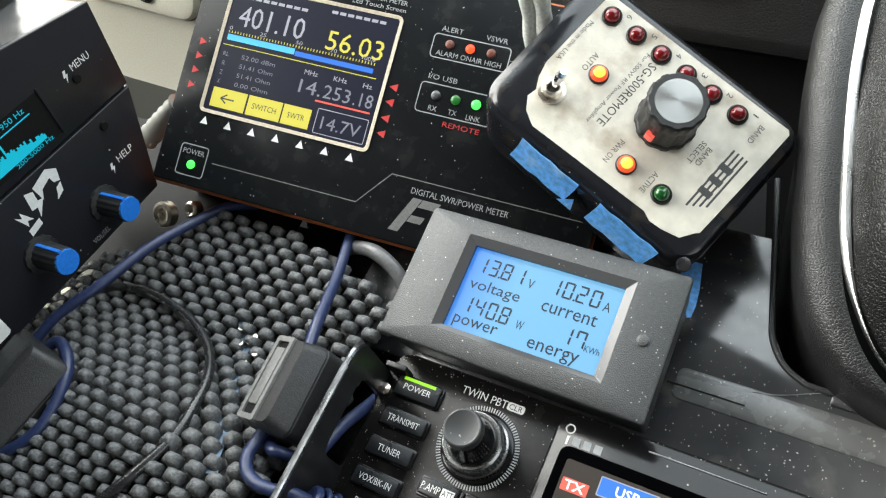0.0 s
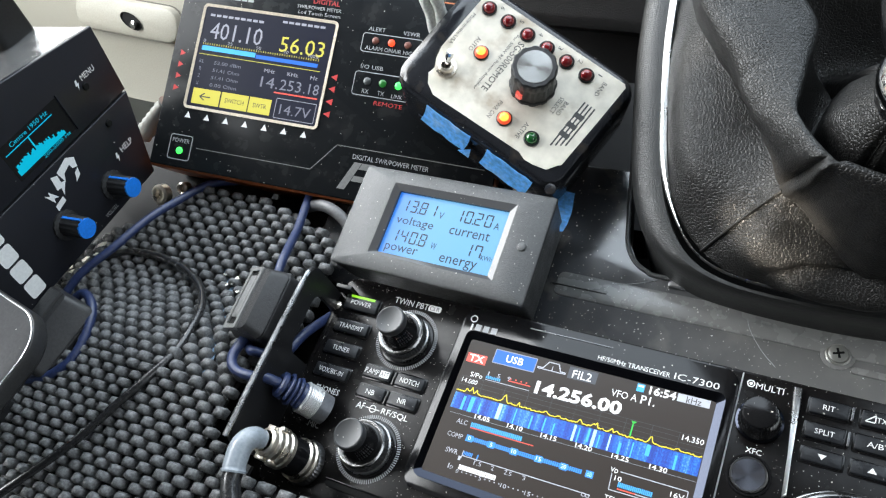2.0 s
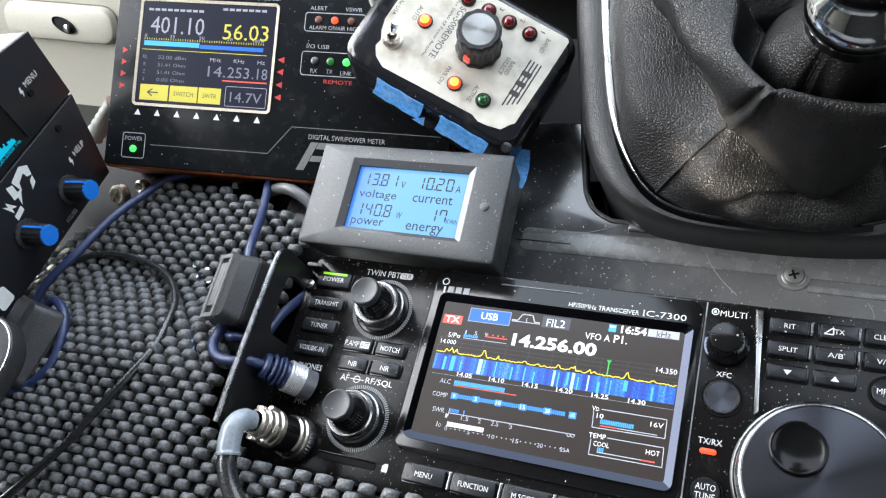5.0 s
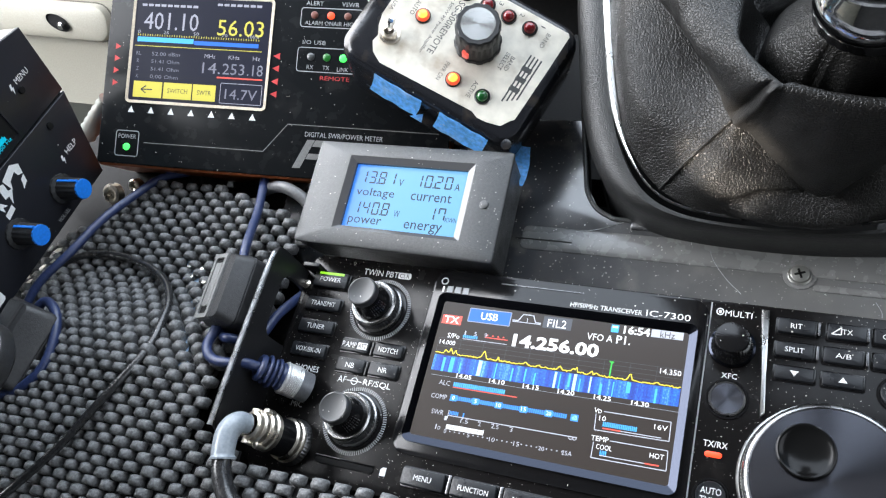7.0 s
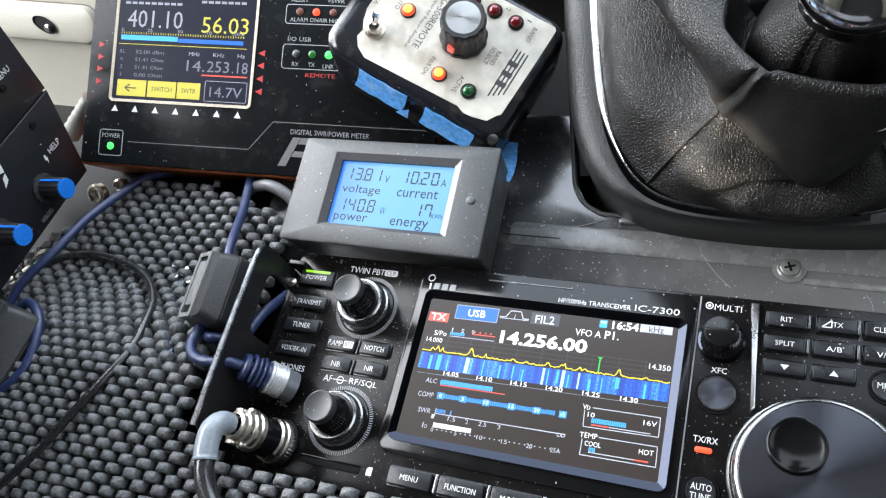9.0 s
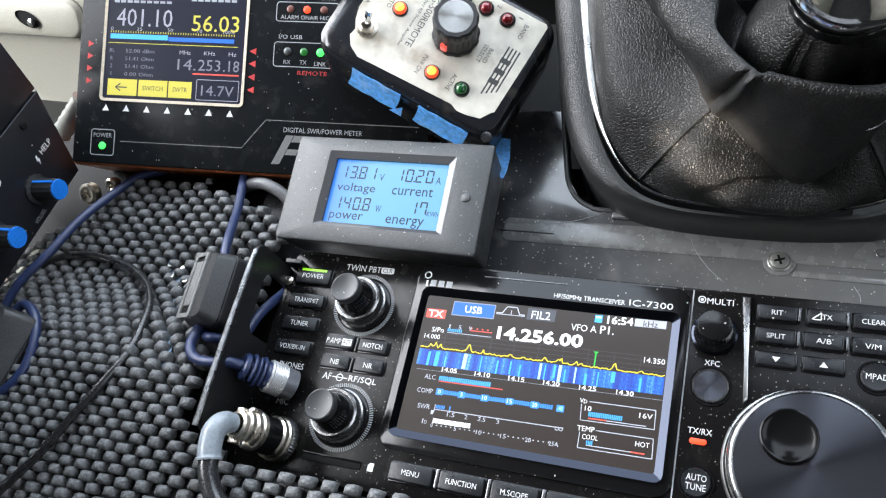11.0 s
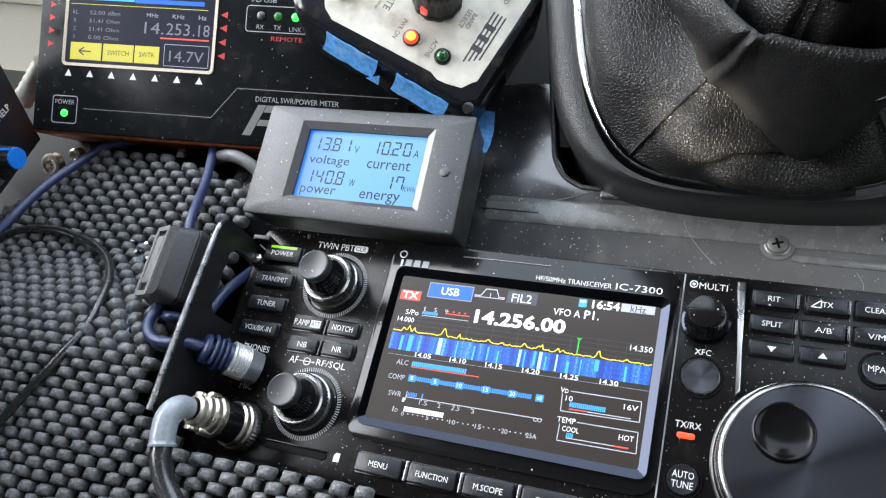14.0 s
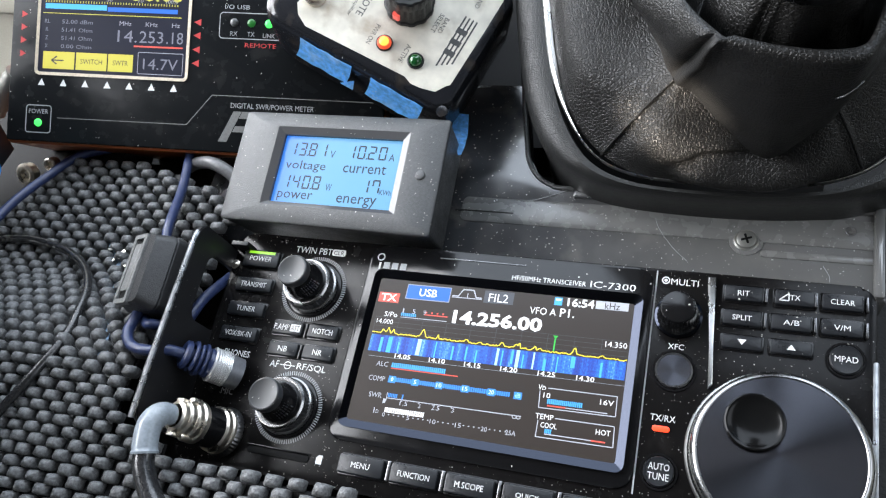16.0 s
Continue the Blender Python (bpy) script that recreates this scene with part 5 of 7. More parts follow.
    part("skirt_edge", lathe([(R(27.5)[0], 0.6 * U), (R(27.6)[0], 1.2 * U), (R(27.2)[0], 1.9 * U), (R(26.7)[0], 2.0 * U)], cx, cy, 120), M["knurl"], t, "thin bright skirt edge")
    face = new("dial_face", mesh_of(lathe([(R(23.9)[0], 0.0), (R(23.6)[0], 0.55 * U), (R(14.0)[0], 0.62 * U), (R(7)[0], 0.64 * U), (0.0, 0.65 * U)], 0, 0, 96), M["spun"]))
    face.parent, face.matrix_parent_inverse = t, FRAMES[t]
    face.location = (cx, cy, 8.35 * U)
    tagged(face, "spun black metal dial face")
    part("finger_dish", lathe([(R(9.1)[0], 8.9 * U), (R(9.1)[0], 10.0 * U), (R(8.8)[0], 10.6 * U), (R(8.4)[0], 10.8 * U), (R(8.0)[0], 10.7 * U), (R(7.5)[0], 10.4 * U), (R(6.2)[0], 9.85 * U), (R(4.4)[0], 9.4 * U), (R(2.2)[0], 9.15 * U), (0.0, 9.1 * U)], 27.4 * U, 4.4 * U, 48), M["dish"], t, "gloss black finger dish")


def screen(s):
    z = 1.06 * U
    turn = math.tan(radians(0.9))

    def q(z2=0.0):
        return z + z2 * U

    def yy(x, y):
        """The picture sits a little aslant in its frame."""
        return y + turn * (x + 61.0)

    def put(words, x, y, w, h, m="g_white", z2=0.04, bold=0.0):
        text(s, words, x * U, yy(x, y) * U, w * U, h * U, q(z2), M[m], 0.9, bold=bold)

    def quad(x0, x1, y0, y1):
        return [R(x0, yy(x0, y0)), R(x1, yy(x1, y0)), R(x1, yy(x1, y1)), R(x0, yy(x0, y1))]

    def pen(pts, w):
        return line_([R(x, yy(x, y)) for x, y in pts], w * U)

    def frame_line(x0, x1, y0, y1, w):
        return pen([(x0, y0), (x1, y0), (x1, y1), (x0, y1), (x0, y0)], w)

    flat(s, "tag", [quad(-109.0, -100.7, 33.0, 36.9)], q(), M["g_red"], "red transmit tag")
    put("TX", -104.9, 35.0, 6.4, 2.9, bold=0.02)
    flat(s, "tag", [quad(-98.2, -80.8, 35.2, 40.9)], q(), M["g_blue"], "blue mode tag")
    flat(s, "tag_edge", frame_line(-98.2, -80.8, 35.2, 40.9, 0.35), q(0.02), M["g_mid"])
    put("USB", -89.5, 38.1, 7.2, 3.1, bold=0.015)
    flat(s, "filter_mark", pen([(-80.0, 38.0), (-77.6, 38.0), (-76.0, 40.8), (-71.9, 40.8), (-70.6, 38.0), (-68.4, 38.0)], 0.42) + pen([(-80.0, 37.5), (-68.4, 37.5)], 0.3) + pen([(-74.0, 37.5), (-74.0, 39.4)], 0.3), q(), M["g_grey"])
    flat(s, "tag", [quad(-67.6, -56.4, 36.4, 41.2)], q(), M["g_dim"])
    put("FIL2", -62.1, 38.6, 7.4, 3.2)
    put("14.256.00", -61.2, 29.9, 33.6, 5.4, bold=0.035)
    put("VFO A", -45.0, 35.2, 9.6, 2.7)
    put("P1.", -36.2, 35.3, 5.2, 3.2, bold=0.01)
    flat(s, "card_mark", [quad(-41.4, -38.6, 38.0, 41.0)], q(), M["g_cyan"])
    flat(s, "card_mark", [quad(-41.0, -39.0, 39.8, 40.5)], q(0.02), M["g_white"])
    put("16:54", -31.9, 39.5, 9.6, 3.2, bold=0.025)
    flat(s, "tag", [quad(-26.6, -15.2, 38.0, 41.0)], q(), M["g_grey"])
    put("kHz", -20.8, 39.4, 5.2, 2.4, "scr")
    # signal meter
    put("S/Po", -102.4, 28.3, 5.2, 2.0)
    for i, ch in enumerate("159"):
        put(ch, -97.8 + 4.3 * i, 30.2, 0.5 if ch == "1" else 1.2, 1.7, "g_grey")
    flat(s, "meter_bar", [quad(-98.4 + 0.78 * i, -97.9 + 0.78 * i, 28.1, 29.3) for i in range(8)], q(), M["g_cyan"])
    flat(s, "meter_line", [quad(-98.4, -80.0, 27.5, 27.75)], q(), M["g_grey"])
    flat(s, "meter_line", [quad(-89.2, -80.0, 29.2, 29.6)] + [quad(-88.8 + 2.2 * i, -88.2 + 2.2 * i, 30.0, 30.6) for i in range(4)], q(), M["g_red"])
    # band display
    put("14.000", -104.2, 25.3, 6.6, 1.9)
    put("14.350", -17.8, 25.5, 7.4, 2.0)
    flat(s, "grid", [quad(-108.2, -13.6, y, y + 0.12) for y in (21.6, 23.4, 25.2, 26.9)] + [quad(-108.2 + 9.5 * i, -108.08 + 9.5 * i, 19.4, 27.0) for i in range(11)], q(-0.02), M["g_dim"])
    rng = random.Random(7)
    peaks = [(-103.8, 1.4, 0.6), (-101.8, 2.0, 0.6), (-99.8, 1.6, 0.5), (-88.0, 2.9, 0.8), (-82.0, 1.4, 0.4), (-71.0, 0.7, 1.0), (-66.0, 0.6, 0.8), (-57.6, 1.2, 0.9), (-52.4, 1.4, 0.6), (-51.3, 2.2, 0.4), (-45.6, 1.3, 0.5), (-43.6, 0.7, 0.7), (-31.6, 2.5, 0.7), (-22.0, 0.6, 0.8)]
    line = []
    for i in range(300):
        x = -108.2 + 94.6 * i / 299
        y = 20.6 - 0.5 * (x + 61) / 47 * 0.6 + rng.uniform(-0.26, 0.34) + sum(h * math.exp(-((x - c) / w) ** 2) for c, h, w in peaks)
        line.append(R(x, yy(x, y)))
    flat(s, "signal_trace", line_(line, 0.36 * U), q(), M["g_yellow"], "jagged yellow signal trace")
    flat(s, "waterfall", [quad(-108.2, -13.6, 13.4, 19.9)], q(-0.03), M["waterfall"], "blue and white waterfall")
    for c, w, lo, hi, m in ((-103.6, 1.1, 13.4, 19.0, "g_cyan"), (-100.2, 1.7, 13.4, 19.4, "g_cyan"), (-96.6, 0.5, 14.4, 17.8, "g_cyan"), (-88.6, 1.5, 13.6, 19.8, "g_pale"), (-82.0, 0.5, 13.4, 19.6, "g_cyan"), (-75.4, 0.7, 13.4, 18.6, "g_cyan"), (-70.2, 0.6, 14.0, 19.0, "g_cyan"), (-66.4, 0.6, 13.4, 18.0, "g_cyan"),
                            (-58.6, 0.9, 13.4, 19.6, "g_pale"), (-56.8, 0.5, 13.4, 19.0, "g_cyan"), (-53.2, 0.8, 14.6, 19.4, "g_cyan"), (-51.2, 1.2, 13.4, 19.8, "g_pale"), (-49.2, 0.5, 13.4, 18.4, "g_cyan"), (-45.4, 0.6, 13.6, 19.6, "g_pale"), (-41.4, 1.0, 13.4, 17.6, "g_cyan"), (-37.0, 0.5, 13.4, 19.0, "g_cyan"), (-31.6, 1.5, 15.6, 19.6, "g_cyan"), (-21.8, 0.8, 13.4, 18.6, "g_cyan")):
        flat(s, "signal_column", [quad(c - w / 2, c + w / 2, lo, hi)], q(-0.015), M[m])
    flat(s, "cursor", [quad(-39.2, -38.7, 20.6, 26.6), [R(-39.9, yy(-39, 26.6)), R(-38.0, yy(-39, 26.6)), R(-38.95, yy(-39, 25.3))]], q(), M["g_green"])
    for i, words in enumerate(("14.05", "14.10", "14.15", "14.20", "14.25", "14.30")):
        put(words, -93.9 + 13.46 * i, 12.5 - 0.02 * i, 6.2, 1.8, bold=0.01)
    flat(s, "frame_line", pen([(-107.6, 11.5), (-13.4, 11.5)], 0.14), q(-0.01), M["g_mid"])
    # the four bar meters
    for words, x, y, w in (("ALC", -101.1, 8.9, 4.6), ("COMP", -101.9, 3.3, 6.4), ("SWR", -100.9, -2.8, 5.0), ("I", -100.0, -8.4, 0.4), ("D", -98.7, -8.7, 1.1)):
        put(words, x, y, w, 1.3 if words == "D" else 1.9, "g_grey")
    flat(s, "meter_bar", [quad(-97.3 + 0.78 * i, -96.75 + 0.78 * i, 8.0, 9.8) for i in range(27)], q(), M["g_cyan"])
    flat(s, "meter_line", [quad(-97.3, -71.4, 7.5, 7.85)], q(), M["g_red"])
    flat(s, "meter_bar", [quad(-94.6 + 0.80 * i, -94.0 + 0.80 * i, 2.8, 4.4) for i in range(54)], q(), M["g_sky"])
    for i, words in enumerate(("0", "5", "10", "15", "20", "")):
        x = (-95.9, -86.9, -77.7, -67.9, -58.3, -48.7)[i]
        flat(s, "tag", [quad(x - 1.4, x + 1.4, 2.3, 4.8)], q(0.02), M["g_sky"])
        put(words or "dB", x, 3.6, 0.95 * len(words or "dB"), 1.5, "g_white" if words else "g_pale", 0.06)
    flat(s, "meter_line", pen([(-96.4, -4.6), (-96.4, -1.4)], 0.28) + pen([(-96.4, -3.4), (-46.4, -3.4)], 0.3) + [quad(x, x + 0.25, -4.1, -3.4) for x in (-90.4, -84.0, -78.0, -71.6)], q(), M["g_grey"])
    flat(s, "meter_bar", [quad(-96.0 + 0.62 * i, -95.6 + 0.62 * i, -3.0, -1.6) for i in range(6)] + [quad(-90.6, -90.1, -3.2, -1.5)], q(), M["g_sky"])
    for words, x in (("1", -97.0), ("1.5", -89.4), ("2", -83.3), ("2.5", -77.2), ("3", -70.8)):
        put(words, x, -4.6, 1.0 * len(words), 1.6, "g_grey")
    flat(s, "infinity_mark", box_line(*R(-49.4, -48.0, yy(-48, -4.4), yy(-48, -3.0) - 0.3), 0.25 * U, 0.55 * U) + box_line(*R(-47.9, -46.6, yy(-48, -4.4), yy(-48, -3.0) - 0.3), 0.25 * U, 0.55 * U), q(0.02), M["g_grey"])
    flat(s, "meter_bar", [quad(-96.0 + 0.80 * i, -95.4 + 0.80 * i, -8.6, -6.8) for i in range(19)], q(), M["g_white"])
    for i in range(26):
        x = -96.0 + 1.88 * i
        if i % 5 == 0:
            put("25A" if i == 25 else str(i), x, -9.5, (2.2, 1.0)[i < 10] + (1.4 if i == 25 else 0), 1.6, "g_grey")
    flat(s, "scale_dots", [quad(-96.2 + 1.88 * i, -95.7 + 1.88 * i, -9.5, -9.1) for i in range(26) if i % 5], q(), M["g_grey"])
    # supply and temperature boxes
    flat(s, "meter_frame", pen([(-38.6, 7.6), (-15.2, 7.6), (-15.0, 0.8), (-40.9, 0.5), (-41.3, 6.4)], 0.3), q(), M["g_grey"])
    flat(s, "meter_frame", pen([(-34.8, -2.5), (-14.9, -2.5), (-14.6, -9.4), (-40.4, -9.4), (-40.4, -3.8)], 0.3), q(), M["g_grey"])
    for words, x, y, w in (("V", -41.4, 7.6, 1.4), ("D", -40.0, 7.4, 1.2), ("10", -38.7, 5.0, 2.4), ("16V", -18.3, 5.1, 4.6), ("TEMP", -38.4, -2.4, 6.2), ("COOL", -36.5, -5.2, 5.6), ("HOT", -18.3, -5.0, 4.8)):
        put(words, x, y, w, 1.4 if words == "D" else 1.8)
    flat(s, "meter_bar", [quad(-38.3 + 0.64 * i, -37.85 + 0.64 * i, 2.2, 3.9) for i in range(19)], q(), M["g_cyan"])
    flat(s, "meter_bar", [quad(-37.6 + 0.6 * i, -37.2 + 0.6 * i, -7.9, -6.4) for i in range(4)], q(), M["g_cyan"])
    flat_each(s, "meter_line", [quad(-38.2, -31.8, 1.3, 1.75), quad(-22.0, -17.2, -8.4, -7.9)], q(), M["g_red"])
    flat(s, "meter_line", [quad(-31.8, -17.8, 1.35, 1.65), quad(-37.6, -22.0, -8.3, -8.0)], q(), M["g_grey"])


transceiver()

# ---- the supply monitor with the blue display ----
MON = axes((-0.1362, 0.0805, 0.0156), (1, -0.004, -0.013), (0, 0.9945, 0.105))


def supply_monitor():
    t = thing("supply_monitor", (-0.1365, 0.086, -0.015), MON, "dusty black voltage and current monitor with a blue backlit display", "meter")
    prof = [(rrect(*R(-44.2, 44.2, -22.6, 22.6), 1.0 * U), -24), (rrect(*R(-45.6, 45.6, -24.0, 24.0), 1.6 * U), -3.2), (rrect(*R(-46.1, 46.1, -24.5, 24.5), 1.6 * U), -1.4), (rrect(*R(-45.8, 45.8, -24.2, 24.2), 1.5 * U), -0.5), (rrect(*R(-45.0, 45.0, -23.5, 23.5), 1.3 * U), 0.0)]
    bm = bmesh.new()
    rows = [[bm.verts.new((x, y, z * U)) for x, y in o] for o, z in prof]
    inner = [(rrect(*R(-29.0, 30.4, -16.8, 18.0), 0.5 * U), 0.0), (rrect(*R(-25.7, 27.4, -15.0, 14.9), 0.3 * U), -1.2)]
    rows += [[bm.verts.new((x, y, z * U)) for x, y in o] for o, z in inner[:1]]
    n = len(rows[0])
    for a, b in zip(rows, rows[1:]):
        for i in range(n):
            bm.faces.new((a[i], a[(i + 1) % n], b[(i + 1) % n], b[i]))
    bm.faces.new(rows[0][::-1])
    part("housing", bm, M["vm"], t, "dusty black moulded housing")
    part("inner_bevel", ring(inner[0][0], inner[1][0], -5 * U, 0.0, -1.2 * U), M["bevel"], t, "glossy sloping display rim")
    d = part("display", slab(*R(-26.4, 28.0, -15.6, 15.6, -5, -2.6), 0.3 * U), M["lcd"], t, "blue backlit display")
    z = -2.5 * U
    for digits, x, y in (("13.81", -23.0, 6.2), ("10.20", 3.7, 6.2), ("140.8", -22.6, -8.3), ("17", 13.0, -8.2)):
        seven(d, digits, x * U, y * U, 5.9 * U, 3.3 * U, 1.35 * U, z, M["seg"], 0.02)
    for words, x, y, w, h in (("V", -2.7, 7.6, 2.2, 3.2), ("A", 23.5, 7.6, 2.4, 3.2), ("W", -1.1, -6.9, 2.6, 3.2), ("KWh", 23.8, -7.4, 5.0, 2.1),
                              ("voltage", -13.7, 1.6, 18.4, 5.0), ("current", 12.8, 1.9, 18.8, 3.7), ("power", -15.4, -12.0, 16.0, 4.2), ("energy", 12.1, -12.2, 17.4, 4.6)):
        text(d, words, x * U, y * U, w * U, h * U, z, M["seg"])
    part("button", lathe([(R(2.3)[0], -0.3 * U), (R(2.3)[0], 0.12 * U), (R(1.9)[0], 0.16 * U), (R(1.8)[0], 0.6 * U), (R(1.4)[0], 0.8 * U), (0.0, 0.85 * U)], 37.9 * U, -0.1 * U, 24), M["vm"], t, "small round grey button")


supply_monitor()

# ---- the power meter ----
PMF = axes((-0.3053, 0.0838, 0.0207), (0.974, 0.103, -0.203), (-0.011, 0.914, 0.406))


def power_meter():
    t = thing("power_meter", (-0.230, 0.165, -0.036), PMF, "black power meter with orange case edges and lit screen", "meter")
    part("case", slab(*R(-0.8, 179, -0.8, 103.6, -52, -2.2), 2 * U, 0.6 * U), M["copper"], t, "orange anodised case")
    p = part("front_panel", slab(*R(0, 178, 0.4, 102.2, -2.6, 0), 1.2 * U, 0.5 * U), M["pm"], t, "dusty black front panel")
    z = 0.06 * U
    part("screen_frame", ring(rrect(*R(12.4, 86.6, 31.2, 86.0), 2.4 * U), rrect(*R(13.8, 85.2, 32.6, 84.6), 1.2 * U), -0.3 * U, 0.5 * U, 0.3 * U), M["bezel"], t, "pale gold frame line")
    s = part("screen", slab(*R(13.4, 85.6, 32.2, 85.0, -0.5, 0.12), 0.8 * U), M["g_navy"], t, "lit navy touch screen")
    zs = 0.2 * U
    text(s, "401.10", *R(33.2, 72.6, 29.0, 8.6), zs, M["p_grey"])
    text(s, "56.03", *R(70.0, 70.8, 24.0, 7.8), zs, M["p_yellow"])
    for x0, x1, y in ((17, 50, 80.4), (57, 82, 82.0)):
        flat_each(s, "caption_bar", [rect(*R(x0 + 3.4 * i, x0 + 2.6 + 3.4 * i, y - 0.6, y + 0.6)) for i in range(int((x1 - x0) / 3.4))], zs, M["p_grey"])
    flat(s, "level_bar", [rect(*R(16.0, 46.0, 62.0, 64.4))], zs, M["g_cyan"])
    flat(s, "level_bar", [rect(*R(46.4, 80.0, 61.6, 63.6))], zs, M["g_blue"])
    flat(s, "scale_ticks", [rect(*R(16 + 1.3 * i, 16.35 + 1.3 * i, 64.9, 65.9)) for i in range(50)] + [rect(*R(15, 82, 59.8, 60.1))], zs, M["p_yellow"])
    for words, x in (("0", 16.6), ("25", 31), ("50", 47), ("70", 62), ("100%", 77)):
        text(s, words, *R(x, 67.0, 1.4 * len(words), 1.6), zs, M["p_grey"])
    for i, (k, v) in enumerate((("RL", "52.00 dBm"), ("R", "51.41 Ohm"), ("Z", "51.41 Ohm"), ("X", "0.00 Ohm"))):
        text(s, k, *R(17.4, 56.2 - 3.8 * i, 1.3 * len(k), 1.8), zs, M["p_dim"])
        text(s, v, *R(32.0, 56.2 - 3.8 * i, 15.0, 1.8), zs, M["p_dim"])
    for words, x, w in (("14.", 56.6, 9.4), ("253", 68.2, 11.4), (".18", 79.4, 8.0)):
        text(s, words, *R(x, 50.6, w, 5.4), zs, M["p_dim"])
    for words, x in (("MHz", 55.4), ("KHz", 68), ("Hz", 79.6)):
        text(s, words, *R(x, 56.4, 1.9 * len(words), 1.9), zs, M["p_grey"])
    flat(s, "red_line", [rect(*R(60, 83.4, 45.9, 46.6))], zs, M["g_red"])
    flat(s, "value_frame", box_line(*R(62.4, 83.8, 33.8, 43.6), 0.3 * U, 0.5 * U), zs, M["p_grey"])
    text(s, "14.7V", *R(73.2, 38.4, 16.6, 5.0), zs, M["p_dim"])
    for i, (x0, x1) in enumerate(((16.2, 31.6), (32.4, 47.4), (48.0, 60.0))):
        flat(s, "touch_key", [rect(*R(x0, x1, 34.2, 42.2))], zs, M["p_yellow"], "yellow touch key")
        if i:
            text(s, ("SWITCH", "SWTR")[i - 1], *R((x0 + x1) / 2, 38.2, (10.6, 7.4)[i - 1], 2.3, 0.24), M["ink"])
        else:
            flat(s, "arrow", line_([R(26.4, 38.2), R(20.6, 38.2)], 0.6 * U) + line_([R(23.0, 40.0), R(20.4, 38.2), R(23.0, 36.4)], 0.6 * U), 0.24 * U, M["ink"])
    flat_each(p, "pointer_mark", [[R(16.0 + 10.7 * i - 1.7, 26.4), R(16.0 + 10.7 * i + 1.7, 26.4), R(16.0 + 10.7 * i, 29.6)] for i in range(7)], z, M["white"])
    flat_each(p, "pointer_mark", [[R(4.6, yy - 1.6), R(4.6, yy + 1.6), R(7.6, yy)] for yy in (59, 53, 47, 40.8)] + [[R(91.4, yy - 1.6), R(91.4, yy + 1.6), R(88.0, yy)] for yy in (58.4, 52.4, 46, 39.8)], z, M["redprint"])
    flat(p, "lamp_frame", box_line(*R(9.4, 21.6, 4.4, 17.0), 0.45 * U, 1.2 * U), z, M["dim"])
    text(p, "POWER", *R(15.4, 14.2, 9.6, 2.2), z, M["dim"])
    lamp(t, 15.5, 9.0, 1.8, M["led_green"], "green lit lamp")
    flat(p, "rule_line", line_([R(24.6, 11.6), R(87.3, 11.8), R(98.6, 25.8), R(176, 26.0)], 0.35 * U), z, M["faint"])
    text(p, "DIGITAL SWR/POWER METER", *R(127.0, 21.6, 38.6, 2.4), z, M["dim"])
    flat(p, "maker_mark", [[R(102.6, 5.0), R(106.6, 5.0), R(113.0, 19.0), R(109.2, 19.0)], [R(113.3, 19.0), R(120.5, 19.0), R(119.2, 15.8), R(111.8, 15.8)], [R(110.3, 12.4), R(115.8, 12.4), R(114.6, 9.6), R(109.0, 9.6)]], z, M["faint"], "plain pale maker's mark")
    flat_each(p, "maker_mark", [rect(*R(10.6 + 3.6 * i, 13.6 + 3.6 * i, 89.6, 92.6 + (1.4 if i == 0 else 0))) for i in range(8)], z, M["dim"], "plain pale maker's mark")
    text(p, "DIGITAL", *R(78.0, 94.6, 14.0, 2.4), z, M["redprint"])
    text(p, "SWR/POWER METER", *R(74.6, 91.2, 23.6, 1.8), z, M["dim"])
    text(p, "Lcd Touch Screen", *R(75.2, 88.4, 22.4, 1.8), z, M["dim"])
    flat(p, "lamp_frame", box_line(*R(100.2, 130.8, 73.4, 82.6), 0.4 * U, 1.4 * U), z, M["dim"])
    flat(p, "lamp_frame", box_line(*R(100.2, 130.8, 51.8, 63.4), 0.4 * U, 1.4 * U), z, M["dim"])
    flat(p, "rule_line", line_([R(130.8, 78), R(134, 78), R(134, 70)], 0.35 * U), z, M["faint"])
    for words, x, y, w, m in (("ALERT", 106.6, 84.9, 8.6, "dim"), ("VSWR", 124.4, 84.9, 8.6, "dim"), ("ALARM ONAIR HIGH", 115.4, 75.4, 26, "dim"), ("I/O USB", 108.0, 66.0, 11.6, "dim"),
                              ("RX", 107.0, 54.0, 3.4, "dim"), ("TX", 115.0, 54.0, 3.4, "dim"), ("LINK", 123.4, 53.6, 5.6, "dim"), ("REMOTE", 119.8, 49.0, 14.6, "redprint")):
        text(p, words, *R(x, y, w, 2.0), z, M[m])
    for x, m in ((107.0, "lens_dull"), (115.2, "led_red"), (123.6, "lens_dull")):
        lamp(t, x, 79.2, 1.8, M[m], "red lit lamp" if m == "led_red" else "unlit red lamp")
    for x, m in ((107.0, "lens_grey"), (115.0, "led_dim"), (123.2, "led_green")):
        lamp(t, x, 59.0, 1.9, M[m], "unlit grey lamp" if m == "lens_grey" else "green lit lamp")


def lamp(t, x, y, r, material, label):
    part("lamp", lathe([(r * U, -0.3 * U), (r * U, 0.3 * U), (r * 0.8 * U, 0.8 * U), (r * 0.4 * U, 1.05 * U), (0.0, 1.1 * U)], x * U, y * U, 18), material, t, label)


power_meter()

# ---- the amplifier's remote box ----
BOXF = axes((-0.1426, 0.1832, 0.0538), (0.876, -0.300, -0.376), (0.360, 0.928, 0.097))


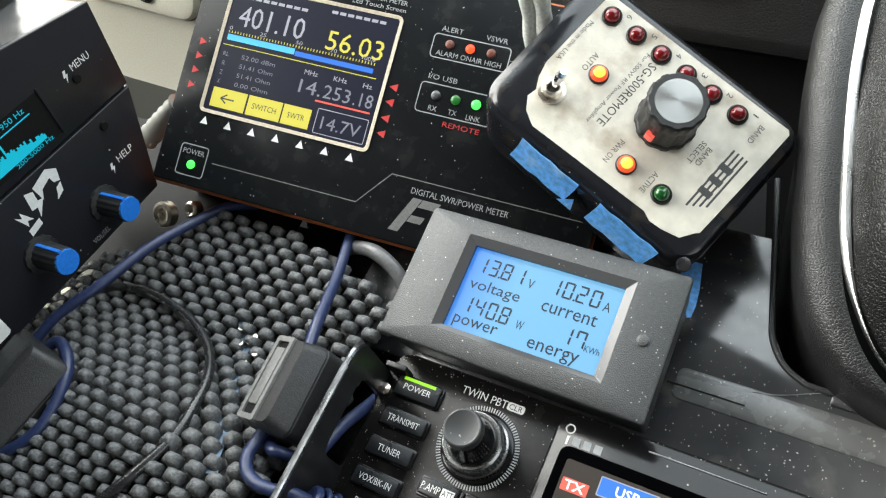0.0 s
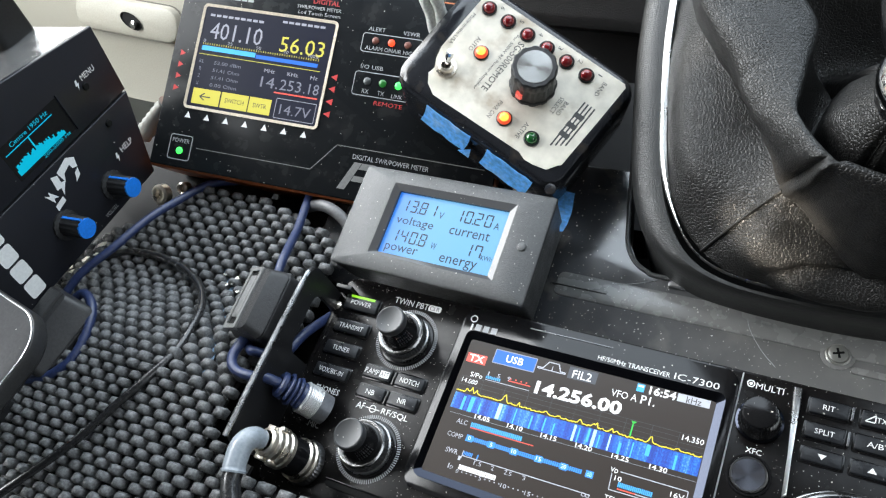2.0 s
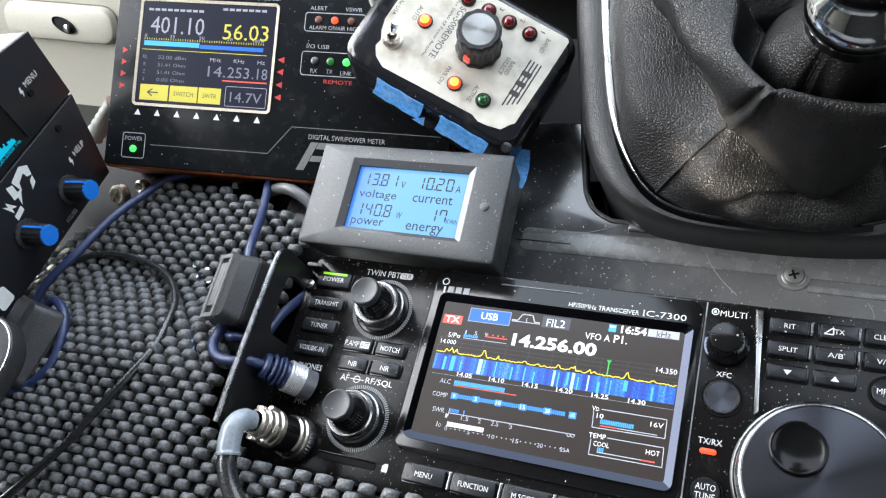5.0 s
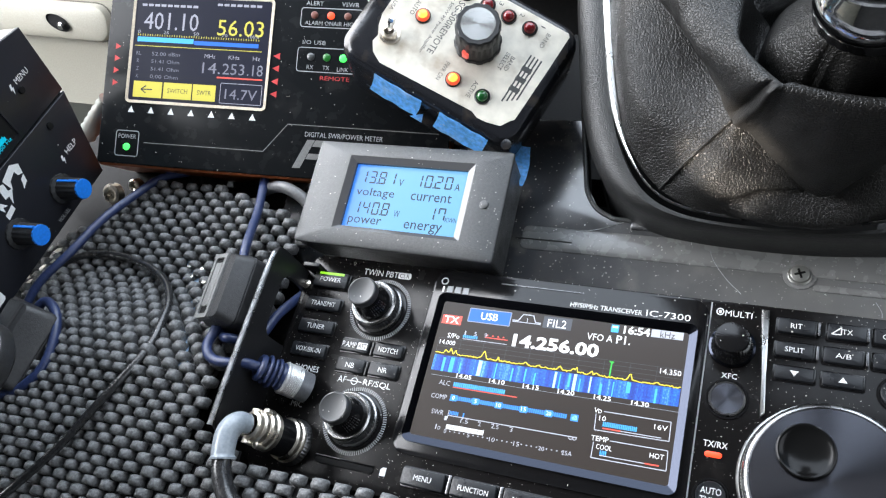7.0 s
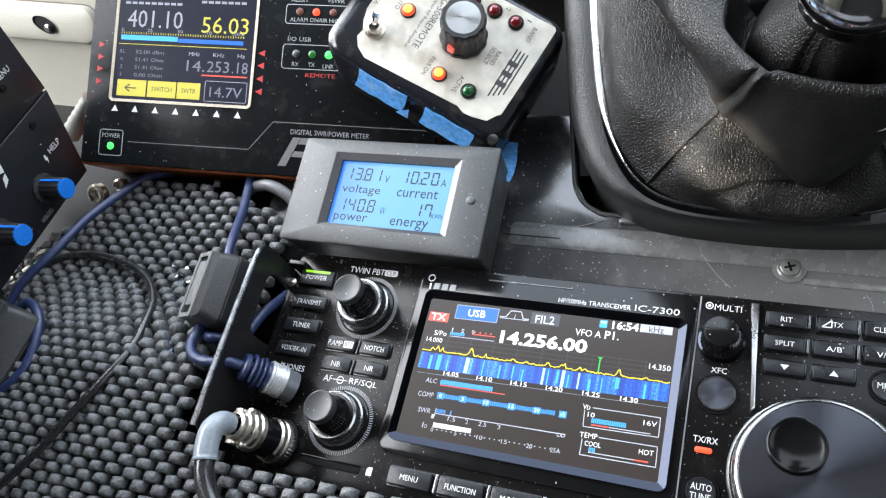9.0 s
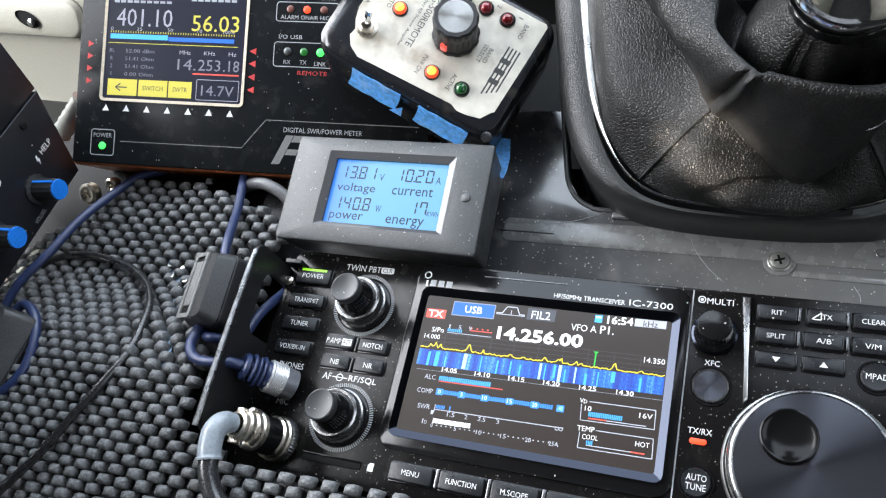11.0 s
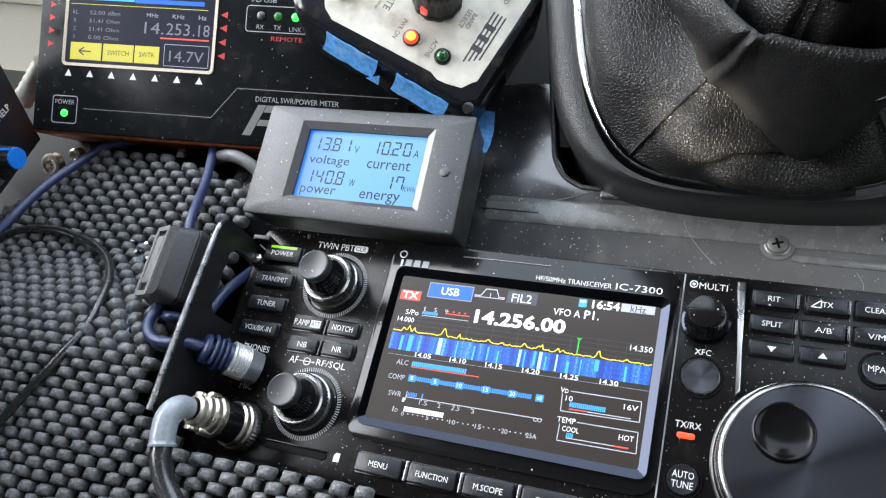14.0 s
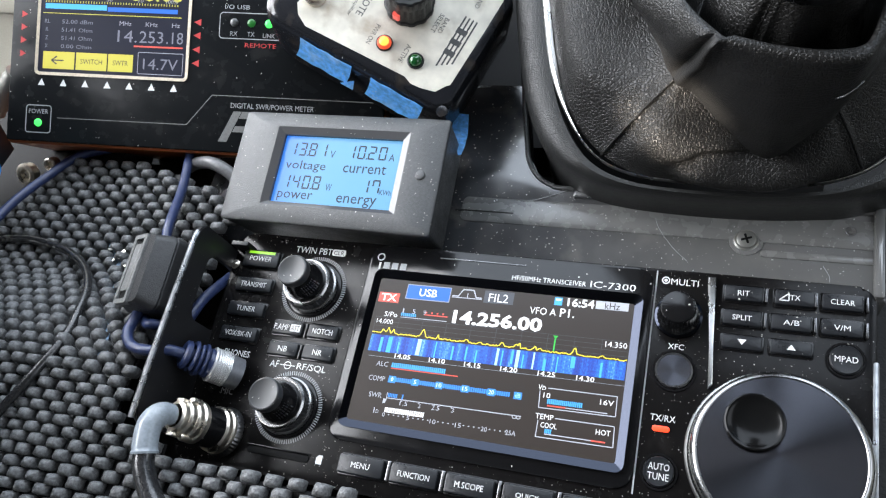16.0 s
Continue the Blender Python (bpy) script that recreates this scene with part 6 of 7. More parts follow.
def remote_box():
    t = thing("remote_control_box", (-0.110, 0.150, -0.015), BOXF, "worn black remote control box with a stained white label and lamps", "control box")
    prof = [(rrect(*R(-7.0, 81.0, -58.5, 3.6), 9 * U), -34), (rrect(*R(-7.4, 81.4, -58.0, 3.2), 9 * U), -6), (rrect(*R(-6.8, 80.8, -57.2, 2.6), 8.6 * U), -2.6), (rrect(*R(-4.2, 79.4, -55.6, 1.0), 7 * U), -0.6), (rrect(*R(-1.6, 77.6, -53.6, -0.6), 5 * U), 0.0)]
    bm = bmesh.new()
    rows = [[bm.verts.new((x, y, z * U)) for x, y in o] for o, z in prof]
    n = len(rows[0])
    for a, b in zip(rows, rows[1:]):
        for i in range(n):
            bm.faces.new((a[i], a[(i + 1) % n], b[(i + 1) % n], b[i]))
    bm.faces.new(rows[0][::-1])
    bm.faces.new(rows[-1])
    part("housing", bm, M["cb"], t, "worn black painted housing")
    edge = [(2.6, -1.6), (75.4, -0.9), (76.6, -2.2), (76.4, -20), (75.8, -45.6), (74.6, -46.8), (72.0, -51.0), (66.0, -52.6), (61.8, -53.0), (58.4, -51.6), (40, -52.4), (22, -53.2), (13.5, -53.6), (8.4, -50.8), (5.6, -46.8), (6.2, -43.4), (4.0, -39.6), (2.4, -34.0), (2.4, -18)]
    lb = part("label", prism([(x * U, y * U) for x, y in edge], 0.02 * U, 0.26 * U), M["label"], t, "stained white paper label with torn corners")
    z = 0.31 * U
    for i in range(6):
        x = 8.1 + 10.42 * i
        indicator(t, x, -7.6, "lens_red", "unlit red indicator lamp")
        text(lb, str(6 - i), *R(x + 4.6, -4.0, 0.5 if i == 5 else 1.4, 2.0), z, M["ink"], -90)
    indicator(t, 18.2, -26.2, None, "amber lit indicator lamp")
    indicator(t, 44.5, -43.9, None, "amber lit indicator lamp")
    indicator(t, 59.0, -44.0, "lens_green", "unlit green indicator lamp")
    for words, x, y, w, h in (("AUTO", 13.2, -24.4, 7.2, 2.1), ("PWR ON", 38.6, -42.8, 9.0, 2.0), ("ACTIVE", 53.6, -43.4, 8.0, 2.0), ("BAND", 68.6, -9.0, 7.0, 1.9),
                              ("BAND", 61.0, -25.6, 7.0, 1.9), ("SELECT", 58.4, -25.8, 8.6, 1.9), ("SG-500REMOTE", 29.4, -25.4, 27.0, 3.0), ("For 500W RF Power Amplifier", 25.6, -25.6, 31.0, 1.9), ("Made in the USA", 4.4, -22.0, 17.5, 1.8)):
        text(lb, words, x * U, y * U, w * U, h * U, z, M["ink"], -90)
    bars = [rect(*R(66.6 + 1.7 * i, 67.3 + 1.7 * i, -41.5 + 1.2 * i, -17.5)) for i in range(4)]
    flat_each(lb, "maker_mark", bars, z, M["ink"], "plain striped maker's mark")
    flat(lb, "maker_mark", [rect(*R(66.4, 71.0, yy, yy + 2.4)) for yy in (-35.5, -30.5, -25.4)], z + 0.02 * U, M["ink"])
    # selector knob
    kx, ky = 44.6 * U, -24.2 * U
    k = part("selector_knob", lathe([(R(10.2)[0], 0.3 * U), (R(10.2)[0], 2.0 * U), (R(9.6)[0], 2.6 * U), (R(9.0)[0], 11 * U), (R(9.5)[0], 11.8 * U), (R(9.5)[0], 16.8 * U), (R(8.9)[0], 17.6 * U), (R(7.2)[0], 17.6 * U)], kx, ky, 96, 12, 0.35 * U), M["rubber"], t, "black ribbed selector knob")
    cap = new("knob_cap", mesh_of(lathe([(R(7.2)[0], 0.0), (R(7.1)[0], 0.3 * U), (0.0, 0.35 * U)], 0, 0, 48), M["spun_silver"]))
    cap.parent = k
    cap.location = (kx, ky, 17.4 * U)
    tagged(cap, "spun silver cap")
    # The pointer mark is made to glow with the screen's red.
    part("pointer_dot", slab(kx - 0.0018, kx + 0.0012, ky - 0.0104, ky - 0.0086, 0.004, 0.0076, 0.0006), M["g_red"], k, "red pointer mark given its own glow")
    # toggle
    tx, ty = 10.6 * U, -40.8 * U
    tg = part("toggle_switch", lathe([(R(4.6)[0], 0.2 * U), (R(4.6)[0], 1.6 * U), (R(3.4)[0], 1.8 * U), (R(3.2)[0], 4.6 * U), (R(2.4)[0], 5.0 * U), (R(1.8)[0], 4.2 * U)], tx, ty, 6 * 4), M["nickel"], t, "nickel toggle switch")
    part("toggle_lever", tube([(tx, ty, 0.003), (tx + 0.0006, ty + 0.0012, 0.008), (tx + 0.0012, ty + 0.0028, 0.0135)], 0.0012, 10, 4, [0.0010, 0.0010, 0.0011, 0.0013, 0.0014, 0.0015, 0.0016, 0.0016, 0.0013]), M["chrome"], tg, "bright toggle lever")
    part("side_screw", lathe([(R(2.4)[0], -0.2 * U), (R(2.2)[0], 0.8 * U), (0.0, 1.2 * U)], 78.4 * U, -56.6 * U, 16), M["cb"], t, "worn corner screw")
    for name, x0, x1 in (("tape_strip", 13.5, 37.5), ("tape_strip", 46.5, 70.5)):
        bm = bmesh.new()
        rows = []
        for u in range(7):
            x = x0 + (x1 - x0) * u / 6
            jag = 0.5 * math.sin(u * 2.3 + x0)
            rows.append([bm.verts.new(R(x - dx, y + 0.3 * jag, zz + jag * s)) for dx, y, zz, s in ((0, -58.4, -2.6, 0.6), (0.3, -59.4, -6.5, 0), (0.9, -60.4, -10.5, 0), (1.6, -62.2, -13.8, 0.8))])
        for a, b in zip(rows, rows[1:]):
            for i in range(3):
                bm.faces.new((a[i], a[i + 1], b[i + 1], b[i]))
        ext = bmesh.ops.extrude_face_region(bm, geom=bm.faces[:])
        bmesh.ops.translate(bm, vec=(0, 0.0003, 0.0), verts=[e for e in ext["geom"] if isinstance(e, bmesh.types.BMVert)])
        part(name, bm, M["tape"], t, "dusty strip of blue masking tape")
    part("tape_tab", prism([tuple(R(*p)) for p in ((34, -63.5), (38.5, -59.8), (40.0, -63.5))], -13 * U, -12.7 * U), M["tape"], t, "loose corner of blue tape")


def indicator(t, x, y, lens, label):
    x, y = x * U, y * U
    rim = part("indicator", lathe([(R(3.4)[0], 0.2 * U), (R(3.4)[0], 0.9 * U), (R(3.0)[0], 1.2 * U), (R(2.6)[0], 0.9 * U), (R(2.5)[0], 0.3 * U)], x, y, 24), M["rubber"], t, label)
    dome = [(R(2.6)[0], 0.6 * U), (R(2.5)[0], 1.6 * U), (R(2.0)[0], 2.6 * U), (R(1.1)[0], 3.2 * U), (0.0, 3.4 * U)]
    if lens:
        part("lens", lathe(dome, x, y, 24), M[lens], rim)
    else:
        part("lens", lathe([(R(2.95)[0], 1.0 * U), (R(2.8)[0], 1.7 * U), (R(2.0)[0], 2.6 * U)], x, y, 24), M["led_rim"], rim, "red glowing rim")
        part("lens_core", lathe([(R(2.0)[0], 2.55 * U), (R(1.1)[0], 3.2 * U), (0.0, 3.45 * U)], x, y, 20), M["led_orange"], rim, "amber glowing core")


remote_box()

# ---- the audio processor standing on edge ----
DSP = axes((-0.3175, 0.1182, 0.0813), (-0.044, 0.974, -0.221), (-0.037, 0.219, 0.975))


def audio_processor():
    t = thing("audio_processor", (-0.345, 0.045, -0.005), DSP, "black-fronted silver audio processor with blue-capped knobs", "audio processor")
    quad = [(0, 0), (-150, 20), (-152, -80), (-15, -79), (-2.7, -35.4)]
    part("case", prism([tuple(R(x * 0.995 - 0.5, y - 0.4)) for x, y in quad], -46 * U, -2.4 * U), M["case"], t, "silver metal case")
    up = [(0, 0), (-2.5, -34.6), (-152, -34.6), (-150, 20)]
    lo = [(-2.8, -35.6), (-15, -79), (-152, -80), (-152, -35.6)]
    pu = part("front_panel", prism([tuple(R(*q)) for q in up], -2.4 * U, 0.0, 0.5 * U), M["wolf"], t, "upper black front panel")
    pl = part("front_panel", prism([tuple(R(*q)) for q in lo], -2.4 * U, 0.3 * U, 0.5 * U), M["wolf"], t, "lower black front panel")
    z, zl = 0.06 * U, 0.36 * U
    d = part("display", slab(*R(-75.6, -37.8, -31.4, -13.4, -0.5, 0.02), 0.6 * U), M["dark"], t, "dark display window")
    text(d, "Centre 1950 Hz", *R(-57.4, -15.6, 24.0, 2.2), z, M["oled"])
    rng = random.Random(3)
    outline = [R(-74.0, -29.4), R(-43.6, -29.4)]
    for i in reversed(range(38)):
        top = -26.6 + 2.2 * rng.random() + 1.4 * math.sin(i * 0.12) + (5.6 if i == 17 else 0.0)
        outline += [R(-73.2 + 0.8 * i, top), R(-74.0 + 0.8 * i, top)]
    flat(d, "spectrum", [outline], z, M["oled"], "cyan spectrum")
    flat(d, "filter_line", [rect(*R(-74, -44, -18.4, -17.9))], z, M["oled"], "cyan line")
    text(d, "200-5000 Hz", *R(-50.5, -30.4, 18.0, 1.7), z, M["oled"])
    part("display_lip", slab(*R(-37.6, -36.6, -32.0, -12.6, -0.3, 0.7), 0.3 * U, 0.2 * U), M["wolf"], t)
    text(pu, "MENU", *R(-16.0, -15.2, 9.4, 2.9), z, M["white"])
    text(pl, "HELP", *R(-20.4, -56.0, 8.8, 2.9), zl, M["white"])
    bolt = [(0, 2.2), (1.2, 2.2), (0.6, 0.5), (1.5, 0.5), (-0.4, -2.6), (0.1, -0.3), (-0.9, -0.3)]
    flat(pu, "bolt_mark", [[tuple(R(-24.4 + x, -16.4 + y)) for x, y in bolt]], z, M["white"])
    flat(pl, "bolt_mark", [[tuple(R(-28.6 + x, -57.4 + y)) for x, y in bolt]], zl, M["white"])
    for x, y, zz in ((-20.9, -19.6, 0.0), (-22.0, -41.0, 0.3)):
        part("button", lathe([(R(1.9)[0], (zz - 0.3) * U), (R(1.9)[0], (zz + 0.1) * U), (R(1.6)[0], (zz + 0.9) * U), (0.0, (zz + 1.0) * U)], x * U, y * U, 20), M["dark"], t, "small black push button")
    text(pl, "VOL/SEL", *R(-48.6, -75.6, 9.0, 2.2), zl, M["dim"])
    part("sensor", lathe([(R(1.9)[0], -0.2 * U), (R(1.7)[0], 0.6 * U), (0.0, 0.9 * U)], -88.2 * U, -16.0 * U, 18), M["lens_grey"], t, "small round lamp")
    # the emblem: a plain animal-like shape in white pieces
    wolf = [[(-60, -40), (-52, -37.6), (-48, -40.4), (-49.4, -45), (-52.0, -44.0), (-52.4, -41.4), (-57, -43.0), (-59.0, -46.6)], [(-52.4, -46.4), (-49.6, -45.4), (-50.6, -49.0), (-54.6, -50.6), (-53.2, -48.4)],
            [(-64.0, -39.6), (-60.6, -41.0), (-61.0, -45.0), (-58.8, -45.6), (-63.6, -51.0), (-62.6, -47.0), (-65.0, -46.6)], [(-72.0, -44.0), (-69.8, -46.2), (-69.4, -43.6), (-66.2, -49.4), (-68.6, -48.2), (-69.4, -50.4)], [(-70.6, -51.6), (-64.6, -50.4), (-64.6, -53.2), (-70.6, -54.4)]]
    flat_each(pl, "emblem", [[tuple(R(*p)) for p in poly] for poly in wolf], zl, M["white"], "piece of a plain white emblem")
    # the name as plain blocks, one to a letter
    for parent, zz, y0, n in ((pl, zl, -76.5, 4), (pu, z, -32.5, 4)):
        for i in range(n):
            y = y0 + 10.4 * i
            flat(parent, "name_block", [rrect(*R(-107.4, -98.6, y, y + 9.2), 1.6 * U, 3)], zz, M["white"], "plain white block")
    for x, y in ((-39.9, -66.0), (-72.3, -62.2)):
        k = part("knob", lathe([(R(7.6)[0], 0.3 * U), (R(7.4)[0], 1.4 * U), (R(5.6)[0], 2.0 * U), (R(5.3)[0], 13.6 * U), (R(4.9)[0], 14.4 * U)], x * U, y * U, 60, 15, 0.25 * U), M["rubber"], t, "black ribbed knob")
        part("knob_cap", lathe([(R(5.0)[0], 14.0 * U), (R(4.8)[0], 14.9 * U), (0.0, 15.0 * U)], x * U, y * U, 28), M["blueknob"], k, "blue cap")
        part("pointer_line", slab(*R(x - 0.7, x + 0.7, y + 4.8, y + 5.9, 2.0, 14.6), 0.2 * U), M["blueknob"], k, "blue pointer line")


audio_processor()


def mount_arm():
    t = thing("phone_mount", (-0.352, 0.060, 0.084), Matrix(), "black plastic phone mount with a ball joint", "mount")
    bm = slab(-0.075, 0.020, -0.013, 0.013, -0.006, 0.14, 0.004, 0.003)
    bmesh.ops.transform(bm, matrix=Matrix.Translation((-0.370, 0.098, 0.088)) @ Matrix.Rotation(radians(20), 4, "Z") @ Matrix.Rotation(radians(-14), 4, "X"), verts=bm.verts)
    part("arm", bm, M["dark"], t)
    bm = lathe([(0.0001, -0.014), (0.009, -0.011), (0.014, 0.0), (0.009, 0.011), (0.0001, 0.014)], 0, 0, 24)
    bmesh.ops.translate(bm, vec=(-0.420, 0.085, 0.150), verts=bm.verts)
    part("ball_joint", bm, M["gloss"], t, "gloss black ball joint")


mount_arm()
alone("mount_cable", tube([(-0.470, 0.020, 0.118), (-0.420, 0.042, 0.112), (-0.385, 0.060, 0.106), (-0.362, 0.080, 0.100), (-0.372, 0.110, 0.085)], 0.0048), M["blackcable"], "thin black cable lying over the silver case", "cable")


# ---- the rounded device and its ferrite at the edge of the mat ----
EDGE = axes((-0.2905, -0.0230, 0.0300), (0.80, 0.60, 0.0), (-0.60, 0.80, 0.0))


def black_device():
    fr = axes((-0.2272, -0.0205, 0.0850), (0.985, -0.17, 0.0), (0.17, 0.985, 0.0))
    t = thing("black_device", (-0.312, -0.055, 0.0), fr, "matt black rounded electronic device with thin outlined lettering", "electronic device")
    prof = [(rrect(*R(-90, -2, -84, -2), 14 * U, 8), -9), (rrect(*R(-92, 0, -86, 0), 16 * U, 8), -6.5), (rrect(*R(-92, 0, -86, 0), 16 * U, 8), -2), (rrect(*R(-91.5, -0.5, -85.5, -0.5), 15.6 * U, 8), -0.6), (rrect(*R(-90.4, -1.6, -84.4, -1.6), 14.6 * U, 8), -0.4)]
    bm = bmesh.new()
    rows = [[bm.verts.new((x, y, z * U)) for x, y in o] for o, z in prof]
    n = len(rows[0])
    for a, b in zip(rows, rows[1:]):
        for i in range(n):
            bm.faces.new((a[i], a[(i + 1) % n], b[(i + 1) % n], b[i]))
    bm.faces.new(rows[0][::-1])
    bm.faces.new(rows[-1])
    part("housing", bm, M["rubber"], t, "dark lower shell")
    h = part("top_plate", slab(*R(-91.0, -1.2, -85, -1.2, -0.8, 0.0), 15.0 * U, 0.5 * U, n=8), M["device"], t, "scuffed matt top plate")
    edge = rrect(*R(-91.0, -1.0, -85.0, -1.0), 15.2 * U, 8)
    part("edge_line", ring(edge, rrect(*R(-90.6, -1.4, -84.6, -1.4), 14.8 * U, 8), -0.6 * U, -0.1 * U), M["edge"], t, "thin pale worn edge")
    part("stand", slab(*R(-88, -66, -62, -38, -84, -8.8), 3 * U), M["rubber"], t, "black stand under the device")
    for k in range(4):
        w, hh, s2, cx, cy = 4.2, 4.6, 2.7, -23.2 - 0.5 * k, -19.5 - 9.4 * k
        cross = [(-w, hh), (-w + s2, hh), (0, s2 * 0.75), (w - s2, hh), (w, hh), (s2 * 0.65, 0), (w, -hh), (w - s2, -hh), (0, -s2 * 0.75), (-w + s2, -hh), (-w, -hh), (-s2 * 0.65, 0)]
        pts = [R(cx + x + 0.25 * y, cy + y) for x, y in cross]
        flat(h, "maker_mark", line_(pts + pts[:1], 0.45 * U), 0.06 * U, M["white"], "thin outlined maker's mark")


black_device()


def ferrite(name, fr, base, w, l, h, label, slot=True, cut=0.003):
    """A split ferrite clamp: two rounded halves, a latch window and the parting line."""
    t = thing(name, base, fr, label, "ferrite clamp")
    prof = [(rrect(-w / 2, w / 2, -l / 2, l / 2, 0.003), -h), (rrect(-w / 2 - 0.0006, w / 2 + 0.0006, -l / 2, l / 2, 0.0035), -h * 0.45), (rrect(-w / 2, w / 2, -l / 2, l / 2, 0.0035), -h * 0.30), (rrect(-w / 2 + cut, w / 2 - cut, -l / 2 + 0.0015, l / 2 - 0.0015, 0.003), 0.0)]
    seam = rrect(-w / 2 - 0.0002, w / 2 + 0.0002, -l / 2 + 0.0002, l / 2 - 0.0002, 0.0034)
    halves = (("lower_half", [prof[0], prof[1], (prof[1][0], -h * 0.42), (seam, -h * 0.40)]), ("upper_half", [(seam, -h * 0.385), (prof[1][0], -h * 0.37), prof[2], prof[3]]))
    for half, outlines in halves:
        bm = bmesh.new()
        rows = [[bm.verts.new((x, y, z)) for x, y in o] for o, z in outlines]
        n = len(rows[0])
        for a, b in zip(rows, rows[1:]):
            for i in range(n):
                bm.faces.new((a[i], a[(i + 1) % n], b[(i + 1) % n], b[i]))
        bm.faces.new(rows[0][::-1])
        bm.faces.new(rows[-1])
        part(half, bm, M["ferrite"], t)
    if not slot:
        part("lid_rib", slab(-w * 0.16, w * 0.10, -l * 0.46, l * 0.46, -0.001, 0.0012, 0.001, 0.0008), M["ferrite"], t, "raised rib along the lid")
    if slot:
        x0, x1 = -w / 2 + cut - 0.0006, -w / 2 + cut + 0.0088
        part("latch_rim", ring(rrect(x0, x1, -l * 0.47, l * 0.47, 0.001), rrect(x0 + 0.0017, x1 - 0.0017, -l * 0.41, l * 0.41, 0.0006), -0.0015, 0.0010), M["ferrite_hi"], t, "worn grey latch rim")
        part("latch_slot", slab(x0 + 0.0016, x1 - 0.0016, -l * 0.415, l * 0.415, -0.001, 0.00015, 0.0003), M["dark"], t, "dark latch slot")
        part("latch", slab(x0 + 0.0019, x1 - 0.0026, -l * 0.30, l * 0.34, -0.001, 0.0008, 0.0004, 0.0003), M["ferrite_hi"], t, "worn grey latch")
    return t


ferrite("ferrite_clamp", axes((-0.1997, 0.0255, 0.0285), (0.91, 0.02, 0.41), (-0.03, 0.99, 0.0)), (-0.197, 0.026, 0.006), 0.0205, 0.0310, 0.0190, "scuffed black clip-on ferrite clamp on a navy cable")
ferrite("ferrite_clamp", axes((-0.3045, -0.0125, 0.0285), (0.98, -0.18, 0.0), (0.18, 0.98, 0.0)), (-0.3045, -0.0125, 0.004), 0.033, 0.038, 0.0240, "black clip-on ferrite clamp beside the rounded device", slot=False, cut=0.010)


# ---- the side bracket ----
def bracket():
    t = thing("mounting_bracket", (-0.180, 0.008, -0.240), Matrix(), "black steel mounting bracket beside the radio", "bracket")
    bm = ring(rrect(-0.0310, 0.0478, -0.060, 0.0284, 0.006), rrect(0.0120, 0.0390, -0.004, 0.0170, 0.005), 0.0, 0.0024)
    bmesh.ops.transform(bm, matrix=axes((-0.1800, 0, 0), (0, 1, 0), (0, 0, 1)), verts=bm.verts)
    bmesh.ops.bevel(bm, geom=[e for e in bm.edges if len(e.link_faces) == 2 and e.calc_face_angle(0) > 1.0], offset=0.0004, segments=2, affect="EDGES")
    part("side_plate", bm, M["steel"], t, "satin black steel plate with a slot")
    part("back_lip", slab(-0.1780, -0.1700, 0.0480, 0.0500, -0.030, 0.0060, 0.0005, 0.0004), M["steel"], t, "folded rear lip")
    part("worn_edge", tube([(-0.1789, y, z + 0.0002) for y, z in ((-0.0300, 0.0282), (-0.0100, 0.0286), (0.0150, 0.0283), (0.0400, 0.0277), (0.0440, 0.0258), (0.0468, 0.0208))], 0.0012, 10, 4), M["edge"], t, "bright worn upper edge")
    part("bolt", lathe([(0.0022, -0.002), (0.0020, 0.0008), (0.0001, 0.0013)], -0.1765, 0.0415, 16), M["nickel"], t, "small bright bolt")


bracket()


# ---- plugs and cables ----
def along(a, b):
    return Matrix.Translation(a) @ (Vector(b) - Vector(a)).to_track_quat("Z", "Y").to_matrix().to_4x4()


def headphone_plug():
    a, b = (-0.1585, -0.0040, 0.0010), (-0.1768, -0.0025, 0.0225)
    fr = along(a, b) @ Matrix.Diagonal((1.14, 1.14, 0.80, 1.0))
    t = thing("headphone_plug", a, fr, "grey metal plug with navy strain relief in the headphone socket", "plug")
    part("barrel", lathe([(R(4.0)[0], 0), (R(5.4)[0], 0.6 * U), (R(5.5)[0], 6 * U), (R(5.6)[0], 7.6 * U)], 0, 0, 40), M["plug"], t, "plain grey barrel")
    part("grip_ring", lathe([(R(5.5)[0], 7.0 * U)] + [(R(5.9 - 0.35 * (i % 2))[0], (7.2 + 0.52 * i) * U) for i in range(15)] + [(R(6.0)[0], 15.0 * U), (R(5.7)[0], 15.7 * U), (R(4.8)[0], 15.8 * U)], 0, 0, 44), M["grip"], t, "ridged bright metal grip ring")
    sr = part("strain_relief", lathe([(R(5.0)[0], 15.0 * U), (R(5.0)[0], 17.0 * U), (R(4.5)[0], 17.8 * U), (R(3.0)[0], 18.0 * U), (R(2.6)[0], 28.6 * U), (0.0, 28.8 * U)], 0, 0, 28), M["cable"], t, "navy moulded strain relief")
    part("relief_collar", lathe([(R(2.4)[0], 26.4 * U), (R(4.5)[0], 26.5 * U), (R(4.9)[0], 27.1 * U), (R(4.8)[0], 28.8 * U), (R(4.0)[0], 29.6 * U), (R(2.0)[0], 29.3 * U)], 0, 0, 28), M["cable"], sr)
    for i in range(3):
        # each rib goes most of the way round and leaves a slot, on alternate sides
        rr, zz = 5.5 - 0.12 * i, 19.4 + 2.5 * i
        arc = [R((rr - 0.5) * math.cos(w), (rr - 0.5) * math.sin(w), zz) for w in [math.pi * (0.18 + i % 2) + 1.64 * math.pi * k / 20 for k in range(21)]]
        part("relief_rib", tube(arc, 0.95 * U, 10, 1), M["cable"], sr)


headphone_plug()


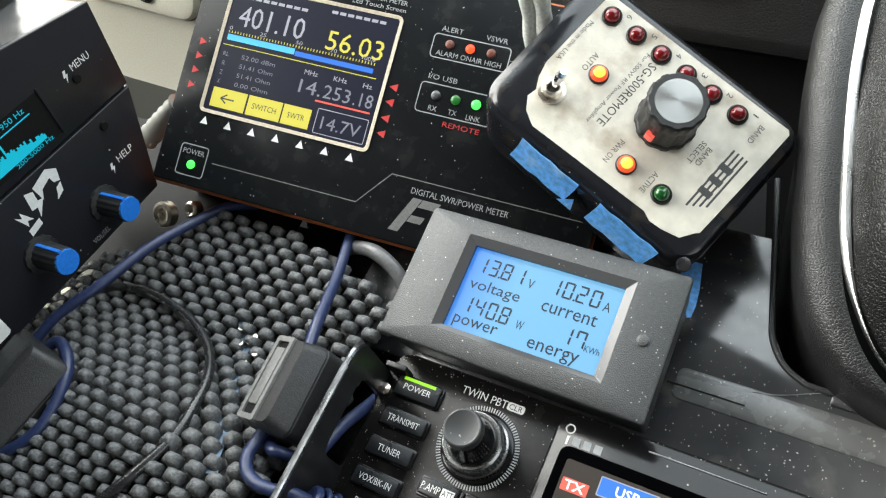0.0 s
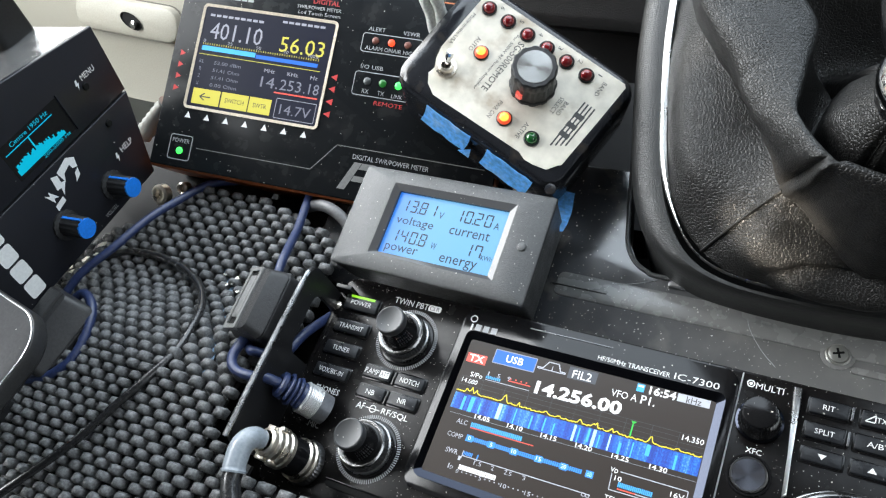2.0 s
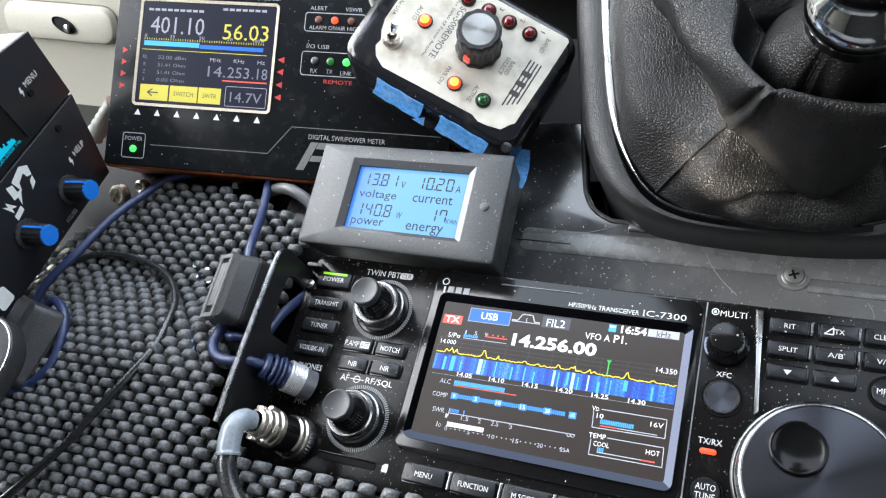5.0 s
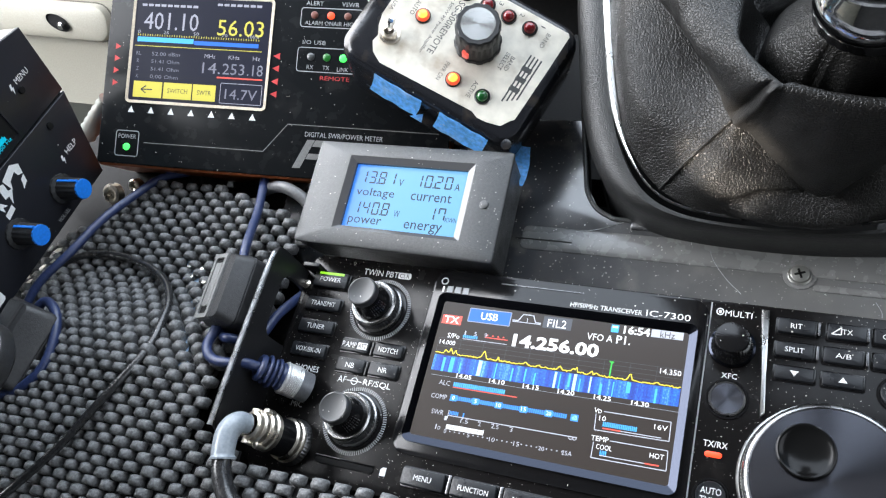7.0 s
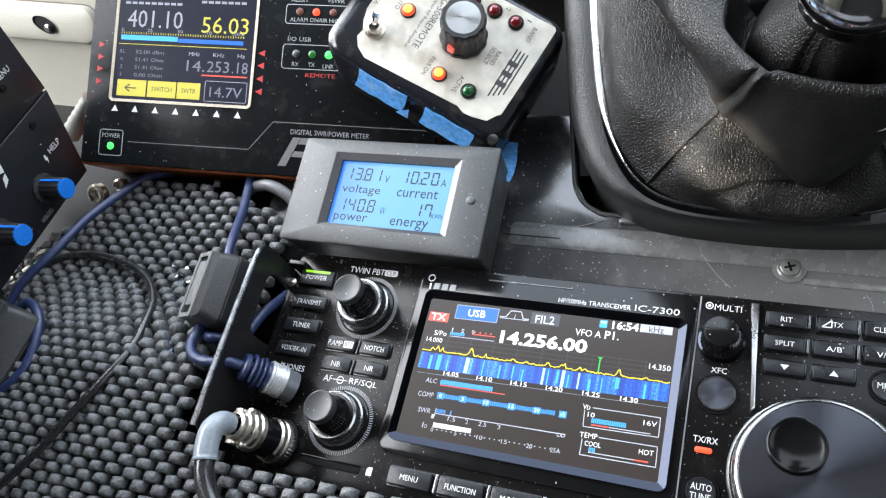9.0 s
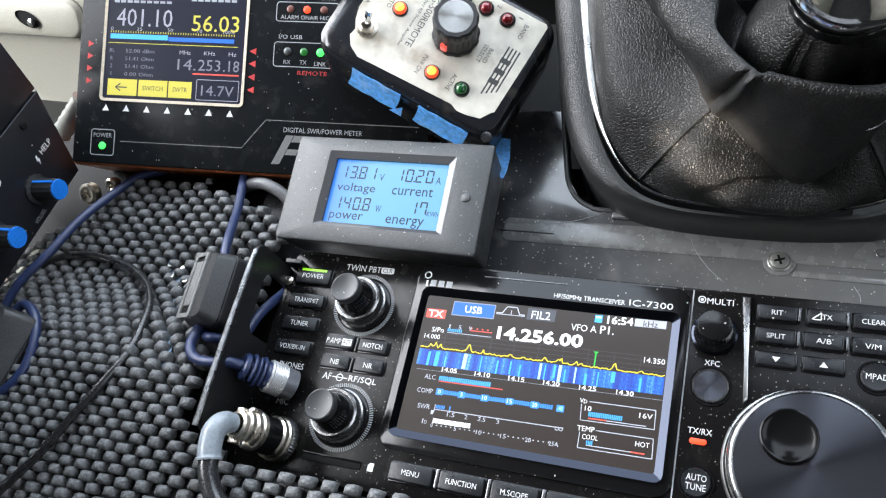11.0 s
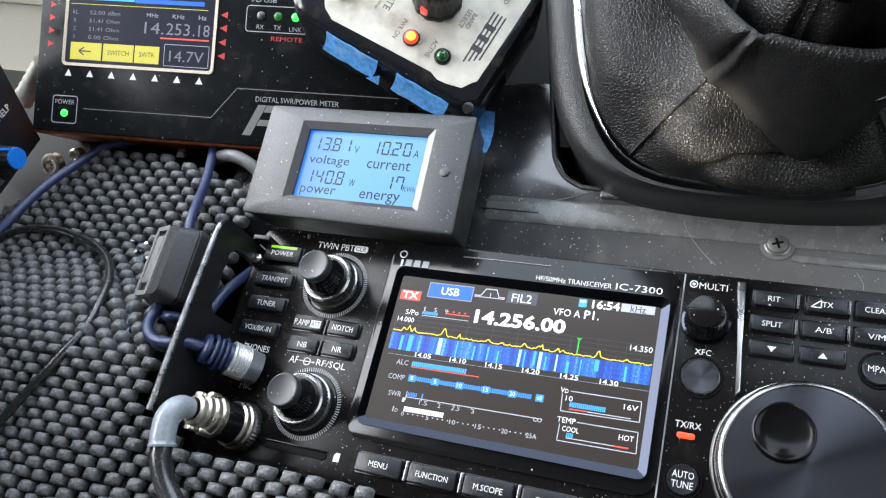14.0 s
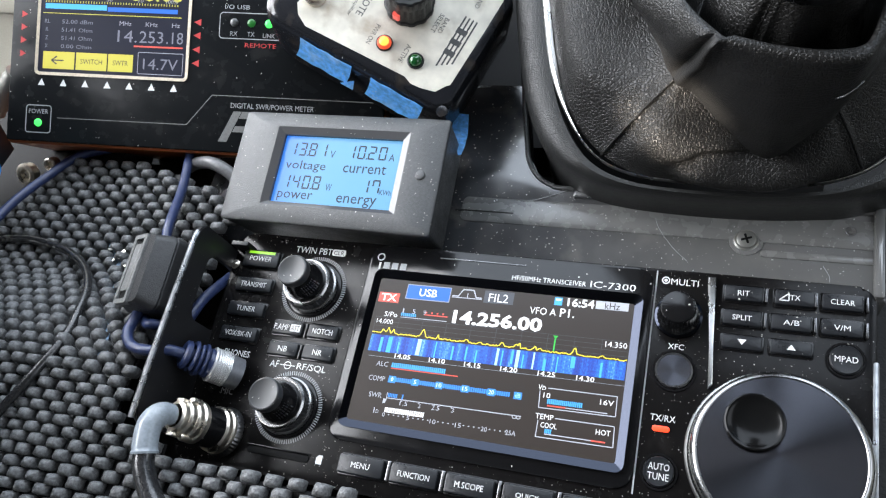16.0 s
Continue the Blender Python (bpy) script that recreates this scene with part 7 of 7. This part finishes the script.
def microphone_plug():
    a, b = (-0.1575, -0.0262, 0.0), (-0.1660, -0.0262, 0.0290)
    t = thing("microphone_plug", a, along(a, b), "worn nickel microphone connector with a milky sleeve", "plug")
    part("socket_ring", lathe([(R(9.4)[0], 0), (R(9.4)[0], 1.6 * U), (R(8.8)[0], 2.6 * U), (R(7.6)[0], 2.8 * U)], 0, 0, 160, 40, 0.25 * U), M["grey"], t, "knurled dark socket ring")
    part("coupling_nut", lathe([(R(8.4)[0], 2.4 * U), (R(8.8)[0], 2.9 * U), (R(8.8)[0], 3.8 * U), (R(8.2)[0], 4.3 * U), (R(8.5)[0], 4.8 * U), (R(8.4)[0], 6.4 * U), (R(7.6)[0], 7.1 * U)], 0, 0, 48), M["nickel"], t, "polished nickel coupling ring")
    part("body", lathe([(R(7.5)[0], 6.6 * U), (R(7.4)[0], 7.4 * U), (R(7.3)[0], 14.6 * U), (R(6.6)[0], 15.2 * U)], 0, 0, 40), M["gloss"], t, "gloss black connector body")
    part("clamp", lathe([(R(7.2)[0], 14.4 * U), (R(7.7)[0], 14.8 * U), (R(7.7)[0], 16.6 * U), (R(7.1)[0], 17.2 * U), (R(7.3)[0], 17.8 * U), (R(7.0)[0], 19.2 * U), (R(6.2)[0], 19.8 * U), (R(6.5)[0], 20.4 * U), (R(6.3)[0], 22.0 * U), (R(5.5)[0], 22.6 * U), (R(5.7)[0], 23.2 * U), (R(5.4)[0], 24.8 * U), (R(4.2)[0], 25.2 * U)], 0, 0, 44), M["nickel"], t, "worn nickel cable clamp")
    for s in (-1, 1):
        part("clamp_screw", lathe([(R(1.3)[0], 17.0 * U), (R(1.5)[0], 17.4 * U), (R(1.5)[0], 21.4 * U), (R(1.0)[0], 22.0 * U), (0.0, 22.1 * U)], s * 6.4 * U, 2.2 * U, 14), M["nickel"], t, "small clamp screw")
        part("clamp_tab", slab(*R(s * 5.6 - 1.2, s * 5.6 + 1.2, -3.6, 0.2, 18.0, 23.6), 0.5 * U, 0.3 * U), M["nickel"], t, "bent nickel clamp tab")


microphone_plug()
alone("microphone_cable_sleeve", tube([(-0.1652, -0.0262, 0.0250), (-0.1664, -0.0272, 0.0292), (-0.1676, -0.0312, 0.0316), (-0.1670, -0.0370, 0.0318), (-0.1660, -0.0415, 0.0312)], 0.0052, 20, 6, [0.0038 + 0.0006 * min(1, i / 8) + (0.0005 if i == 23 else 0.0003 if i > 23 else 0.0) for i in range(25)]), M["clear"], "milky silicone sleeve bent over the cable", "sleeve")
alone("microphone_cable", tube([(-0.1664, -0.0395, 0.0314), (-0.1648, -0.0455, 0.0312), (-0.1600, -0.0530, 0.0300), (-0.1510, -0.0620, 0.0285), (-0.1400, -0.0750, 0.0270), (-0.1300, -0.0950, 0.0262)], 0.0037, 16), M["blackcable"], "thick black microphone cable", "cable")
alone("navy_audio_cable", tube([(-0.1735, -0.0028, 0.0188), (-0.1775, -0.0030, 0.0226), (-0.1825, -0.0044, 0.0242), (-0.1890, -0.0047, 0.0245), (-0.1945, -0.0028, 0.0240), (-0.1975, 0.0014, 0.0233), (-0.1982, 0.0075, 0.0215), (-0.1985, 0.0285, 0.0170), (-0.2035, 0.0480, 0.0150), (-0.2085, 0.0600, 0.0095), (-0.2140, 0.0730, 0.0030), (-0.2200, 0.0880, -0.0020), (-0.2260, 0.1050, -0.0060)], 0.0021), M["cable"], "navy audio cable through the ferrite clamp", "cable")
alone("navy_return_loop", tube([(-0.1990, 0.0140, 0.0160), (-0.1955, 0.0075, 0.0185), (-0.1900, 0.0065, 0.0200), (-0.1835, 0.0100, 0.0120), (-0.1815, 0.0240, 0.0060), (-0.1805, 0.0380, -0.0050)], 0.0021), M["cable"], "navy cable loop behind the bracket", "cable")
alone("navy_processor_cable", tube([(-0.2760, 0.1000, -0.0120), (-0.2830, 0.0890, -0.0010), (-0.2880, 0.0740, 0.0060), (-0.2925, 0.0560, 0.0135), (-0.2965, 0.0350, 0.0190), (-0.3040, 0.0190, 0.0205), (-0.3090, 0.0080, 0.0180), (-0.3120, -0.0040, 0.0150)], 0.0021), M["cable"], "navy cable leading into the second ferrite clamp", "cable")
alone("navy_device_loop", tube([(-0.3060, 0.0050, 0.0150), (-0.3000, 0.0098, 0.0170), (-0.2922, 0.0072, 0.0180), (-0.2864, 0.0013, 0.0180), (-0.2829, -0.0091, 0.0180), (-0.2826, -0.0202, 0.0180), (-0.2874, -0.0289, 0.0180), (-0.2960, -0.0345, 0.0170), (-0.3100, -0.0380, 0.0170)], 0.0022), M["cable"], "navy cable loop under the rounded device", "cable")
alone("black_lead", tube([(-0.3200, 0.0340, 0.0020), (-0.3060, 0.0410, 0.0010), (-0.2900, 0.0430, 0.0015), (-0.2730, 0.0410, 0.0030), (-0.2580, 0.0370, 0.0045), (-0.2450, 0.0300, 0.0070), (-0.2350, 0.0200, 0.0120), (-0.2295, 0.0080, 0.0175), (-0.2280, -0.0030, 0.0205), (-0.2310, -0.0180, 0.0245), (-0.2385, -0.0340, 0.0255), (-0.2480, -0.0520, 0.0255), (-0.2600, -0.0690, 0.0255), (-0.2760, -0.0900, 0.0255), (-0.2950, -0.1150, 0.0255)], 0.0018, 14), M["blackcable"], "thin black lead curving across the mat", "cable")
alone("grey_coax_cable", tube([(-0.2240, 0.0900, -0.0080), (-0.2160, 0.0905, -0.0040), (-0.2060, 0.0890, -0.0010), (-0.1960, 0.0850, -0.0030), (-0.1880, 0.0780, -0.0080)], 0.0029), M["greycable"], "short grey cable behind the monitor", "cable")


def taped_rod():
    t = thing("taped_microphone_lead", (-0.166, 0.170, 0.029), Matrix(), "lead bound in pale tape rising behind the control box", "taped lead")
    for dx in (-0.0026, 0.0028):
        pts = spline([(-0.1660 + dx, 0.1700, 0.0290), (-0.1645 + dx, 0.1720, 0.0560), (-0.1655 + dx, 0.1730, 0.0740), (-0.1670 + dx, 0.1740, 0.0880)], 8)
        part("binding", tube(pts, 0.0030, 12, radii=[0.0030 + 0.0003 * math.sin(i * 1.3 + dx * 900) for i in range(40)], smooth_path=False), M["tin"], t, "crumpled pale tape binding")
    bm = slab(-0.016, 0.016, -0.008, 0.008, -0.004, 0.010, 0.003, 0.002)
    bmesh.ops.transform(bm, matrix=Matrix.Translation((-0.165, 0.1735, 0.0800)) @ Matrix.Rotation(radians(-8), 4, "Z"), verts=bm.verts)
    part("clip", bm, M["rubber"], t, "black plastic clip")


taped_rod()


def fittings():
    """Metal fittings by the processor and the power meter."""
    for name, pts, r, m, label in (("coax_connector", [(-0.3240, 0.1010, 0.0180), (-0.3150, 0.1080, 0.0240), (-0.3060, 0.1150, 0.0300)], 0.0050, "screw", "worn silver coaxial connector between the two cases"),
                                   ("coax_connector", [(-0.3060, 0.0960, 0.0060), (-0.3030, 0.1010, 0.0080)], 0.0034, "chrome", "small bright coaxial connector")):
        alone(name, tube(pts, r, 20, radii=[r * (1 - 0.12 * (i % 2)) for i in range(30)]), M[m], label, "connector")
    for x, y, z, r in ((-0.3134, 0.0788, -0.0040, 0.0056), (-0.3010, 0.0850, -0.0040, 0.0036)):
        bm = lathe([(r, -0.003), (r, 0.001), (r * 0.75, 0.0018), (r * 0.5, 0.0012), (r * 0.4, -0.001), (0.0001, -0.001)], 0, 0, 24)
        bmesh.ops.transform(bm, matrix=Matrix.Translation((x, y, z)) @ Matrix.Rotation(radians(40), 4, "X"), verts=bm.verts)
        alone("grommet", bm, M["nickel"], "tarnished metal grommet beside the mat", "grommet")
    bm = lathe([(0.0001, 0.0), (0.0080, 0.0006), (0.0085, 0.002), (0.0085, 0.016), (0.0070, 0.017), (0.0070, 0.040), (0.0001, 0.041)], 0, 0, 28)
    bmesh.ops.transform(bm, matrix=along((-0.3560, -0.0060, 0.0180), (-0.4000, -0.0110, 0.0210)), verts=bm.verts)
    alone("screw_connector", bm, M["chrome"], "bright metal screw connector behind the rounded device", "connector")
    rng = random.Random(11)
    spots = [(-0.3277, 0.0416, 0.0010, 1.2), (-0.3266, 0.0355, 0.0010, 0.8), (-0.3302, 0.0312, 0.0010, 1.0), (-0.3387, 0.0288, 0.0010, 1.2), (-0.3357, 0.0239, 0.0010, 1.2), (-0.3399, 0.0215, 0.0010, 1.0), (-0.3271, 0.0251, 0.0010, 0.7), (-0.3313, 0.0207, 0.0010, 1.1), (-0.3379, 0.0163, 0.0010, 0.9), (-0.3363, 0.0123, 0.0010, 0.9), (-0.3210, 0.0164, 0.0010, 0.8), (-0.3406, 0.0138, 0.0010, 0.7)]
    # Tiny bright flakes added in place of the glints on the lumps.
    spots += [(-0.2435 + 0.0005, 0.0427, 0.0002, 0.42), (-0.2354, 0.0422, 0.0002, 0.40), (-0.2364, 0.0394, 0.0002, 0.36), (-0.2308, 0.0358, 0.0006, 0.42), (-0.2392, 0.0377, 0.0002, 0.36), (-0.2321, 0.0314, 0.0016, 0.40)]
    for sx, sy, sz, size in spots:
        sz = mat_height(sx, sy) + 0.0034
        bm = prism([(size * rng.uniform(0.0015, 0.0034) * math.cos(a), size * rng.uniform(0.0015, 0.0034) * math.sin(a)) for a in (0.1, 1.3, 2.4, 3.6, 4.9)], 0, 0.0006)
        bmesh.ops.transform(bm, matrix=Matrix.Translation((sx, sy, sz)) @ Euler((rng.uniform(-0.55, -0.1), rng.uniform(-0.35, 0.15), 0)).to_matrix().to_4x4(), verts=bm.verts)
        tagged(alone("foil_glint_scrap", bm, M["plugfoil"], "crumpled scrap of silver foil on the mat, the tiniest standing for glints", "scrap"), group="foil scraps")


fittings()

bm = bmesh.new()
flap = [[bm.verts.new(p) for p in row] for row in (((-0.0990, 0.1225, -0.0060), (-0.0925, 0.1222, -0.0064)), ((-0.0975, 0.1130, -0.0040), (-0.0905, 0.1120, -0.0052)), ((-0.0925, 0.1035, -0.0010), (-0.0895, 0.1040, -0.0022)), ((-0.0908, 0.0985, 0.0), (-0.0896, 0.0990, -0.0004)))]
for a, b in zip(flap, flap[1:]):
    bm.faces.new((a[0], a[1], b[1], b[0]))
ext = bmesh.ops.extrude_face_region(bm, geom=bm.faces[:])
bmesh.ops.translate(bm, vec=(0, 0, 0.0003), verts=[e for e in ext["geom"] if isinstance(e, bmesh.types.BMVert)])
alone("tape_scrap", bm, M["tape"], "torn strip of blue masking tape under the control box", "tape")
